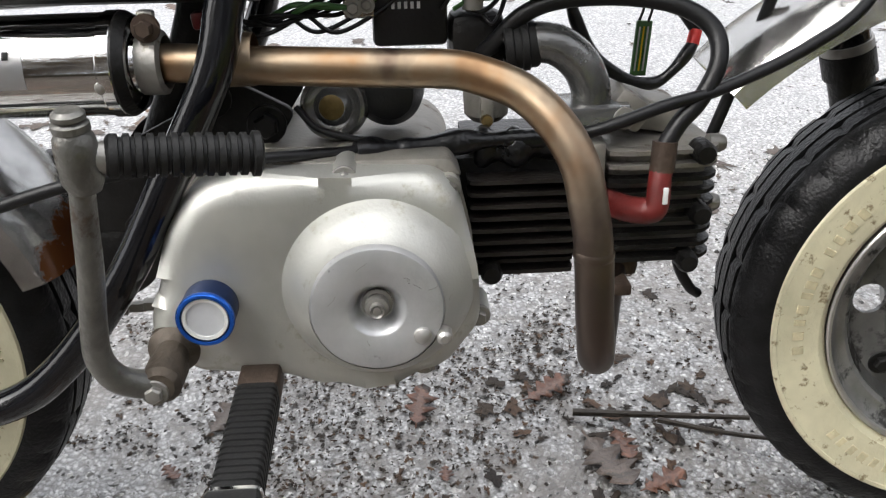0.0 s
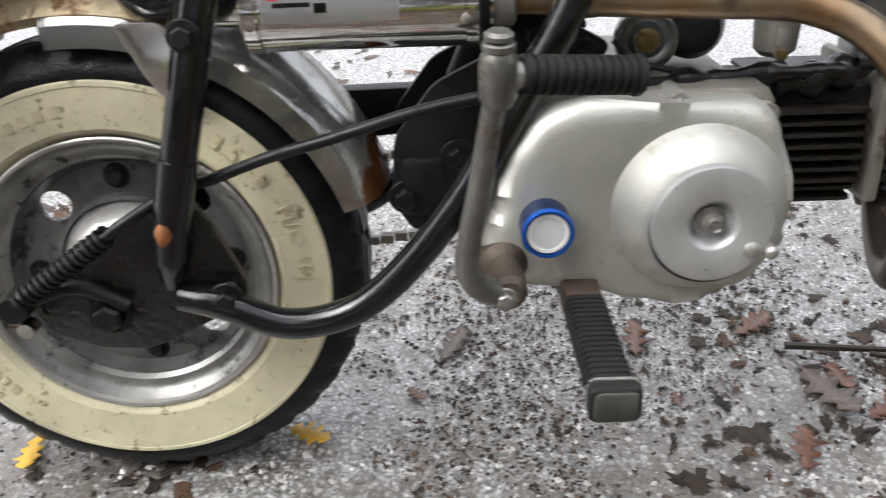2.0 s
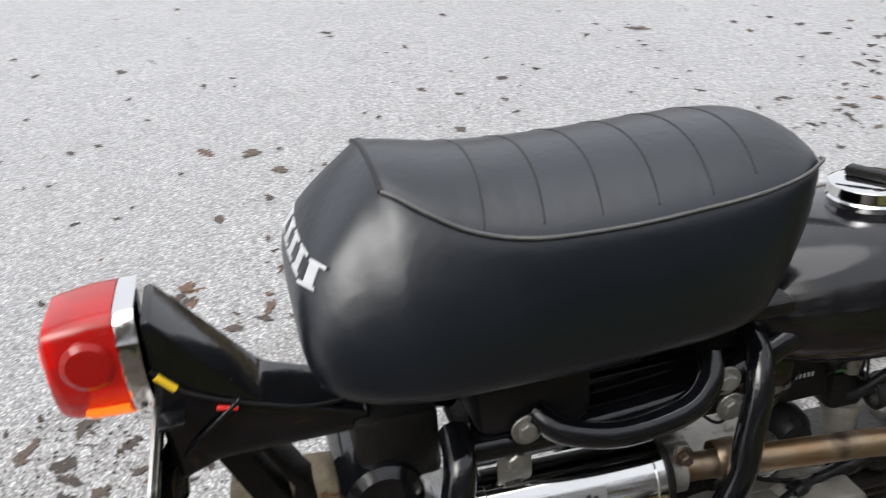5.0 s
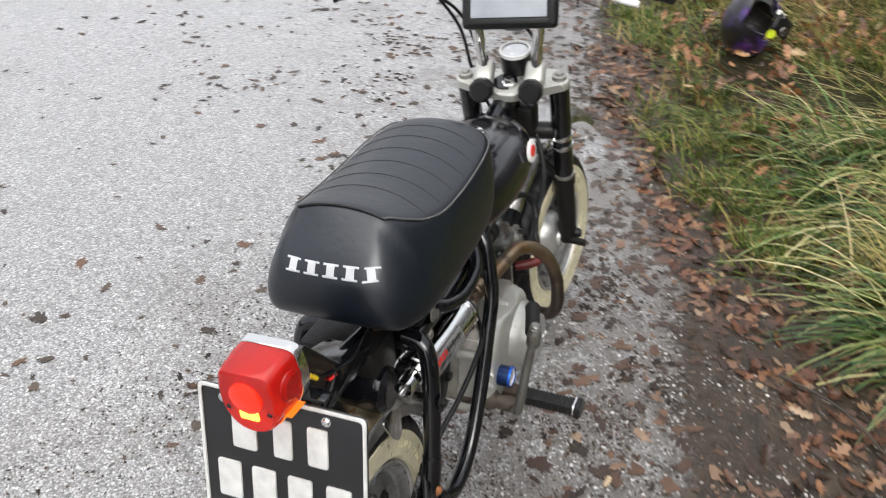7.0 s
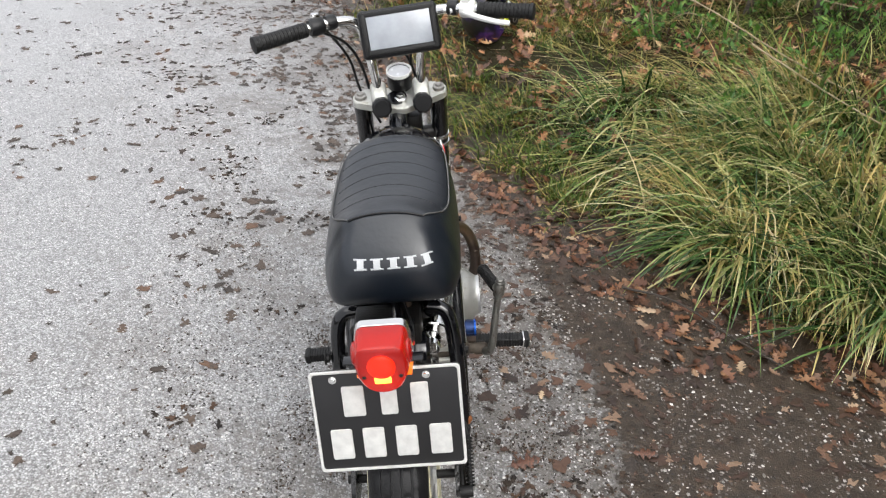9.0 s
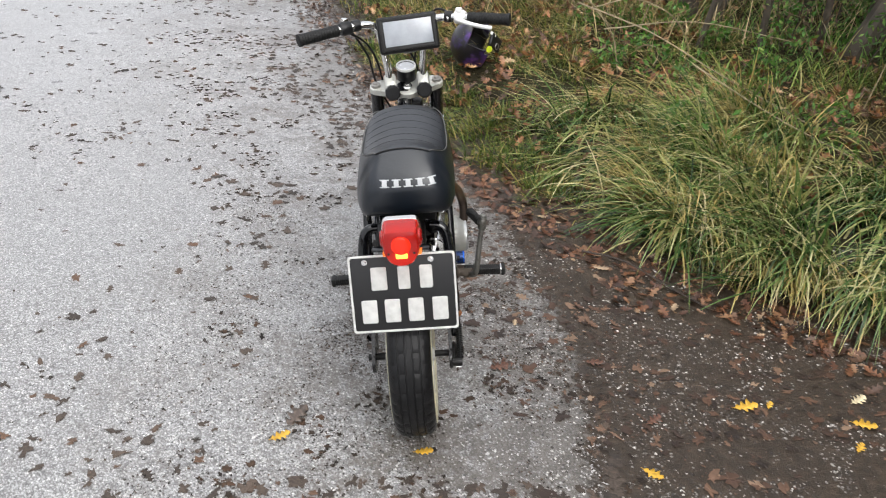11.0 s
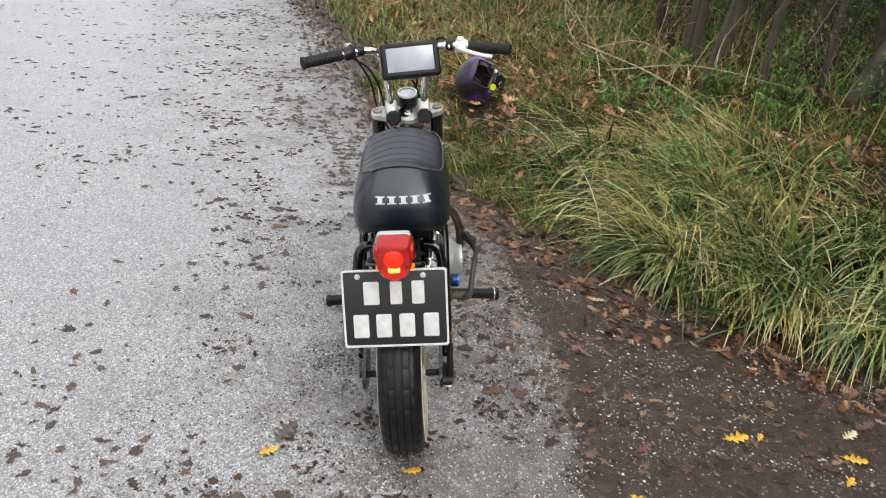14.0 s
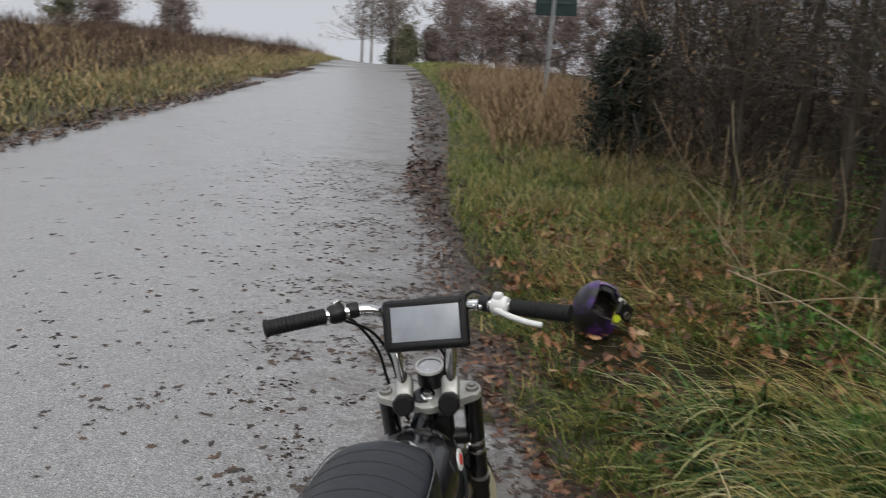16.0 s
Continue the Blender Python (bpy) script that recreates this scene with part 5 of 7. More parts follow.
bolt("flange_bolt", (0.058, 0.588, 0.356), bike, 0.005, 0.006, STEEL)
turned("tank_tap", [(0, 0.01), (0.007, 0.01), (0.007, -0.03), (0, -0.03)], pose(0.03, 0.49, 0.455, 0, -90, 0), STEEL, bike, "", 12)
bar("clutch_rod", [(0.105, 0.330, 0.352), (0.100, 0.349, 0.350), (0.086, 0.380, 0.347), (0.070, 0.414, 0.344)], 0.0036, BLACK_PLASTIC, bike, "straight black rod", 8)
bar("wire_loom", [(0.072, 0.410, 0.344), (0.064, 0.432, 0.343), (0.060, 0.450, 0.342), (0.055, 0.481, 0.343), (0.050, 0.512, 0.342), (0.045, 0.546, 0.341), (0.035, 0.565, 0.345)], lambda t: 0.0068 + 0.0022 * math.sin(23 * t) * math.sin(7 * t + 1), mat("crumpled_black_tape", (0.007, 0.007, 0.008), 0.30, 0, 0.3, 40, 1.0, 110, None, 0.0, 0.5), bike, "crumpled black taped wiring loom", 12, 14)
bar("tape_wrap", [(0.040, 0.490, 0.335), (0.044, 0.520, 0.335), (0.036, 0.552, 0.340)], lambda t: 0.012 + 0.003 * math.sin(17 * t), bpy.data.materials["crumpled_black_tape"], bike, "wrinkled black tape over the loom", 12, 8)
bar("thin_wire", [(0.048, 0.372, 0.368), (0.056, 0.385, 0.356), (0.060, 0.405, 0.350), (0.062, 0.425, 0.347)], 0.0022, BLACK_PLASTIC, bike, "", 6)
bar("throttle_cable", [(0.070, 0.540, 0.352), (0.090, 0.559, 0.357), (0.090, 0.605, 0.372), (0.085, 0.643, 0.381), (0.080, 0.696, 0.404), (0.070, 0.735, 0.430), (0.045, 0.770, 0.480)], 0.0040, BLACK_PLASTIC, bike, "", 8)
bar("front_cable", [(0.0, 0.664, 0.310), (0.0, 0.670, 0.324), (0.0, 0.685, 0.369), (0.0, 0.695, 0.396), (0.0, 0.705, 0.43)], 0.0046, BLACK_PLASTIC, bike, "", 8)
bar("overflow_hose", [(0.03, 0.640, 0.262), (0.03, 0.644, 0.235), (0.028, 0.655, 0.215), (0.02, 0.665, 0.205)], 0.004, BLACK_PLASTIC, bike, "", 8)
bar("wiring_loop", [(0.02, 0.552, 0.445), (0.02, 0.556, 0.428), (0.02, 0.564, 0.408), (0.02, 0.581, 0.384), (0.02, 0.604, 0.372), (0.02, 0.622, 0.372), (0.02, 0.639, 0.390), (0.015, 0.645, 0.405), (0.01, 0.635, 0.418), (0.0, 0.615, 0.428)], lambda t: 0.0042 + 0.0006 * math.sin(40 * t), bpy.data.materials["crumpled_black_tape"], bike, "black taped wiring loop", 10)
bar("red_sleeve", [(0.0185, 0.643, 0.396), (0.0155, 0.6455, 0.405)], 0.0046, RED, bike, "short red sleeve", 8, 2)
tag = block("green_tag", (0.003, 0.0125, 0.040), pose(-0.02, 0.6185, 0.387, -4, 0, 12), mat("green_label", (0.055, 0.15, 0.045), 0.35, 0, 0.3, 60, 0.1, 300), bike, 0.001, "narrow green tag hanging on wires")
for k in range(3):
    block("tag_stripe", (0.0006, 0.0014, 0.032), pose(-0.0178, 0.6150 + 0.003 * k, 0.387, -4, 0, 12), (LETTER, YELLOW, LETTER)[k], tag, 0.0002)
for dy in (-0.003, 0.004):
    bar("thin_wire", [(-0.02, 0.6185 + dy, 0.406), (-0.018, 0.621 + dy, 0.418), (-0.012, 0.617 + dy * 2, 0.432)], 0.0010, BLACK_PLASTIC, bike, "", 5)
block("red_connector", (0.012, 0.030, 0.011), pose(0.035, 0.325, 0.425, 8, 0, 0), mat("dark_red_plastic", (0.14, 0.012, 0.012), 0.4, 0, 0.2, 60, 0.1, 300), bike, 0.002, "dark red plastic wire connector")
for k in range(9):
    y0 = 0.335 + 0.012 * (k % 5)
    bar("thin_wire", [(0.034, y0, 0.424), (0.044 - 0.004 * (k % 3), y0 + 0.018, 0.414 + 0.006 * (k % 4)), (0.030, y0 + 0.044, 0.424 + 0.004 * (k % 2)), (0.022, y0 + 0.062, 0.436)], 0.0015 + 0.0004 * (k % 2), (BLACK_PLASTIC, BLACK_PLASTIC, GRIP, bpy.data.materials["green_label"])[k % 4], bike, "", 6)
for k in range(4):
    bar("thin_wire", [(0.026, 0.470 + 0.008 * k, 0.425), (0.034, 0.482 + 0.007 * k, 0.440 - 0.008 * k), (0.025, 0.500 + 0.004 * k, 0.432), (0.02, 0.512, 0.446)], 0.0016, bpy.data.materials["green_label"] if k == 1 else BLACK_PLASTIC, bike, "", 6)
# footpegs
PEG_END = mat("worn_grey_rubber", (0.040, 0.043, 0.035), 0.6, 0, 0.35, 60, 0.4, 240)


def footpeg(s, y, z, x1, dz):
    m0 = Vector((s * 0.115, y, z))
    d = Vector((s * (x1 - 0.115), 0, dz))
    ang = math.degrees(math.atan2(dz, x1 - 0.115))
    M = Matrix.Translation(m0) @ (pose(0, 0, 0, 0, -ang, 0) if s > 0 else pose(0, 0, 0, 0, 180 + ang, 0))
    bm = bmesh.new()
    box(bm, (0.030, 0.026, 0.020), M @ pose(0.008, 0, 0), 0.003)
    peg = part("footpeg", bm, COPPER if s > 0 else BLACK_DULL, bike, "folding footpeg with ribbed black rubber")
    bm = bmesh.new()
    L = (x1 - 0.115)
    sec = rounded([(-0.0135, -0.0105), (0.0135, -0.0105), (0.0135, 0.0105), (-0.0135, 0.0105)], 0.005, 3)
    rings = []
    prof = [(0.022, 0.5), (0.0225, 0.96)]
    k = 0.025
    while k < L - 0.012:
        prof += [(k, 1.0), (k + 0.0030, 1.0), (k + 0.0034, 0.90), (k + 0.0050, 0.90)]
        k += 0.0056
    prof += [(L - 0.010, 1.12), (L - 0.004, 1.18), (L - 0.001, 1.12), (L, 1.0)]
    for h, sc in prof:
        rings.append([bm.verts.new(M @ Vector((h, a * sc, b * sc))) for a, b in sec])
    for a, b in zip(rings, rings[1:]):
        for i in range(len(a)):
            bm.faces.new((a[i], a[(i + 1) % len(a)], b[(i + 1) % len(a)], b[i]))
    bm.faces.new(rings[-1])
    bm.faces.new(rings[0][::-1])
    part("peg_rubber", bm, GRIP, peg, "ribbed black rubber", True, 25)
    bm = bmesh.new()
    rr = [[bm.verts.new(M @ Vector((h, a * k, b * k))) for a, b in sec] for h, k in ((L - 0.001, 0.98), (L + 0.0012, 0.94), (L + 0.0018, 0.86))]
    for a, b in zip(rr, rr[1:]):
        for i in range(len(a)):
            bm.faces.new((a[i], a[(i + 1) % len(a)], b[(i + 1) % len(a)], b[i]))
    bm.faces.new(rr[-1])
    part("peg_end", bm, PEG_END, peg, "worn grey-green end face")
    if s > 0:
        bm = bmesh.new()
        rr = [[bm.verts.new(M @ Vector((h, a * k, b * k))) for a, b in sec] for h, k in ((L - 0.0125, 1.10), (L - 0.0122, 1.17), (L - 0.0098, 1.17), (L - 0.0095, 1.10))]
        for a, b in zip(rr, rr[1:]):
            for i in range(len(a)):
                bm.faces.new((a[i], a[(i + 1) % len(a)], b[(i + 1) % len(a)], b[i]))
        part("peg_band", bm, CHROME, peg, "thin bright band")
    return peg


footpeg(1, 0.343, 0.207, 0.247, -0.006)
footpeg(-1, 0.343, 0.200, 0.222, -0.004)
bar("footpeg_bar", [(0.12, 0.343, 0.205), (0.06, 0.343, 0.185), (-0.06, 0.343, 0.185), (-0.12, 0.343, 0.205)], 0.009, BLACK_DULL, bike)
# drive chain on the far side
bm = bmesh.new()
for zz, dz in ((0.232, 0.10), (0.148, 0.13)):
    for k in range(26):
        y = 0.01 + k * 0.0127
        box(bm, (0.009 if k % 2 else 0.006, 0.0118, 0.0075), pose(-0.058, y, zz + dz * y))
for k in range(16):
    a = math.pi * (k + 0.5) / 16
    box(bm, (0.009 if k % 2 else 0.006, 0.0118, 0.0075), pose(-0.058, 0.01 - 0.042 * math.sin(a), 0.19 + 0.042 * math.cos(a), math.degrees(a), 0, 0))
part("drive_chain", bm, STEEL, bike, "oily steel drive chain", False)
turned("sprocket", [(0, 0.002), (0.042, 0.002), (0.042, -0.002), (0, -0.002)], pose(-0.058, 0.0, 0.19), BLACK_DULL, bike, "", 48)

# -- front end, turned a little to its left --
def fork_leg(s):
    x = s * 0.086
    a, b = Vector((x, 0.752, 0.585)), Vector((x, 0.880, 0.190))
    at = lambda t: a.lerp(b, t)
    leg = bar("fork_leg", [at(0.0), at(0.55)], 0.0195, BLACK_PAINT, bike, "black fork leg with chrome rings", 22, 4, STEER)
    bar("slider", [at(0.55), at(0.60), at(0.62), at(1.02)], lambda t: 0.022 if t < 0.5 else 0.019, BLACK_DULL, leg, "dark lower slider", 20, 4, STEER)
    for t in (0.28, 0.34, 0.53):
        bar("fork_ring", [at(t), at(t + 0.018)], 0.0215, CHROME if t < 0.5 else STEEL, leg, "", 22, 2, STEER)
    d = STEER @ Matrix.Translation(at(0.98)) @ (pose(0, 0, 0) if s > 0 else pose(0, 0, 0, 0, 180, 0))
    turned("axle_lug", [(0, 0.030), (0.007, 0.030), (0.012, 0.022), (0.014, 0.0), (0, 0.0)], d, BLACK_DULL, leg, "", 18)


both(fork_leg)
yoke_out = rounded([(0.700, -0.030), (0.690, 0.0), (0.700, 0.030), (0.722, 0.078), (0.735, 0.106), (0.765, 0.106), (0.782, 0.075), (0.775, 0.03), (0.775, -0.03), (0.782, -0.075), (0.765, -0.106), (0.735, -0.106), (0.722, -0.078)], 0.014, 4)
YOKE = STEER @ Matrix.Translation((0, 0.745, 0.592)) @ pose(0, 0, 0, 14, 0, 0) @ Matrix.Translation((0, -0.745, 0)) @ Matrix(((0, 0, 1, 0), (0, 1, 0, 0), (1, 0, 0, 0), (0, 0, 0, 1)))
yoke = plate("top_yoke", yoke_out, -0.008, 0.008, ALLOY, bike, (), 0.004, "cast alloy top yoke", YOKE, 3)
UPY = STEER @ Matrix.Translation((0, 0.745, 0.592)) @ pose(0, 0, 0, 14, 0, 0)
for s in (1, -1):
    turned("fork_cap", [(0, 0.007), (0.006, 0.007), (0.008, 0.003), (0.013, 0.002), (0.014, -0.006), (0, -0.006)], UPY @ pose(s * 0.088, 0.005, 0.013, 0, -90, 0), STEEL, yoke, "", 20)
    clampm = UPY @ pose(s * 0.047, -0.012, 0.024, 30, 0, 0)
    part("bar_clamp", box(bmesh.new(), (0.036, 0.05, 0.032), clampm, 0.010, 3), ALLOY, yoke)
    turned("clamp_knob", [(0, 0.016), (0.017, 0.016), (0.022, 0.011), (0.022, -0.006), (0.014, -0.012), (0, -0.012)], UPY @ pose(s * 0.045, -0.050, 0.016, 0, 0, -90) @ pose(0, 0, 0, 0, -25, 0), BLACK_PLASTIC, yoke, "round fluted black knob", 32, lambda i, k: -0.0016 if i in (2, 3) and k % 4 == 0 else 0.0)
turned("stem_nut", [(0, 0.012), (0.008, 0.012), (0.0095, 0.010), (0.0095, 0.004), (0.014, 0.003), (0.0145, -0.004), (0, -0.004)], UPY @ pose(0.0, -0.022, 0.012, 0, -90, 0), CHROME, yoke, "", 6)
bar("lower_yoke", [(-0.090, 0.790, 0.478), (0, 0.775, 0.483), (0.090, 0.790, 0.478)], 0.017, BLACK_DULL, bike, "", 16, 6, STEER)
speedo = turned("speedometer", [(0, -0.024), (0.020, -0.024), (0.027, -0.014), (0.0275, 0.020), (0.0285, 0.021), (0.0285, 0.027), (0.025, 0.0275), (0.0242, 0.024)], STEER @ pose(0.004, 0.768, 0.622, 0, -90, 0) @ pose(0, 0, 0, 0, 0, -14), BLACK_PLASTIC, bike, "black cup speedometer with pale face", 44)
turned("speedometer_face", [(0.0243, 0.0242), (0, 0.0242)], STEER @ pose(0.004, 0.768, 0.622, 0, -90, 0) @ pose(0, 0, 0, 0, 0, -14), DIAL, speedo, "pale round dial", 36)
turned("speedometer_bezel", [(0.0242, 0.026), (0.0262, 0.0295), (0.0288, 0.0285), (0.0288, 0.022)], STEER @ pose(0.004, 0.768, 0.622, 0, -90, 0) @ pose(0, 0, 0, 0, 0, -14), WHITE, speedo, "pale bezel", 40)


def handlebar(s):
    pts = [(s * 0.047, 0.735, 0.610), (s * 0.051, 0.727, 0.66), (s * 0.057, 0.722, 0.71), (s * 0.066, 0.716, 0.764), (s * 0.088, 0.708, 0.788), (s * 0.130, 0.694, 0.793), (s * 0.175, 0.677, 0.792), (s * 0.285, 0.628, 0.788)]
    hb = bar("handlebar", pts, 0.0105, CHROME, bike, "folding chrome handlebar half", 16, 8, STEER)
    a, b = Vector(pts[-2]) + Vector((0, 0, 0)), Vector(pts[-1]) * 1.0
    d = (b - a).normalized()
    prof = [(0, 0), (0.013, 0)]
    k = 0.002
    while k < 0.108:
        prof += [(0.0155, k), (0.0155, k + 0.005), (0.0145, k + 0.0055), (0.0145, k + 0.0072)]
        k += 0.0078
    prof += [(0.0172, 0.110), (0.0172, 0.117), (0.010, 0.119), (0, 0.119)]
    M = STEER @ Matrix.Translation(a + d * 0.002) @ d.to_track_quat("X", "Z").to_matrix().to_4x4()
    turned("grip", prof, M, GRIP, hb, "ribbed black rubber grip", 26)
    M2 = STEER @ Matrix.Translation(a - d * 0.022) @ d.to_track_quat("X", "Z").to_matrix().to_4x4()
    turned("switch_housing", [(0, -0.012), (0.017, -0.012), (0.019, -0.008), (0.019, 0.010), (0.016, 0.018), (0, 0.018)], M2, WHITE if s > 0 else BLACK_PLASTIC, hb, "white throttle housing" if s > 0 else "black switch housing", 26)
    turned("clamp_band", [(0, -0.010), (0.015, -0.010), (0.016, 0.0), (0.015, 0.010), (0, 0.010)], STEER @ Matrix.Translation(a - d * 0.052) @ d.to_track_quat("X", "Z").to_matrix().to_4x4(), BLACK_PLASTIC, hb, "", 22)
    part("housing_cap", box(bmesh.new(), (0.018, 0.018, 0.014), M2 @ pose(0.0, -0.004, 0.020), 0.005), WHITE if s > 0 else CHROME, hb)
    if s > 0:
        bar("brake_lever", [a - d * 0.03 + Vector((0, -0.016, -0.004)), a + Vector((0.0, -0.034, -0.008)), a + d * 0.035 + Vector((0, -0.036, -0.014)), a + d * 0.062 + Vector((0, -0.032, -0.017))], lambda t: 0.0062 - 0.001 * t, WHITE, hb, "bright alloy brake lever", 12, 6, STEER)
    for k in range(2):
        bolt("band_screw", tuple(a - d * (0.045 + 0.014 * k) + Vector((0, -0.014, 0.004))), hb, 0.004, 0.004, CHROME)


both(handlebar)
PH = STEER @ pose(0.012, 0.694, 0.760, 0, 0, 0) @ pose(0, 0, 0, -22, -2, 0)
pouch = part("phone_pouch", box(bmesh.new(), (0.166, 0.024, 0.100), PH, 0.009, 3), BLACK_PLASTIC, bike, "black zipped phone pouch with clear window")
part("pouch_window", box(bmesh.new(), (0.132, 0.003, 0.068), PH @ pose(0, -0.0125, 0.002), 0.001), mat("clear_film", (0.30, 0.32, 0.35), 0.14, 0, 0.12, 25, 0.15, 25), pouch, "glossy clear plastic window")
bm = bmesh.new()
for sx, sz, lx, lz in ((0, 0.040, 0.150, 0.010), (0, -0.038, 0.150, 0.010), (0.072, 0, 0.010, 0.088), (-0.072, 0, 0.010, 0.088)):
    box(bm, (lx, 0.005, lz), PH @ pose(sx, -0.0128, sz), 0.002)
part("pouch_welt", bm, GRIP, pouch, "raised black welt")
part("pouch_mount", box(bmesh.new(), (0.04, 0.04, 0.04), PH @ pose(0, 0.03, -0.03), 0.008), BLACK_PLASTIC, pouch)
for pts in ([(-0.15, 0.690, 0.79), (-0.13, 0.74, 0.75), (-0.10, 0.775, 0.68), (-0.085, 0.785, 0.60), (-0.05, 0.78, 0.52)], [(-0.16, 0.686, 0.785), (-0.105, 0.75, 0.73), (-0.075, 0.775, 0.66), (-0.06, 0.78, 0.56)],
            [(0.15, 0.690, 0.79), (0.10, 0.76, 0.80), (0.05, 0.79, 0.72), (0.03, 0.80, 0.62), (0.02, 0.79, 0.52)], [(-0.02, 0.72, 0.72), (0.0, 0.77, 0.70), (0.03, 0.80, 0.66), (0.05, 0.80, 0.58)]):
    bar("control_cable", pts, 0.0032, BLACK_PLASTIC, bike, "", 8, 8, STEER)
block("headstock_block", (0.06, 0.05, 0.06), pose(0.02, 0.755, 0.52), BLACK_DULL, bike, 0.012)

# ---- planting ----
def strips(name, material, roots, dirs, lens, widths, droop, label, category, segs=5, tilt=None):
    """Tapered bent blades: roots (n,3), headings in radians, lengths, widths, droop."""
    n = len(roots)
    t = np.linspace(0, 1, segs + 1)
    ang0 = np.full(n, 1.35) if tilt is None else tilt
    pos = roots.copy()
    allv = np.zeros((n, segs + 1, 2, 3), np.float32)
    hx, hy = np.cos(dirs), np.sin(dirs)
    for k in range(segs + 1):
        w = widths * (1 - t[k] ** 1.8) * 0.5 + 0.0003
        allv[:, k, 0] = pos + np.stack([-hy * w, hx * w, np.zeros(n)], 1)
        allv[:, k, 1] = pos + np.stack([hy * w, -hx * w, np.zeros(n)], 1)
        a = ang0 - droop * (t[k] ** 1.3)
        st = lens / segs
        pos = pos + np.stack([hx * np.cos(a) * st, hy * np.cos(a) * st, np.sin(a) * st], 1)
    base = (np.arange(n) * (segs + 1) * 2)[:, None]
    f = []
    for k in range(segs):
        f.append(np.stack([base[:, 0] + 2 * k, base[:, 0] + 2 * k + 1, base[:, 0] + 2 * k + 3, base[:, 0] + 2 * k + 2], 1))
    f = np.stack(f, 1).reshape(-1, 4)
    me = bpy.data.meshes.new(name)
    me.vertices.add(n * (segs + 1) * 2)
    me.vertices.foreach_set("co", allv.ravel())
    me.loops.add(len(f) * 4)
    me.loops.foreach_set("vertex_index", f.ravel().astype(np.int32))
    me.polygons.add(len(f))
    me.polygons.foreach_set("loop_start", np.arange(len(f), dtype=np.int32) * 4)
    me.update(calc_edges=True)
    me.materials.append(material)
    return tagged(new(name, me), label, category, kind="stuff")


rng = np.random.default_rng(4)
GRASS = island_mat("green_grass_blades", [(0.0, (0.020, 0.050, 0.015)), (0.28, (0.072, 0.155, 0.042)), (0.52, (0.20, 0.31, 0.090)), (0.78, (0.44, 0.47, 0.16)), (1.0, (0.82, 0.73, 0.40))], 0.24, 0.3, 60.0, 0.75, 0.3)
YELLOW_GRASS = island_mat("yellowing_grass_blades", [(0.0, (0.10, 0.10, 0.028)), (0.3, (0.31, 0.29, 0.08)), (0.6, (0.60, 0.49, 0.17)), (0.85, (0.70, 0.51, 0.20)), (1.0, (0.86, 0.76, 0.50))], 0.3, 0.3, 60.0, 0.6, 0.3)
SHORT = island_mat("short_grass", [(0.0, (0.034, 0.072, 0.014)), (0.4, (0.12, 0.195, 0.036)), (0.72, (0.27, 0.285, 0.066)), (1.0, (0.54, 0.41, 0.17))], 0.42, 0.25, 60.0, 0.4, 0.3)
OLIVE = island_mat("faded_short_grass", [(0.0, (0.08, 0.075, 0.022)), (0.45, (0.23, 0.185, 0.062)), (0.8, (0.45, 0.33, 0.135)), (1.0, (0.64, 0.50, 0.27))], 0.45, 0.25, 60.0, 0.4, 0.25)
STRAW = island_mat("dead_stalks", [(0.0, (0.20, 0.125, 0.055)), (0.5, (0.38, 0.26, 0.12)), (1.0, (0.58, 0.45, 0.25))], 0.6)
DOCK = island_mat("brown_weed_stalks", [(0.0, (0.040, 0.022, 0.015)), (0.6, (0.085, 0.050, 0.033)), (0.9, (0.15, 0.095, 0.058)), (1.0, (0.30, 0.21, 0.12))], 0.75)


def scatter(n, x0, x1, y0, y1, keep, seed):
    r = np.random.default_rng(seed)
    out = []
    while len(out) < n:
        x, y = r.uniform(x0, x1), r.uniform(y0, y1)
        if keep(x, y):
            out.append((x, y, height(x, y) - 0.004))
    return np.array(out, np.float64)


def from_grass(x, y):
    return x - lerp_table(GRASS_EDGE, y)


def inside(x, y):
    """Distance from the grass edge, square to it."""
    k = (lerp_table(GRASS_EDGE, y + 0.1) - lerp_table(GRASS_EDGE, y - 0.1)) / 0.2
    return from_grass(x, y) / math.sqrt(1 + k * k)


def clumps(n, per, x0, x1, y0, y1, keep, seed, spread):
    c = scatter(n, x0, x1, y0, y1, keep, seed)
    r = np.random.default_rng(seed + 50)
    roots = np.repeat(c, per, 0) + np.concatenate([r.normal(0, spread, (n * per, 2)), np.zeros((n * per, 1))], 1)
    return c, roots, r


def patch(x, y, f, k):
    return noise.noise(Vector((x * f, y * f, k)))


def tussocks(name, material, n, per, area, keep, seed, spread, lo, hi, wide, turn, label, sway=0.30, tilt=(0.25, 1.15), droop=(0.9, 2.2)):
    """Tufts of blades, each tuft combed its own way."""
    c, roots, r = clumps(n, per, *area, keep, seed, spread)
    for i in range(len(roots)):
        roots[i, 2] = height(roots[i, 0], roots[i, 1]) - 0.01
    m = len(roots)
    head = np.repeat(r.normal(radians(turn[0]), turn[1], n), per) + r.normal(0, sway, m)
    big = np.repeat(r.uniform(0.65, 1.0, n), per)
    up = np.repeat(r.uniform(*tilt, n), per) + r.normal(0, 0.22, m)
    bend = np.repeat(r.uniform(*droop, n), per) * r.uniform(0.6, 1.25, m)
    return strips(name, material, roots, head, r.uniform(lo, hi, m) * big, r.uniform(*wide, m), bend, label, "grass", 6, up)


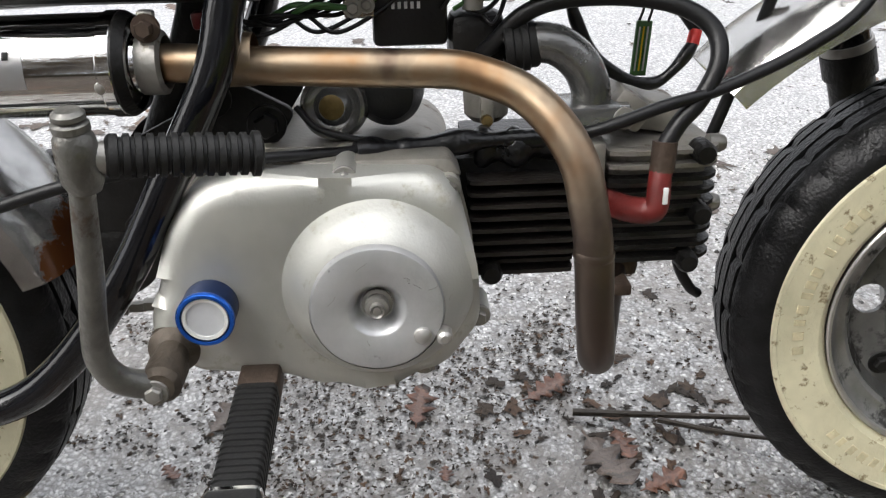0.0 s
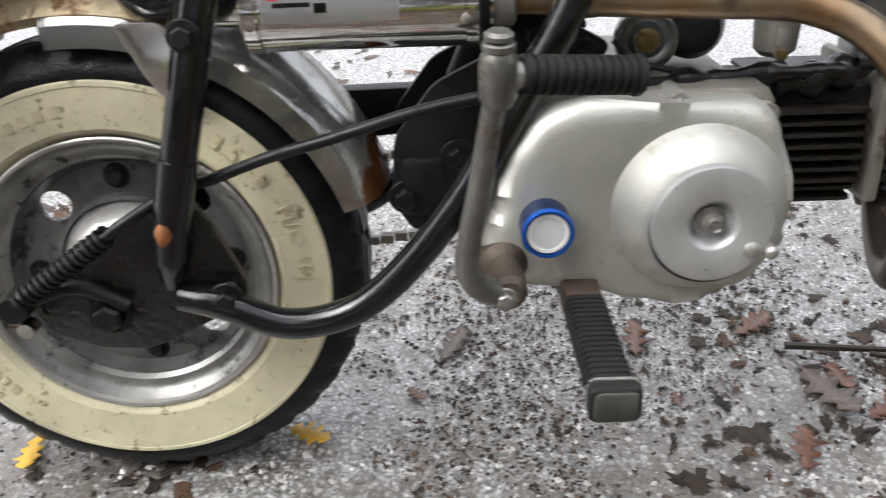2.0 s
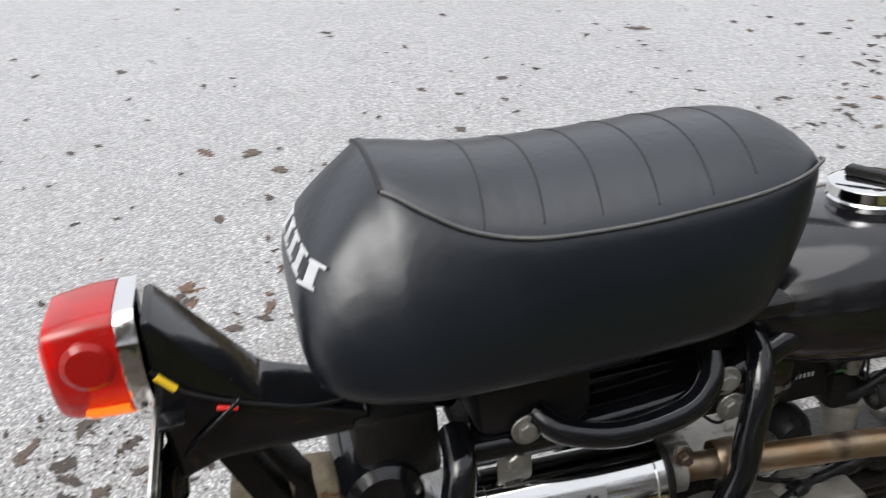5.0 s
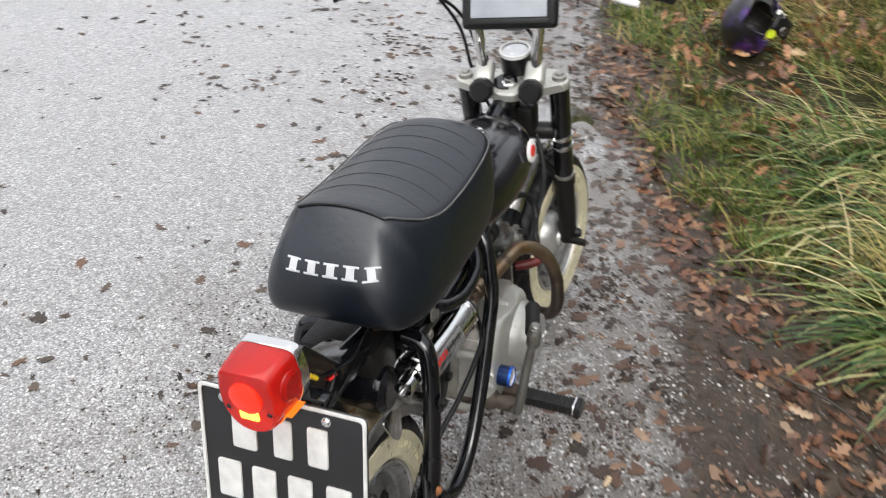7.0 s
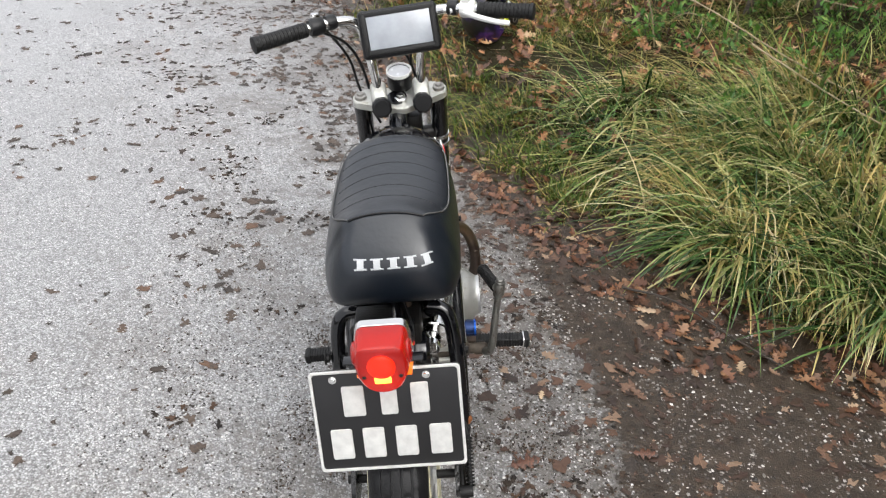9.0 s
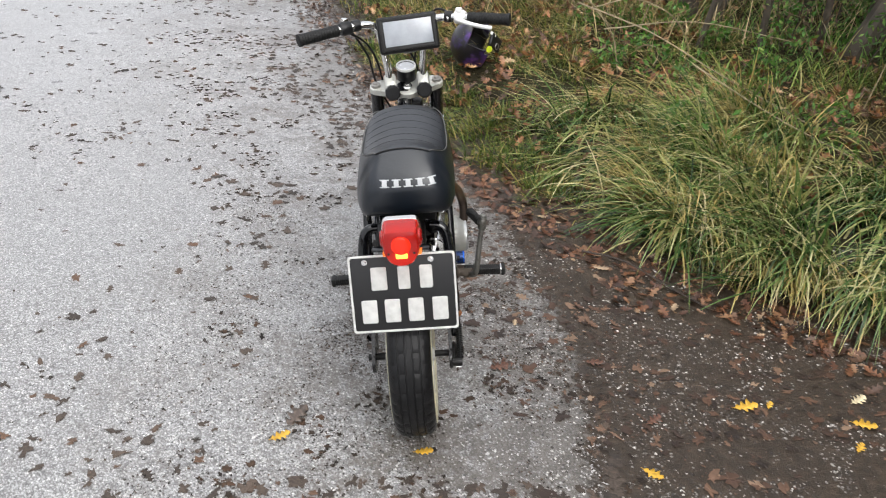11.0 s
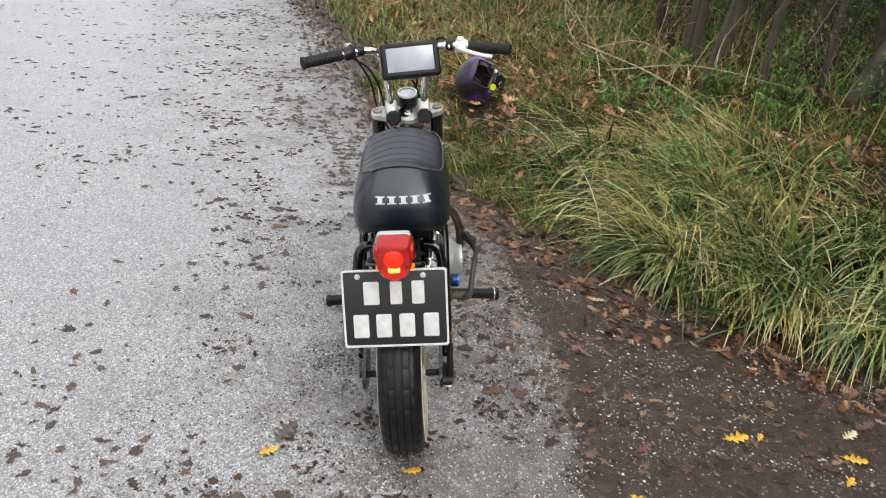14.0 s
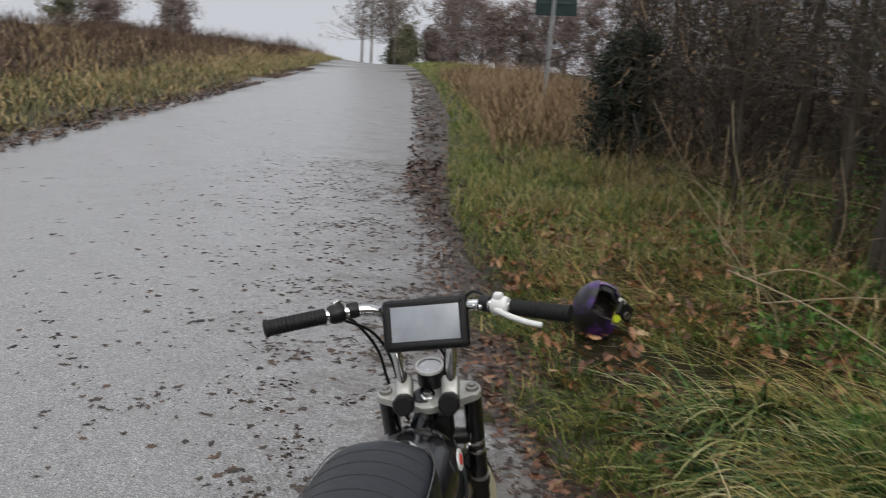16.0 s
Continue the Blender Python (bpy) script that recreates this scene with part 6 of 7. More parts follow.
# long tussocks flopping over the verge towards the lane, with dark hollows between them
def tall_zone(x, y):
    return x > 0.66 and 0.12 < inside(x, y) < 1.12 and y < 2.35 - 0.12 * x and math.hypot(x - 0.3, y - 2.7) > 0.55 and patch(x, y, 2.9, 1) > 0.02


AREA = (0.4, 4.2, -0.8, 3.2)
tussocks("long_grass", GRASS, 150, 46, AREA, tall_zone, 11, 0.055, 0.26, 0.62, (0.0055, 0.0125), (207, 0.6), "long wet green grass flopped over the verge", 0.42, (0.15, 1.0), (0.7, 2.0))
tussocks("yellowing_grass", YELLOW_GRASS, 120, 32, AREA, lambda x, y: x > 0.85 and tall_zone(x, y) and patch(x, y, 1.4, 7) > -0.12, 12, 0.05, 0.26, 0.56, (0.0045, 0.0105), (212, 0.7), "long yellowing grass flopped over the verge", 0.40)
tussocks("edge_grass", GRASS, 46, 46, (1.0, 3.2, -0.6, 1.2), lambda x, y: 0.13 < inside(x, y) < 0.24, 13, 0.045, 0.28, 0.52, (0.004, 0.011), (240, 0.55), "long wet grass hanging over the mud", 0.3, (0.7, 1.2), (1.8, 2.7))
tussocks("edge_straw", YELLOW_GRASS, 36, 40, (1.0, 3.2, -0.6, 1.2), lambda x, y: 0.13 < inside(x, y) < 0.26, 14, 0.045, 0.28, 0.50, (0.003, 0.009), (235, 0.55), "straw-yellow grass hanging over the mud", 0.3, (0.7, 1.2), (1.7, 2.6))
tussocks("grass_tuft", SHORT, 9, 46, (0.40, 0.54, 1.28, 1.46), lambda x, y: True, 19, 0.025, 0.04, 0.10, (0.003, 0.006), (215, 1.5), "small green grass tuft in the leaf litter", 0.9, (0.5, 1.3), (0.4, 1.6))
# middling tufts of green and faded turf round the helmet and on along the verge
def low_zone(x, y):
    return 0.02 < inside(x, y) < 2.4 and math.hypot(x - 0.3, y - 2.86) > 0.2 and (y > 1.2 + 0.5 * x or inside(x, y) < 0.25)


tussocks("turf_tufts", SHORT, 1500, 24, (-2.6, 3.0, 0.4, 8.5), lambda x, y: low_zone(x, y) and patch(x, y, 2.2, 3) > -0.12, 15, 0.05, 0.05, 0.165, (0.003, 0.0075), (215, 0.9), "short wet green turf", 0.7, (0.4, 1.3), (0.6, 2.0))
tussocks("faded_tufts", OLIVE, 300, 18, (-2.6, 3.0, 0.8, 8.5), lambda x, y: low_zone(x, y) and patch(x, y, 1.6, 9) > -0.05 and inside(x, y) > 0.12, 16, 0.06, 0.07, 0.22, (0.003, 0.006), (205, 0.9), "faded olive and tan grass tufts", 0.6, (0.1, 0.9), (0.3, 1.4))
tussocks("flopped_straw", YELLOW_GRASS, 95, 30, (-0.6, 3.0, 1.9, 6.0), lambda x, y: 0.35 < inside(x, y) < 2.2 and math.hypot(x - 0.3, y - 2.6) > 0.4 and patch(x, y, 1.2, 12) > 0.0, 17, 0.07, 0.20, 0.46, (0.0025, 0.006), (205, 0.8), "flattened straw-coloured grass", 0.35, (0.05, 0.5), (0.1, 0.8))
# floor grass coloured brighter than other turf, for light between the stems
roots = scatter(9000, 1.2, 7.0, 2.4, 7.0, lambda x, y: inside(x, y) > 1.3 and patch(x, y, 1.4, 33) > -0.15, 113)
n = len(roots)
strips("brightened_thicket_grass", island_mat("brightened_thicket_grass", [(0.0, (0.05, 0.11, 0.02)), (0.5, (0.16, 0.30, 0.05)), (0.85, (0.34, 0.42, 0.10)), (1.0, (0.58, 0.46, 0.22))], 0.4, 0.25, 60.0, 0.4, 0.35), roots, rng.uniform(0, 6.28, n), rng.uniform(0.06, 0.26, n), rng.uniform(0.004, 0.010, n), rng.uniform(0.4, 1.8, n), "green thicket floor grass, coloured brighter as if lit", "grass", 3, rng.uniform(0.4, 1.4, n))
tussocks("verge_turf", SHORT, 110, 26, (-0.4, 1.2, 1.35, 3.4), lambda x, y: -0.17 < inside(x, y) < 0.15 and patch(x, y, 2.6, 81) > 0.05, 114, 0.05, 0.05, 0.17, (0.003, 0.008), (215, 0.9), "short green turf creeping over the leaves", 0.7, (0.3, 1.2), (0.6, 1.8))
roots = scatter(12000, -4.0, 2.0, 4.0, 13, lambda x, y: -0.06 < from_grass(x, y) < 2.2 and patch(x, y, 1.0, 5) > -0.3, 12)
n = len(roots)
strips("short_turf", SHORT, roots, rng.uniform(0, 6.28, n), rng.uniform(0.05, 0.20, n), rng.uniform(0.004, 0.009, n), rng.uniform(0.6, 2.0, n), "short wet green turf further along the lane", "grass", 3, rng.uniform(0.7, 1.5, n))
roots = scatter(6500, -4.0, 2.0, 3.2, 13, lambda x, y: 0.1 < from_grass(x, y) < 2.6 and patch(x, y, 1.3, 25) > 0.0, 112)
n = len(roots)
strips("faded_turf", OLIVE, roots, rng.uniform(0, 6.28, n), rng.uniform(0.08, 0.28, n), rng.uniform(0.003, 0.008, n), rng.uniform(0.2, 1.5, n), "faded golden turf along the lane", "grass", 3, rng.uniform(0.15, 1.0, n))
roots = scatter(9000, -16, 6.0, 12, 56, lambda x, y: 0.0 < from_grass(x, y) < 3.2, 13)
n = len(roots)
strips("far_turf", SHORT, roots, rng.uniform(0, 6.28, n), rng.uniform(0.10, 0.35, n), rng.uniform(0.012, 0.03, n), rng.uniform(0.4, 1.8, n), "rough grass along the far verge", "grass", 3, rng.uniform(0.8, 1.5, n))
roots = scatter(20000, -20, -4.6, 2, 56, lambda x, y: 0.1 < lerp_table(ROAD_LEFT, y) - x < 2.3, 14)
n = len(roots)
strips("left_verge_grass", island_mat("left_grass", [(0.0, (0.06, 0.075, 0.020)), (0.4, (0.15, 0.145, 0.045)), (0.75, (0.31, 0.23, 0.095)), (1.0, (0.50, 0.37, 0.19))], 0.6), roots, rng.uniform(0, 6.28, n), rng.uniform(0.10, 0.32, n), rng.uniform(0.008, 0.024, n), rng.uniform(0.5, 2.0, n), "rough olive and straw grass beside the lane", "grass", 3, rng.uniform(0.5, 1.4, n))
# dead straw further back
roots = scatter(4200, -6, 5.0, 3.0, 24, lambda x, y: 0.9 + 0.3 * (y < 12) < from_grass(x, y) < 4.0 and patch(x, y, 0.9, 15) > -0.2, 15)
n = len(roots)
strips("straw_stalks", STRAW, roots, rng.uniform(0, 6.28, n), rng.uniform(0.2, 0.7, n), rng.uniform(0.002, 0.006, n), rng.uniform(0.2, 2.0, n), "dead straw-coloured grass stalks", "grass", 4, rng.uniform(0.35, 1.5, n))
roots = scatter(9000, -9, 1.2, 9, 30, lambda x, y: 0.45 < from_grass(x, y) < 3.5, 18)
n = len(roots)
strips("tan_bracken", island_mat("tan_bracken", [(0.0, (0.12, 0.070, 0.038)), (0.6, (0.25, 0.155, 0.080)), (1.0, (0.42, 0.30, 0.17))], 0.7), roots, rng.uniform(0, 6.28, n), rng.uniform(0.25, 0.9, n), rng.uniform(0.006, 0.018, n), rng.uniform(0.2, 1.6, n), "tan dead bracken and grass beyond the evergreen", "grass", 4, rng.uniform(0.5, 1.5, n))
# tall brown weeds on the bank across the lane
c, roots, r = clumps(760, 40, -34, -6.0, 2, 64, lambda x, y: 1.9 < lerp_table(ROAD_LEFT, y) - x < 14 and patch(x, y, 0.55, 4) > 0.0, 16, 0.26)
n = len(roots)
tall = np.repeat(r.uniform(0.5, 1.3, len(c)), 40) * r.uniform(0.1, 1.0, n)
roots[:, 2] += tall * 0.75 * r.uniform(0, 1, n)
strips("brown_weeds", DOCK, roots, r.uniform(0, 6.28, n), r.uniform(0.12, 0.5, n), r.uniform(0.010, 0.034, n), r.uniform(-0.6, 1.2, n), "tall dead brown weeds on the bank", "weeds", 4, r.uniform(0.2, 1.57, n))
roots = scatter(14000, -34, -5.4, 2, 62, lambda x, y: 1.0 < lerp_table(ROAD_LEFT, y) - x < 13 and patch(x, y, 0.55, 4) < 0.12, 17)
n = len(roots)
strips("bank_straw", STRAW, roots, rng.uniform(0, 6.28, n), rng.uniform(0.2, 0.55, n), rng.uniform(0.008, 0.022, n), rng.uniform(0.4, 1.8, n), "pale dead grass on the bank", "grass", 4, rng.uniform(0.6, 1.5, n))

# ---- leaves ----
LEAF_EDGE = [(0.0, 0.012), (0.13, 0.014), (0.19, 0.10), (0.26, 0.17), (0.31, 0.09), (0.35, 0.07), (0.42, 0.21), (0.48, 0.27), (0.53, 0.13), (0.57, 0.10), (0.64, 0.22), (0.70, 0.27), (0.75, 0.13), (0.79, 0.11), (0.86, 0.17), (0.92, 0.13), (1.0, 0.0)]


def leaf_verts(size, curl, seed):
    """A lobed oak-like leaf, curled, lying along x."""
    r = random.Random(seed)
    v = []
    for u, w in LEAF_EDGE:
        z = curl * ((u - 0.5) ** 2 * 1.6)
        wl, wr = w * r.uniform(0.75, 1.2), w * r.uniform(0.75, 1.2)
        v += [(u - 0.5, -wl, z + curl * wl * 1.3), (u - 0.5, 0, z), (u - 0.5, wr, z + curl * wr * 1.3)]
    f = []
    for i in range(len(LEAF_EDGE) - 1):
        a, b = 3 * i, 3 * i + 3
        f += [(a, a + 1, b + 1, b), (a + 1, a + 2, b + 2, b + 1)]
    return [Vector(p) * size for p in v], f


def litter(name, material, pts, smin, smax, curl, label, seed, lift=0.003, tip=14):
    r = random.Random(seed)
    shapes = [leaf_verts(1.0, r.uniform(*curl), seed + k) for k in range(9)]
    vs, fs = [], []
    for x, y, z in pts:
        v, f = r.choice(shapes)
        M = pose(x, y, z + lift + r.uniform(0, 0.004), r.gauss(0, tip), r.gauss(0, tip), r.uniform(0, 360))
        s = r.uniform(smin, smax)
        o = len(vs)
        vs += [M @ (p * s) for p in v]
        fs += [tuple(o + i for i in q) for q in f]
    me = bpy.data.meshes.new(name)
    me.from_pydata(vs, [], fs)
    me.materials.append(material)
    me.shade_smooth()
    return tagged(new(name, me), label, "fallen leaves", kind="stuff")


BROWN_LEAF = island_mat("brown_leaves", [(0.0, (0.022, 0.014, 0.010)), (0.35, (0.052, 0.028, 0.018)), (0.7, (0.105, 0.054, 0.032)), (0.92, (0.18, 0.105, 0.065)), (1.0, (0.30, 0.21, 0.14))], 0.42)
DEBRIS_LEAF = island_mat("rotted_leaf_crumbs", [(0.0, (0.018, 0.013, 0.010)), (0.6, (0.045, 0.032, 0.022)), (1.0, (0.10, 0.056, 0.033))], 0.6, 0.5, 160, 0.25)
WET_LEAF = island_mat("wet_trodden_leaves", [(0.0, (0.045, 0.036, 0.030)), (0.5, (0.085, 0.064, 0.050)), (0.8, (0.12, 0.088, 0.067)), (1.0, (0.16, 0.090, 0.055))], 0.5, 0.5, 160, 0.3)


def band(x, y):
    r, g = lerp_table(ROAD_RIGHT, y), lerp_table(GRASS_EDGE, y)
    return (x - r) / max(0.05, g - r) if g > r else -1


RUSSET = island_mat("russet_oak_leaves", [(0.0, (0.040, 0.020, 0.013)), (0.4, (0.105, 0.044, 0.024)), (0.75, (0.19, 0.082, 0.038)), (0.93, (0.27, 0.15, 0.08)), (1.0, (0.40, 0.29, 0.18))], 0.42)
litter("verge_leaves", BROWN_LEAF, scatter(1500, -2.6, 0.9, 1.25, 7.5, lambda x, y: -0.25 < x - lerp_table(ROAD_RIGHT, y) and from_grass(x, y) < 0.35, 21), 0.02, 0.058, (-0.1, 0.35), "brown and russet oak leaves along the lane edge", 31, 0.004, 18)
litter("leaf_drift", BROWN_LEAF, scatter(1700, -2.2, 0.8, 2.0, 8.5, lambda x, y: -0.12 < x - lerp_table(ROAD_RIGHT, y) and from_grass(x, y) < 0.12, 27), 0.022, 0.055, (-0.05, 0.45), "thick drift of wet brown leaves at the lane edge", 37, 0.006, 24)
litter("far_verge_leaves", BROWN_LEAF, scatter(1700, -11, 0.5, 6, 34, lambda x, y: -0.1 < x - lerp_table(ROAD_RIGHT, y) < 0.55, 22), 0.05, 0.12, (0.0, 0.4), "brown leaf drift along the lane edge", 32, 0.006, 20)
litter("left_verge_leaves", BROWN_LEAF, scatter(4200, -12, -4.2, 2, 30, lambda x, y: -0.25 < lerp_table(ROAD_LEFT, y) - x < 0.40, 23), 0.05, 0.11, (0.0, 0.4), "brown leaf drift at the far side of the lane", 33, 0.03, 25)
litter("turf_leaves", island_mat("russet_leaves", [(0.0, (0.06, 0.030, 0.018)), (0.5, (0.19, 0.076, 0.030)), (0.9, (0.34, 0.155, 0.060)), (1.0, (0.46, 0.32, 0.17))], 0.4), scatter(3300, -0.8, 3.6, 0.2, 5.5, lambda x, y: 0.0 < inside(x, y) < 2.3 and patch(x, y, 1.8, 55) > -0.12, 24), 0.03, 0.08, (0.0, 0.5), "russet leaves caught in the grass", 34, 0.045, 30)


def scraps(name, material, pts, smin, smax, label, seed, lift=0.0012):
    """Torn flat bits of leaf: ragged fans pressed on the ground."""
    r = np.random.default_rng(seed)
    n, k = len(pts), 15
    a = np.linspace(0, 2 * math.pi, k, endpoint=False)[None] + r.normal(0, 0.10, (n, k))
    size = smin + (smax - smin) * r.uniform(0, 1, n) ** 2.2
    rad = size[:, None] * np.clip(r.normal(0.66, 0.24, (n, k)), 0.15, 1.15) * 0.6
    st = r.uniform(0.35, 0.9, n)[:, None]
    t = r.uniform(0, 6.28, n)[:, None]
    u, w = rad * np.cos(a), rad * np.sin(a) * st
    x = u * np.cos(t) - w * np.sin(t) + pts[:, :1]
    y = u * np.sin(t) + w * np.cos(t) + pts[:, 1:2]
    z = np.repeat(pts[:, 2:3] + 0.004 + lift, k, 1) + r.uniform(0, 0.0016, (n, k))
    rim = np.stack([x, y, z], 2)
    mid = np.concatenate([pts[:, :2], pts[:, 2:3] + 0.0055 + lift], 1)[:, None]
    v = np.concatenate([rim, mid], 1).reshape(-1, 3)
    ring = np.arange(k)
    tri = np.stack([ring, (ring + 1) % k, np.full(k, k)], 1)
    f = (tri[None] + (np.arange(n) * (k + 1))[:, None, None]).reshape(-1, 3)
    me = bpy.data.meshes.new(name)
    me.from_pydata(v.tolist(), [], f.tolist())
    me.materials.append(material)
    return tagged(new(name, me), label, "leaf scraps", kind="stuff")


def on_lane(x, y, fall, k):
    d = x - lerp_table(ROAD_RIGHT, y)
    return d < 0.05 and rng.random() < math.exp(d * fall) * (1.0 if patch(x, y, 2.6, k) > 0.02 else 0.22)


def by_bike(x, y):
    return -0.45 < x < 0.42 and -0.22 < y < 1.1


scraps("leaf_crumbs", DEBRIS_LEAF, scatter(5200, -0.7, 0.38, -0.4, 1.2, lambda x, y: patch(x, y, 5.0, 71) > 0.02, 71), 0.0015, 0.009, "dark rotted leaf crumbs among the chippings", 72)
scraps("trodden_scraps", WET_LEAF, scatter(7000, -3.4, 0.6, -1.2, 8.0, lambda x, y: on_lane(x, y, 1.45, 31) and not by_bike(x, y), 25), 0.005, 0.055, "dark wet leaf scraps trodden into the asphalt", 35)
scraps("lane_scraps", WET_LEAF, scatter(420, -5.0, 0.0, 2, 18, lambda x, y: lerp_table(ROAD_LEFT, y) + 0.2 < x < lerp_table(ROAD_RIGHT, y), 26), 0.012, 0.06, "dark wet leaf scraps on the lane", 36)
scraps("mud_scraps", BROWN_LEAF, scatter(2600, 0.0, 2.6, -0.7, 1.6, lambda x, y: -0.25 < x - lerp_table(ROAD_RIGHT, y) and inside(x, y) < 0.15 and patch(x, y, 3.0, 41) > -0.2, 28), 0.008, 0.055, "brown leaf scraps pressed into the mud", 38, 0.002)
MUD_BITS = island_mat("brown_mud_bits", [(0.0, (0.020, 0.015, 0.011)), (0.6, (0.060, 0.044, 0.032)), (1.0, (0.13, 0.075, 0.042))], 0.45, 0.4, 160, 0.25)
scraps("mud_smear", MUD_BITS, scatter(5600, -0.30, 0.30, 0.08, 0.80, lambda x, y: patch(x, y, 4.5, 88) + 0.5 * patch(x, y, 16.0, 89) > (0.0 if y < 0.5 else 0.15), 88), 0.0015, 0.0085, "dark brown mud and rotted leaf bits trodden between chippings", 89)
_, mush, _ = clumps(60, 34, -1.3, 0.5, -0.9, 2.6, lambda x, y: -0.95 < x - lerp_table(ROAD_RIGHT, y) < 0.06, 141, 0.036)
mush[:, 2] = [height(x, y) - 0.004 for x, y in mush[:, :2]]
scraps("leaf_mush", DEBRIS_LEAF, mush, 0.004, 0.032, "dark mushy patches of rotted leaves on the asphalt", 142)
litter("trodden_leaves", WET_LEAF, scatter(120, -2.6, 0.6, -1.2, 7.0, lambda x, y: on_lane(x, y, 1.3, 31) and not by_bike(x, y), 29), 0.035, 0.075, (-0.02, 0.06), "dark wet whole leaves trodden into the asphalt", 39, 0.0015, 2)
litter("mud_leaves", BROWN_LEAF, scatter(300, 0.3, 2.6, -0.6, 1.5, lambda x, y: -0.1 < x - lerp_table(ROAD_RIGHT, y) and inside(x, y) < 0.12 and rng.random() < math.exp(min(0, inside(x, y)) * 6.0), 30), 0.03, 0.07, (-0.05, 0.35), "russet and tan oak leaves at the foot of the grass", 40, 0.004, 12)


litter("foot_leaves", RUSSET, scatter(1250, -0.3, 1.8, 0.25, 2.9, lambda x, y: -0.34 < inside(x, y) < 0.10 and x - lerp_table(ROAD_RIGHT, y) > -0.12 and patch(x, y, 3.0, 61) > -0.22, 63), 0.022, 0.064, (-0.05, 0.4), "russet and brown oak leaves heaped at the foot of the grass", 43, 0.005, 18)


def single_leaf(at, size, turn, material, label, seed, curl=0.12):
    v, f = leaf_verts(size, curl, seed)
    me = bpy.data.meshes.new("fallen_leaf")
    me.from_pydata(v, [], f)
    me.materials.append(material)
    me.shade_smooth()
    ob = new("fallen_leaf", me)
    ob.matrix_world = pose(at[0], at[1], height(*at) + 0.004, 4, -5, turn)
    sol = ob.modifiers.new("thick", "SOLIDIFY")
    sol.thickness = 0.0006
    return tagged(ob, label, "leaf", "leaves on the ground")


YEL = mat("yellow_leaf", (0.55, 0.32, 0.03), 0.45, 0, 0.3, 60, 0.2, 300, ((0.25, 0.12, 0.02), 0.62, 60, 0.6))
RUS = mat("russet_leaf", (0.115, 0.048, 0.027), 0.32, 0, 0.5, 70, 0.6, 240, ((0.035, 0.024, 0.018), 0.55, 60, 0.4))
GRYLEAF = mat("grey_brown_leaf", (0.085, 0.062, 0.048), 0.3, 0, 0.4, 70, 0.6, 240, ((0.05, 0.04, 0.032), 0.55, 60, 0.4))
for k, (x, y, s, t, m, lab) in enumerate([
        (0.0, 0.12, 0.050, 60, YEL, "yellow maple leaf on the gravel"), (0.86, 0.09, 0.075, 10, YEL, "yellow oak leaf on the mud"), (0.93, 0.10, 0.035, 60, YEL, "small yellow leaf on the mud"), (0.55, -0.17, 0.06, -40, YEL, "yellow leaf on the mud"),
        (-0.33, -0.10, 0.055, 30, YEL, "tan leaf on the asphalt"), (0.01, -0.13, 0.05, 5, YEL, "yellow leaf beneath the wheel"), (0.22, 0.21, 0.075, 15, RUS, "wet russet leaf on the asphalt"), (-0.14, 0.58, 0.06, 120, RUS, "russet leaf on the gravel"),
        (-0.04, 0.62, 0.085, 20, GRYLEAF, "grey-brown oak leaf on the gravel"), (-0.01, 0.665, 0.05, 110, RUS, "curled russet leaf on the gravel"), (-0.06, 0.64, 0.05, 5, RUS, "brown leaf on the gravel"), (-0.12, 0.45, 0.06, 170, RUS, "brown leaf on the gravel"),
        (-0.05, 0.22, 0.03, 40, RUS, "small brown leaf on the gravel"), (-0.03, 0.47, 0.025, 0, RUS, "orange-brown leaf scrap on the gravel"), (0.04, 0.57, 0.06, 160, RUS, "brown leaf on the gravel"), (-0.12, 0.26, 0.06, 150, GRYLEAF, "grey leaf on the gravel"),
        (1.19, 0.14, 0.06, 30, mat("bleached_leaf", (0.50, 0.42, 0.27), 0.5, 0, 0.3, 60, 0.2, 300), "pale tan leaf on the mud"), (1.16, 0.04, 0.07, -20, YEL, "faded yellow leaf half sunk in the mud"), (1.11, -0.05, 0.045, 50, YEL, "small yellow leaf on the mud"), (0.485, 0.25, 0.06, -10, RUS, "curled russet leaf on the mud"), (0.60, 0.02, 0.06, 35, RUS, "dark russet leaf on the mud"), (0.28, 0.42, 0.03, 80, mat("tan_leaf", (0.42, 0.32, 0.20), 0.5), "small tan leaf on the asphalt"), (0.60, 0.78, 0.06, -20, mat("pale_leaf", (0.36, 0.26, 0.17), 0.5), "pale brown leaf on the mud"),
        (0.71, 0.95, 0.06, 60, RUS, "russet leaf on the mud"), (-0.30, -0.03, 0.09, 60, GRYLEAF, "wet grey leaf on the asphalt")]):
    single_leaf((x, y), s, t, m, lab, 60 + k)

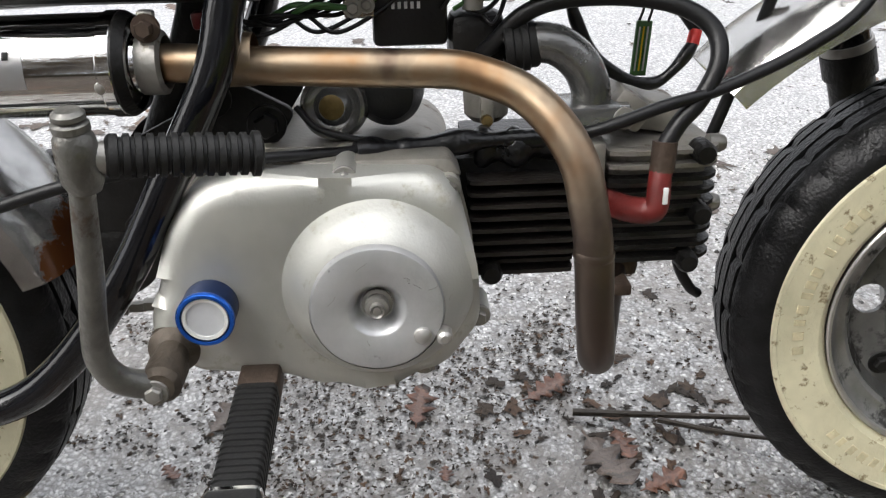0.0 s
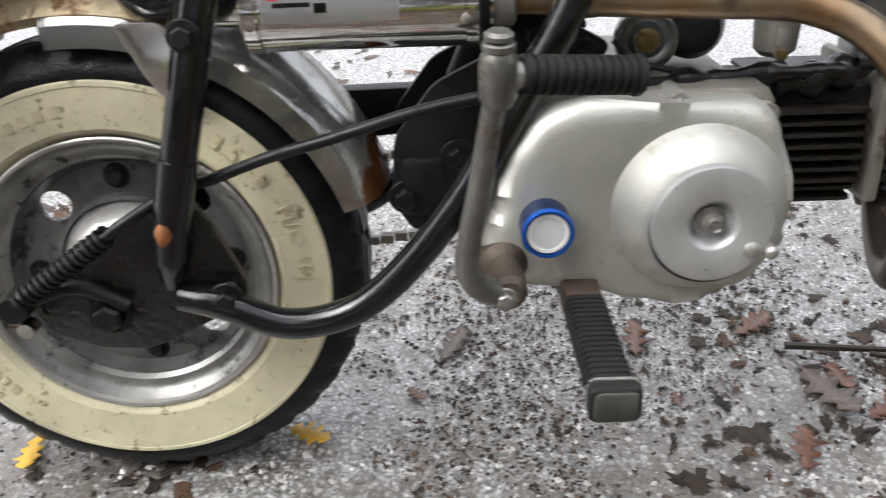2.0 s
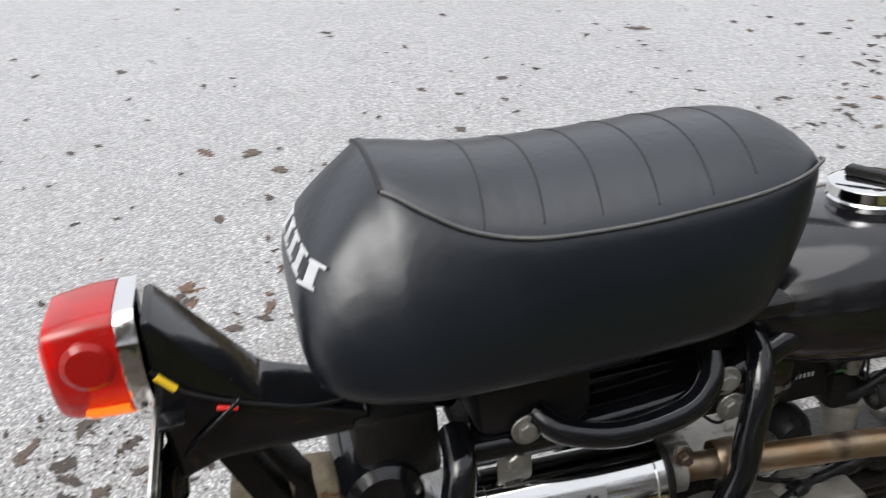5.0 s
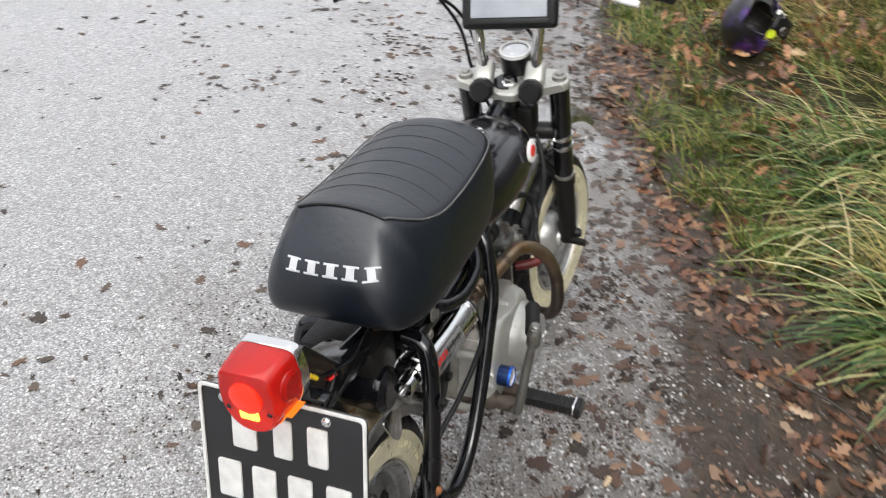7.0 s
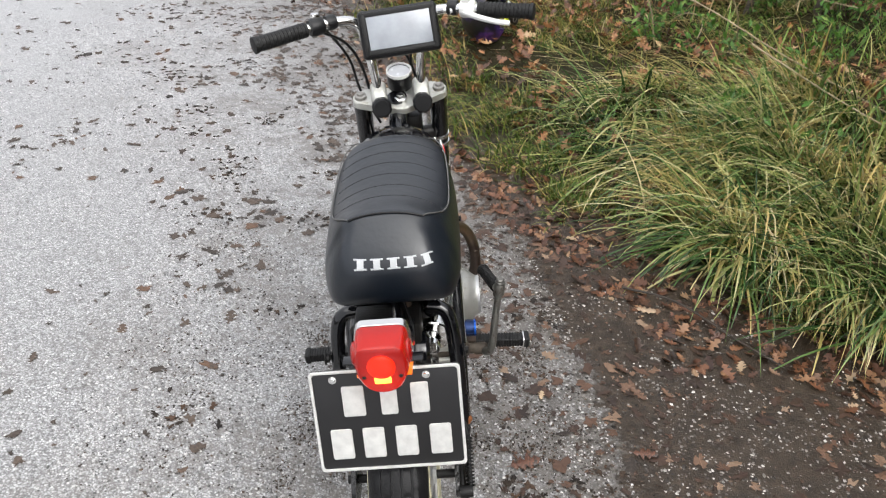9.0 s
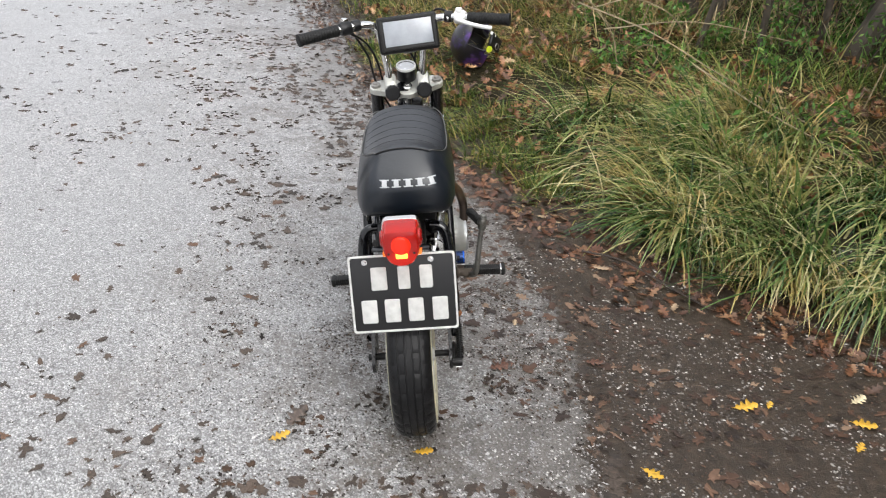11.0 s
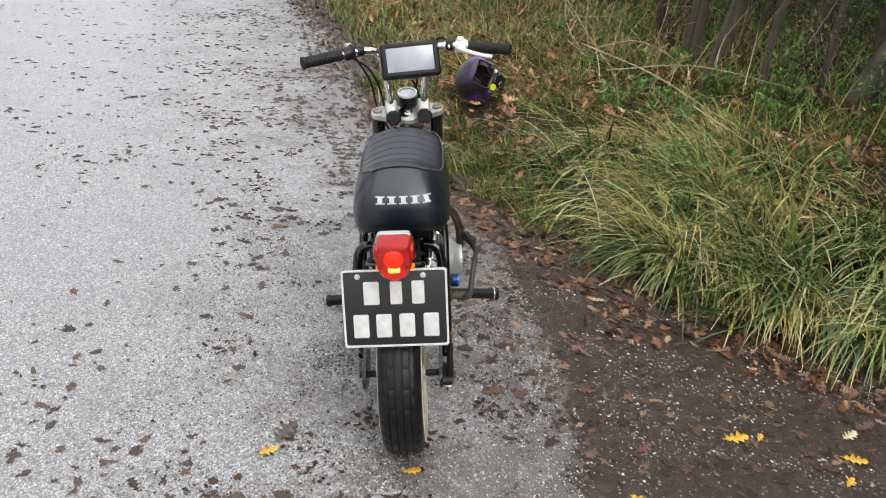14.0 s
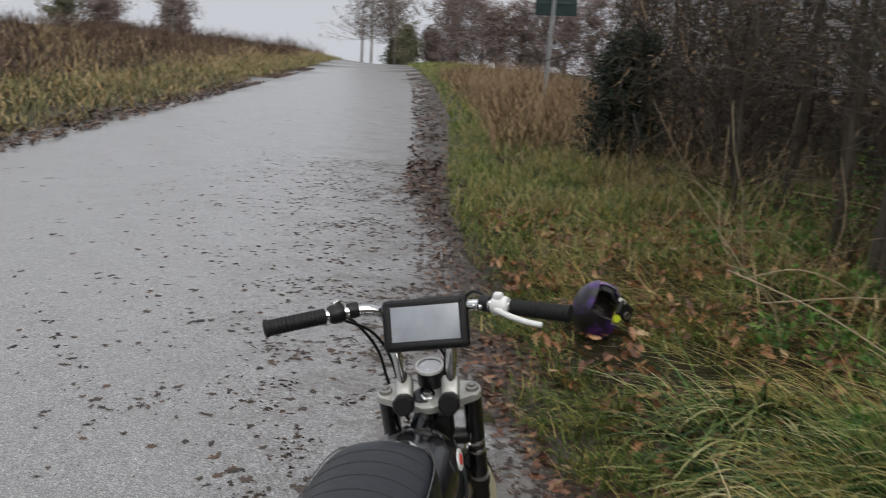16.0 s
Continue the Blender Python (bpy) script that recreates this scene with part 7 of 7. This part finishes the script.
# ---- loose chippings ----
def chippings(name, n, x0, x1, y0, y1, smin, smax, material, label, seed, keep=None):
    r = np.random.default_rng(seed)
    x, y = r.uniform(x0, x1, n), r.uniform(y0, y1, n)
    if keep is not None:
        ok = np.array([keep(a, b) for a, b in zip(x, y)])
        x, y = x[ok], y[ok]
    n = len(x)
    z = np.array([height(a, b) for a, b in zip(x, y)])
    s = r.uniform(smin, smax, n) * r.uniform(0.6, 1.0, n)
    a = r.uniform(0, 6.28, n)
    base = np.array([(1, 0, 0), (0.35, 0.75, 0.1), (-0.7, 0.5, 0), (-0.8, -0.45, 0.1), (0.3, -0.8, 0), (0.15, 0.1, 0.75)])
    jit = base[None] + r.normal(0, 0.16, (n, 6, 3))
    jit *= s[:, None, None]
    ca, sa = np.cos(a)[:, None], np.sin(a)[:, None]
    v = np.stack([jit[..., 0] * ca - jit[..., 1] * sa + x[:, None], jit[..., 0] * sa + jit[..., 1] * ca + y[:, None], jit[..., 2] * 0.8 + z[:, None] - 0.0004], 2)
    tri = np.array([(0, 1, 5), (1, 2, 5), (2, 3, 5), (3, 4, 5), (4, 0, 5)])
    f = (tri[None] + (np.arange(n) * 6)[:, None, None]).reshape(-1, 3)
    me = bpy.data.meshes.new(name)
    me.from_pydata(v.reshape(-1, 3).tolist(), [], f.tolist())
    me.materials.append(material)
    return tagged(new(name, me), label, "gravel", kind="stuff")


CHIP = island_mat("grey_chippings", [(0.0, (0.06, 0.06, 0.058)), (0.25, (0.24, 0.235, 0.23)), (0.7, (0.46, 0.45, 0.44)), (1.0, (0.66, 0.65, 0.63))], 0.5, 0.3, 300)
DEBRIS = island_mat("dark_debris", [(0.0, (0.015, 0.012, 0.010)), (0.6, (0.045, 0.034, 0.026)), (1.0, (0.12, 0.075, 0.045))], 0.5, 0.3, 200)
chippings("loose_chippings", 26000, -0.75, 0.55, -0.7, 1.1, 0.0014, 0.0054, CHIP, "loose wet grey stone chippings under the motorcycle", 91, lambda x, y: x < lerp_table(ROAD_RIGHT, y) + 0.03)
chippings("far_chippings", 9000, -1.6, 0.5, 1.1, 3.0, 0.002, 0.0055, CHIP, "loose wet grey stone chippings on the lane", 92, lambda x, y: x < lerp_table(ROAD_RIGHT, y) + 0.05)
chippings("verge_chippings", 17000, 0.3, 1.9, -0.6, 0.9, 0.0015, 0.0065, island_mat("muddy_stones", [(0.0, (0.04, 0.033, 0.027)), (0.5, (0.13, 0.115, 0.10)), (0.8, (0.34, 0.32, 0.29)), (1.0, (0.70, 0.68, 0.64))], 0.4, 0.4, 300), "pale stones pressed into the mud", 93, lambda x, y: noise.noise(Vector((x * 4, y * 4, 8))) > -0.02)
chippings("debris", 6500, -0.6, 0.75, -0.6, 1.3, 0.0012, 0.0055, DEBRIS, "dark crumbs of rotted leaf on the gravel", 94, lambda x, y: noise.noise(Vector((x * 5, y * 5, 2))) > -0.1)
chippings("debris", 7000, -0.5, 1.9, -0.6, 2.5, 0.002, 0.0085, DEBRIS, "dark crumbs of rotted leaf on the mud", 95, lambda x, y: x > lerp_table(ROAD_RIGHT, y) - 0.3 and noise.noise(Vector((x * 4, y * 4, 2))) > -0.15)

# ---- sticks ----
BARK = mat("wet_dark_bark", (0.035, 0.027, 0.020), 0.6, 0, 0.4, 30, 0.6, 120)
TWIG = mat("pale_twig", (0.30, 0.24, 0.15), 0.6, 0, 0.3, 20, 0.3, 200)


def stick(pts, r, material, label):
    ob = part("stick", sweep(bmesh.new(), pts, lambda t: r * (1 - 0.4 * t), 7, True, 5), material)
    return tagged(ob, label, "stick", "sticks on the ground")


stick([(-0.10, 0.60, 0.006), (-0.09, 0.66, 0.008), (-0.085, 0.72, 0.006), (-0.08, 0.77, 0.005)], 0.004, BARK, "thin wet black stick on the gravel")
stick([(-0.083, 0.68, 0.006), (-0.06, 0.74, 0.006), (-0.045, 0.80, 0.005)], 0.003, BARK, "thin dark twig on the gravel")
stick([(0.55, 0.86, 0.01), (0.68, 0.80, 0.015), (0.80, 0.66, 0.01), (0.90, 0.55, 0.006)], 0.0035, BARK, "long dark stick on the mud")
for k, pts in enumerate(([(0.75, 2.6, 0.42), (1.05, 2.3, 0.38), (1.3, 2.0, 0.30), (1.6, 1.65, 0.22)], [(1.15, 1.9, 0.36), (1.45, 1.6, 0.25), (1.8, 1.3, 0.16)], [(2.05, 2.1, 0.1), (2.1, 2.1, 0.45), (2.13, 2.12, 0.85)], [(0.9, 2.6, 0.3), (1.4, 2.75, 0.33), (1.9, 2.7, 0.28)],
                         [(1.3, 3.4, 0.1), (1.36, 3.38, 0.5), (1.30, 3.4, 0.8)], [(2.2, 1.6, 0.25), (2.6, 1.25, 0.2), (2.9, 0.9, 0.12)])):
    stick(pts, 0.0036, TWIG, "bleached dead stem leaning in the grass")
rd = random.Random(61)
for k in range(64):
    x, y = rd.uniform(0.9, 3.6), rd.uniform(2.5, 6.0)
    z, a, L = height(x, y), rd.uniform(0, 6.28), rd.uniform(0.4, 1.1)
    e = rd.uniform(0.25, 1.4)
    q = [Vector((x, y, z))]
    for i in range(4):
        e += rd.gauss(-0.15, 0.3)
        a += rd.gauss(0, 0.3)
        q.append(q[-1] + Vector((math.cos(a) * math.cos(e), math.sin(a) * math.cos(e), max(-0.1, math.sin(e)))) * L / 4)
    stick(q, rd.uniform(0.002, 0.0042), TWIG, "bleached dead stem leaning in the scrub")

# ---- saplings and scrub ----
def branchy(name, at, h, r0, seed, material, twigs, lean=(0, 0), leaf=None, leaf_n=0, leaf_s=0.03, label="", category="tree", spread=0.55, start=0.25):
    rd = random.Random(seed)
    base = Vector((at[0], at[1], height(*at) - 0.05))
    trunk_pts = [base + Vector((lean[0] * t * h + rd.gauss(0, 0.02) * h * t, lean[1] * t * h + rd.gauss(0, 0.02) * h * t, t * h)) for t in (0, 0.2, 0.4, 0.6, 0.8, 1.0)]
    line = spline(trunk_pts, 4)
    root = tagged(new(name), label, category)
    root.matrix_world = Matrix.Translation(base)
    bm = bmesh.new()
    off = [p - base for p in line]
    sweep(bm, off, lambda t: r0 * (1 - 0.75 * t), 7, True, 0)
    part("trunk", bm, material, root)
    bm = bmesh.new()
    tips = []
    for k in range(twigs):
        t = rd.uniform(start, 1.0)
        p = off[int(t * (len(off) - 1))]
        L = h * spread * rd.uniform(0.3, 1.0) * (1.15 - 0.6 * t)
        a = rd.uniform(0, 6.28)
        e = rd.uniform(0.1, 0.9)
        d = Vector((math.cos(a), math.sin(a), e)).normalized()
        pts = [p]
        for q in range(3):
            d = (d + Vector((rd.gauss(0, 0.25), rd.gauss(0, 0.25), rd.gauss(0.02, 0.2)))).normalized()
            pts.append(pts[-1] + d * L / 3)
            tips.append(pts[-1])
            if rd.random() < 0.7:
                d2 = (d + Vector((rd.gauss(0, 0.7), rd.gauss(0, 0.7), rd.gauss(0, 0.5)))).normalized()
                sweep(bm, [pts[-1], pts[-1] + d2 * L * 0.2, pts[-1] + d2 * L * 0.38 + Vector((0, 0, rd.gauss(0, 0.05) * L))], r0 * 0.10, 3, False, 0)
                tips.append(pts[-1] + d2 * L * 0.38)
        rr = r0 * rd.uniform(0.14, 0.34) * (1.1 - 0.6 * t)
        sweep(bm, pts, lambda u: rr * (1 - 0.7 * u), 4, False, 0)
    tagged(part("limb", bm, material, root), kind="stuff")
    if leaf and leaf_n:
        vs, fs = [], []
        for k in range(leaf_n):
            p = rd.choice(tips) + Vector((rd.gauss(0, leaf_s * 1.6), rd.gauss(0, leaf_s * 1.6), rd.gauss(0, leaf_s * 1.6)))
            M = Matrix.Translation(p) @ pose(0, 0, 0, rd.uniform(-70, 70), rd.uniform(-70, 70), rd.uniform(0, 360))
            s = leaf_s * rd.uniform(0.6, 1.3)
            o = len(vs)
            vs += [M @ Vector(q) for q in ((-s, 0, 0), (0, -s * 0.45, s * 0.1), (s, 0, 0), (0, s * 0.45, s * 0.1))]
            fs.append((o, o + 1, o + 2, o + 3))
        me = bpy.data.meshes.new("crown")
        me.from_pydata(vs, [], fs)
        me.materials.append(leaf)
        ob = new("crown", me)
        ob.parent = root
    return root


SAP_BARK = mat("grey_brown_bark", (0.062, 0.050, 0.036), 0.75, 0, 0.5, 14, 1.0, 60, ((0.05, 0.07, 0.02), 0.60, 9, 0.9))
DARK_TWIG = mat("dark_twigs", (0.040, 0.030, 0.022), 0.8, 0, 0.3, 20, 0.3, 100)
GREEN_LEAF = island_mat("bramble_leaves", [(0.0, (0.045, 0.12, 0.020)), (0.6, (0.11, 0.26, 0.042)), (1.0, (0.25, 0.36, 0.08))], 0.42, 0.25, 60.0, 0.4, 0.35)
DRY_LEAF = island_mat("dry_hedge_leaves", [(0.0, (0.055, 0.035, 0.019)), (0.6, (0.125, 0.082, 0.040)), (1.0, (0.21, 0.15, 0.075))], 0.7)
NEEDLE = island_mat("dark_evergreen", [(0.0, (0.010, 0.018, 0.012)), (0.7, (0.020, 0.036, 0.020)), (1.0, (0.040, 0.060, 0.030))], 0.6)
sap = [(2.33, 2.9, 2.8, 0.066, 0.36, 0.05), (1.81, 3.66, 2.8, 0.040, 0.10, 0.02), (1.72, 4.0, 3.0, 0.046, 0.03, 0.02), (2.53, 4.0, 3.0, 0.042, 0.12, 0.0), (2.75, 3.55, 2.8, 0.03, -0.05, 0.0), (1.62, 4.5, 2.6, 0.030, 0.02, 0.05), (2.05, 4.9, 3.0, 0.045, -0.05, 0.0), (2.38, 5.12, 3.0, 0.040, 0.08, 0.05), (3.3, 4.17, 3.2, 0.070, 0.20, 0.02), (3.15, 5.27, 3.0, 0.040, 0.05, 0.0), (1.74, 6.58, 3.2, 0.05, 0.03, 0), (2.02, 6.05, 3.2, 0.045, -0.04, 0), (3.2, 8.9, 3.5, 0.06, 0.05, 0),
       (1.2, 5.6, 2.2, 0.022, -0.05, 0), (2.6, 7.2, 3.0, 0.04, 0, 0), (3.9, 6.4, 3.2, 0.05, 0.05, 0)]
rs = random.Random(44)
sap += [(rs.uniform(1.3, 3.6), rs.uniform(3.1, 5.6), rs.uniform(2.0, 3.0), rs.uniform(0.012, 0.026), rs.gauss(0.02, 0.08), rs.gauss(0, 0.05)) for k in range(18)]
for k, (x, y, h, r0, lx, ly) in enumerate(sap):
    branchy("sapling", (x, y), h, r0, 100 + k, SAP_BARK, 40 if r0 > 0.028 else 22, (lx, ly), DRY_LEAF, 160, 0.020, "bare leaning sapling with grey-brown bark in the verge scrub", "tree", 0.45, 0.3)
for k in range(16):
    x, y = 1.5 + (k % 4) * 1.1 + rng.uniform(-0.3, 0.3), 6.2 + (k // 4) * 1.7 + rng.uniform(-0.5, 0.5)
    branchy("thorn_bush", (x, y), rng.uniform(1.9, 3.0), 0.022, 200 + k, DARK_TWIG, 95, (rng.normal(0, 0.08), rng.normal(0, 0.08)), DRY_LEAF, 420, 0.022, "dense dark tangle of bare thorn scrub", "bush", 0.6, 0.05)
for k in range(9):
    x, y = -0.3 + rng.uniform(0, 2.4), 9.5 + k * 1.6
    branchy("thorn_bush", (x + 1.5, y), rng.uniform(1.6, 2.8), 0.022, 230 + k, DARK_TWIG, 110, (0, 0), DRY_LEAF, 900, 0.035, "dense dark tangle of bare thorn scrub", "bush", 0.6, 0.05)
branchy("evergreen_bush", (0.38, 8.8), 1.30, 0.05, 300, DARK_TWIG, 300, (0.05, 0), NEEDLE, 30000, 0.021, "dark evergreen bush beside the lane", "bush", 0.40, 0.03)
for k in range(70):
    x, y = 0.9 + rng.uniform(0, 3.0), 1.5 + rng.uniform(0, 4.4)
    if inside(x, y) > 0.55:
        branchy("bramble", (x, y), rng.uniform(0.12, 0.22), 0.004, 320 + k, BARK, 14, (rng.normal(0, 0.3), rng.normal(0, 0.3)), GREEN_LEAF, 90, 0.020, "low green bramble in the grass", "plant", 0.9, 0.1)
# the scrub behind is a solid tangle of dead stems
r = np.random.default_rng(77)
pts = []
while len(pts) < 42000:
    x, y = r.uniform(0.2, 8.5), r.uniform(6.4, 24)
    e = from_grass(x, y)
    top = 3.4 - 0.05 * y
    if e > 1.25 + 0.25 * noise.noise(Vector((x * 0.7, y * 0.7, 3))):
        pts.append((x, y, height(x, y) + top * r.uniform(0, 1) ** 1.25))
pts = np.array(pts)
n = len(pts)
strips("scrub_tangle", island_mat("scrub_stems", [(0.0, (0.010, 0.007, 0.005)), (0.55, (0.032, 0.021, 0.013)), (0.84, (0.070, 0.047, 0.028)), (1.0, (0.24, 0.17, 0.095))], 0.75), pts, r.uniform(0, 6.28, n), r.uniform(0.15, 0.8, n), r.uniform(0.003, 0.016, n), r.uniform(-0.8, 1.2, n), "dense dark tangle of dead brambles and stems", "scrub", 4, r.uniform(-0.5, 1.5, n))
# the same tangle, added beside the muddy bay to keep sky off the right
r = np.random.default_rng(79)
pts = []
while len(pts) < 15000:
    x, y = r.uniform(1.8, 11.5), r.uniform(-9.0, 7.0)
    if inside(x, y) > 4.0 + 0.3 * noise.noise(Vector((x * 0.7, y * 0.7, 3))):
        pts.append((x, y, height(x, y) + 4.2 * r.uniform(0, 1) ** 0.9))
pts = np.array(pts)
n = len(pts)
strips("sky_blocking_hedge", bpy.data.materials["scrub_stems"], pts, r.uniform(0, 6.28, n), r.uniform(0.25, 1.0, n), r.uniform(0.004, 0.022, n), r.uniform(-0.8, 1.2, n), "added hedge of dead stems that darkens the right side", "scrub", 4, r.uniform(-0.4, 1.5, n))
# ivy and bramble leaves between the stems
r = random.Random(88)
for k in range(52):
    x, y = r.uniform(1.6, 5.2), r.uniform(2.6, 6.0)
    branchy("undergrowth", (x, y), r.uniform(0.3, 0.9), 0.005, 800 + k, BARK, 26, (r.gauss(0, 0.2), r.gauss(0, 0.2)), GREEN_LEAF if k % 3 else DRY_LEAF, 190, 0.019, "leafy green undergrowth between the stems" if k % 3 else "withered brown undergrowth between the stems", "plant", 0.6, 0.05)
# the wood is carried on along the verge, unseen, to block sky
for k in range(30):
    x, y = 4.8 + (k % 3) * 1.5 + rng.uniform(-0.4, 0.4), -11.0 + (k // 3) * 1.7 + rng.uniform(-0.5, 0.5)
    branchy("unseen_woodland_tree", (x, y), rng.uniform(4.0, 6.0), 0.07, 500 + k, SAP_BARK, 90, (rng.normal(0, 0.05), rng.normal(0, 0.05)), DRY_LEAF, 2200, 0.06, "added tall bare woodland tree, out of view, blocking sky", "tree", 0.4, 0.02)
# far trees; haze is put into the lightened purple and olive colours
PURPLE = island_mat("hazed_purple_twigs", [(0.0, (0.17, 0.125, 0.115)), (1.0, (0.32, 0.25, 0.225))], 0.8)
HAZED_GREEN = island_mat("hazed_olive_leaves", [(0.0, (0.12, 0.125, 0.075)), (1.0, (0.24, 0.23, 0.14))], 0.8)
PALE_BARK = mat("pale_bark", (0.28, 0.26, 0.24), 0.8, 0, 0.3, 2, 0.3, 10)
FAR_TW = mat("far_twigs", (0.22, 0.18, 0.165), 0.85, 0, 0.3, 2, 0.2, 10)
for k, (x, y, h, c) in enumerate(((-18.2, 63, 9.0, 0), (-17.2, 62, 9.5, 0), (-16.2, 64, 9.2, 0), (-15.4, 62, 8.5, 0), (-16.8, 66, 9.0, 0), (-13.9, 60, 2.5, 2), (-15.6, 63, 1.7, 2), (-10.4, 60, 6.0, 1), (-11.6, 64, 5.0, 1), (-9.3, 64, 5.5, 1), (-7.6, 60, 4.2, 1), (-6.2, 62, 4.6, 1), (-4.6, 60, 4.8, 1), (-3.0, 62, 5.0, 1), (-1.0, 58, 5.0, 1), (1.5, 56, 5.0, 1), (-12.6, 62, 2.4, 1), (-24.5, 46, 4.6, 0), (-30, 48, 3.0, 1), (-27.5, 52, 3.0, 1), (-34, 50, 3.4, 2))):
    branchy("far_tree", (x, y), h, 0.10, 400 + k, PALE_BARK if c == 0 else FAR_TW, 130, (0, 0), HAZED_GREEN if c == 2 else PURPLE, 9000 if c else 2500, 0.075, "bare winter tree beyond the rise", "tree", 0.30 if c == 0 else 0.55, 0.2 if c == 0 else 0.0)
# sign seen from behind
sign = tagged(new("road_sign"), "back of a green-grey road sign on a galvanised post", "sign")
sx, sy = -0.97, 16.0
sign.matrix_world = Matrix.Translation((sx, sy, height(sx, sy)))
GALV = mat("galvanised_steel", (0.30, 0.31, 0.31), 0.5, 0.5, 0.15, 10, 0.1, 100)
part("post", sweep(bmesh.new(), [(-0.02, 0, -0.1), (0.02, 0, 2.7)], 0.038, 12, True, 4), GALV, sign)
part("sign_panel", box(bmesh.new(), (0.77, 0.006, 0.95), pose(0.04, 0.05, 2.20, 0, -2, 0), 0.002), mat("sign_back", (0.030, 0.055, 0.055), 0.5, 0.2, 0.15, 6, 0.1, 60), sign)
for z in (1.95, 2.45):
    part("sign_rail", box(bmesh.new(), (0.66, 0.02, 0.035), pose(0.03, 0.035, z, 0, -2, 0), 0.003), bpy.data.materials["sign_back"], sign)

# ---- helmet on the grass ----
helmet = tagged(new("motorcycle_helmet"), "black and purple open visor motorcycle helmet lying in the grass", "helmet")
hx, hy = 0.285, 2.88
open_way = Vector((0.30, -0.42, 0.85)).normalized()
crown_way = Vector((-0.92, 0.10, 0.0))
crown_way = (crown_way - open_way * crown_way.dot(open_way)).normalized()
HROT = Matrix((open_way.cross(crown_way) * -1, open_way * -1, crown_way)).transposed()
helmet.matrix_world = Matrix.Translation((hx, hy, height(hx, hy) + 0.128)) @ HROT.to_4x4() @ Matrix.Scale(0.97, 4)
HEL = bpy.data.materials.new("purple_flake_shell")
hn, hl, hb = nodes_of(HEL)
hv = hn.new("ShaderNodeTexCoord").outputs["Object"]
ht = noise_node(hn, hl, 9, 3, 0.6, hv)
hr = ramp_node(hn, [(0.46, (0.010, 0.009, 0.012)), (0.56, (0.045, 0.02, 0.12)), (0.66, (0.16, 0.05, 0.22)), (0.74, (0.012, 0.010, 0.014))])
hl.new(ht.outputs[0], hr.inputs[0])
hl.new(hr.outputs[0], hb.inputs["Base Color"])
hb.inputs["Roughness"].default_value, hb.inputs["Coat Weight"].default_value = 0.3, 0.25
bm = bmesh.new()
bmesh.ops.create_uvsphere(bm, u_segments=40, v_segments=26, radius=0.13)
bmesh.ops.delete(bm, geom=[v for v in bm.verts if v.co.z < -0.085 or (v.co.y < -0.030 and -0.070 < v.co.z < 0.060 and abs(v.co.x) < 0.108)], context="VERTS")
for v in bm.verts:
    v.co.y *= 1.12
    if v.co.y < -0.05 and v.co.z < -0.04:
        v.co.y *= 1.12
bmesh.ops.solidify(bm, geom=bm.faces[:], thickness=0.012)
part("shell", bm, HEL, helmet, "dark shell with purple graphic")
bm = bmesh.new()
bmesh.ops.create_uvsphere(bm, u_segments=40, v_segments=26, radius=0.116)
bmesh.ops.delete(bm, geom=[v for v in bm.verts if v.co.z < -0.080 or (v.co.y < -0.020 and -0.066 < v.co.z < 0.056 and abs(v.co.x) < 0.098)], context="VERTS")
bmesh.ops.solidify(bm, geom=bm.faces[:], thickness=0.022)
part("lining", bm, BLACK_DULL, helmet, "dark padded lining")


def on_shell(way, out):
    """A pose on the shell whose x axis points outwards along a direction of the world."""
    d = HROT.transposed() @ Vector(way).normalized()
    at = Vector((d.x * 0.13, d.y * 0.1456, d.z * 0.13)) * (out / 0.13)
    return Matrix.Translation(at) @ d.to_track_quat("X", "Z").to_matrix().to_4x4()


part("strap_buckle", box(bmesh.new(), (0.008, 0.018, 0.036), on_shell((0.62, -0.60, 0.50), 0.136), 0.002), WHITE, helmet, "white buckle on the strap")
part("cheek_pad", box(bmesh.new(), (0.020, 0.075, 0.105), on_shell((0.80, -0.58, 0.18), 0.128), 0.009, 3), BLACK_PLASTIC, helmet, "dark padded cheek piece")
turned("sticker", [(0, 0.003), (0.018, 0.003), (0.018, -0.003), (0, -0.003)], on_shell((0.50, -0.85, 0.0), 0.138), mat("lime_sticker", (0.62, 0.75, 0.03), 0.5), helmet, "lime yellow round sticker", 20)
turned("visor_pivot", [(0.017, 0.003), (0.018, 0.001), (0.018, -0.003), (0.014, -0.003), (0.014, 0.002)], on_shell((0.80, -0.58, 0.04), 0.140), STEEL, helmet, "grey visor pivot ring", 24, None, True)
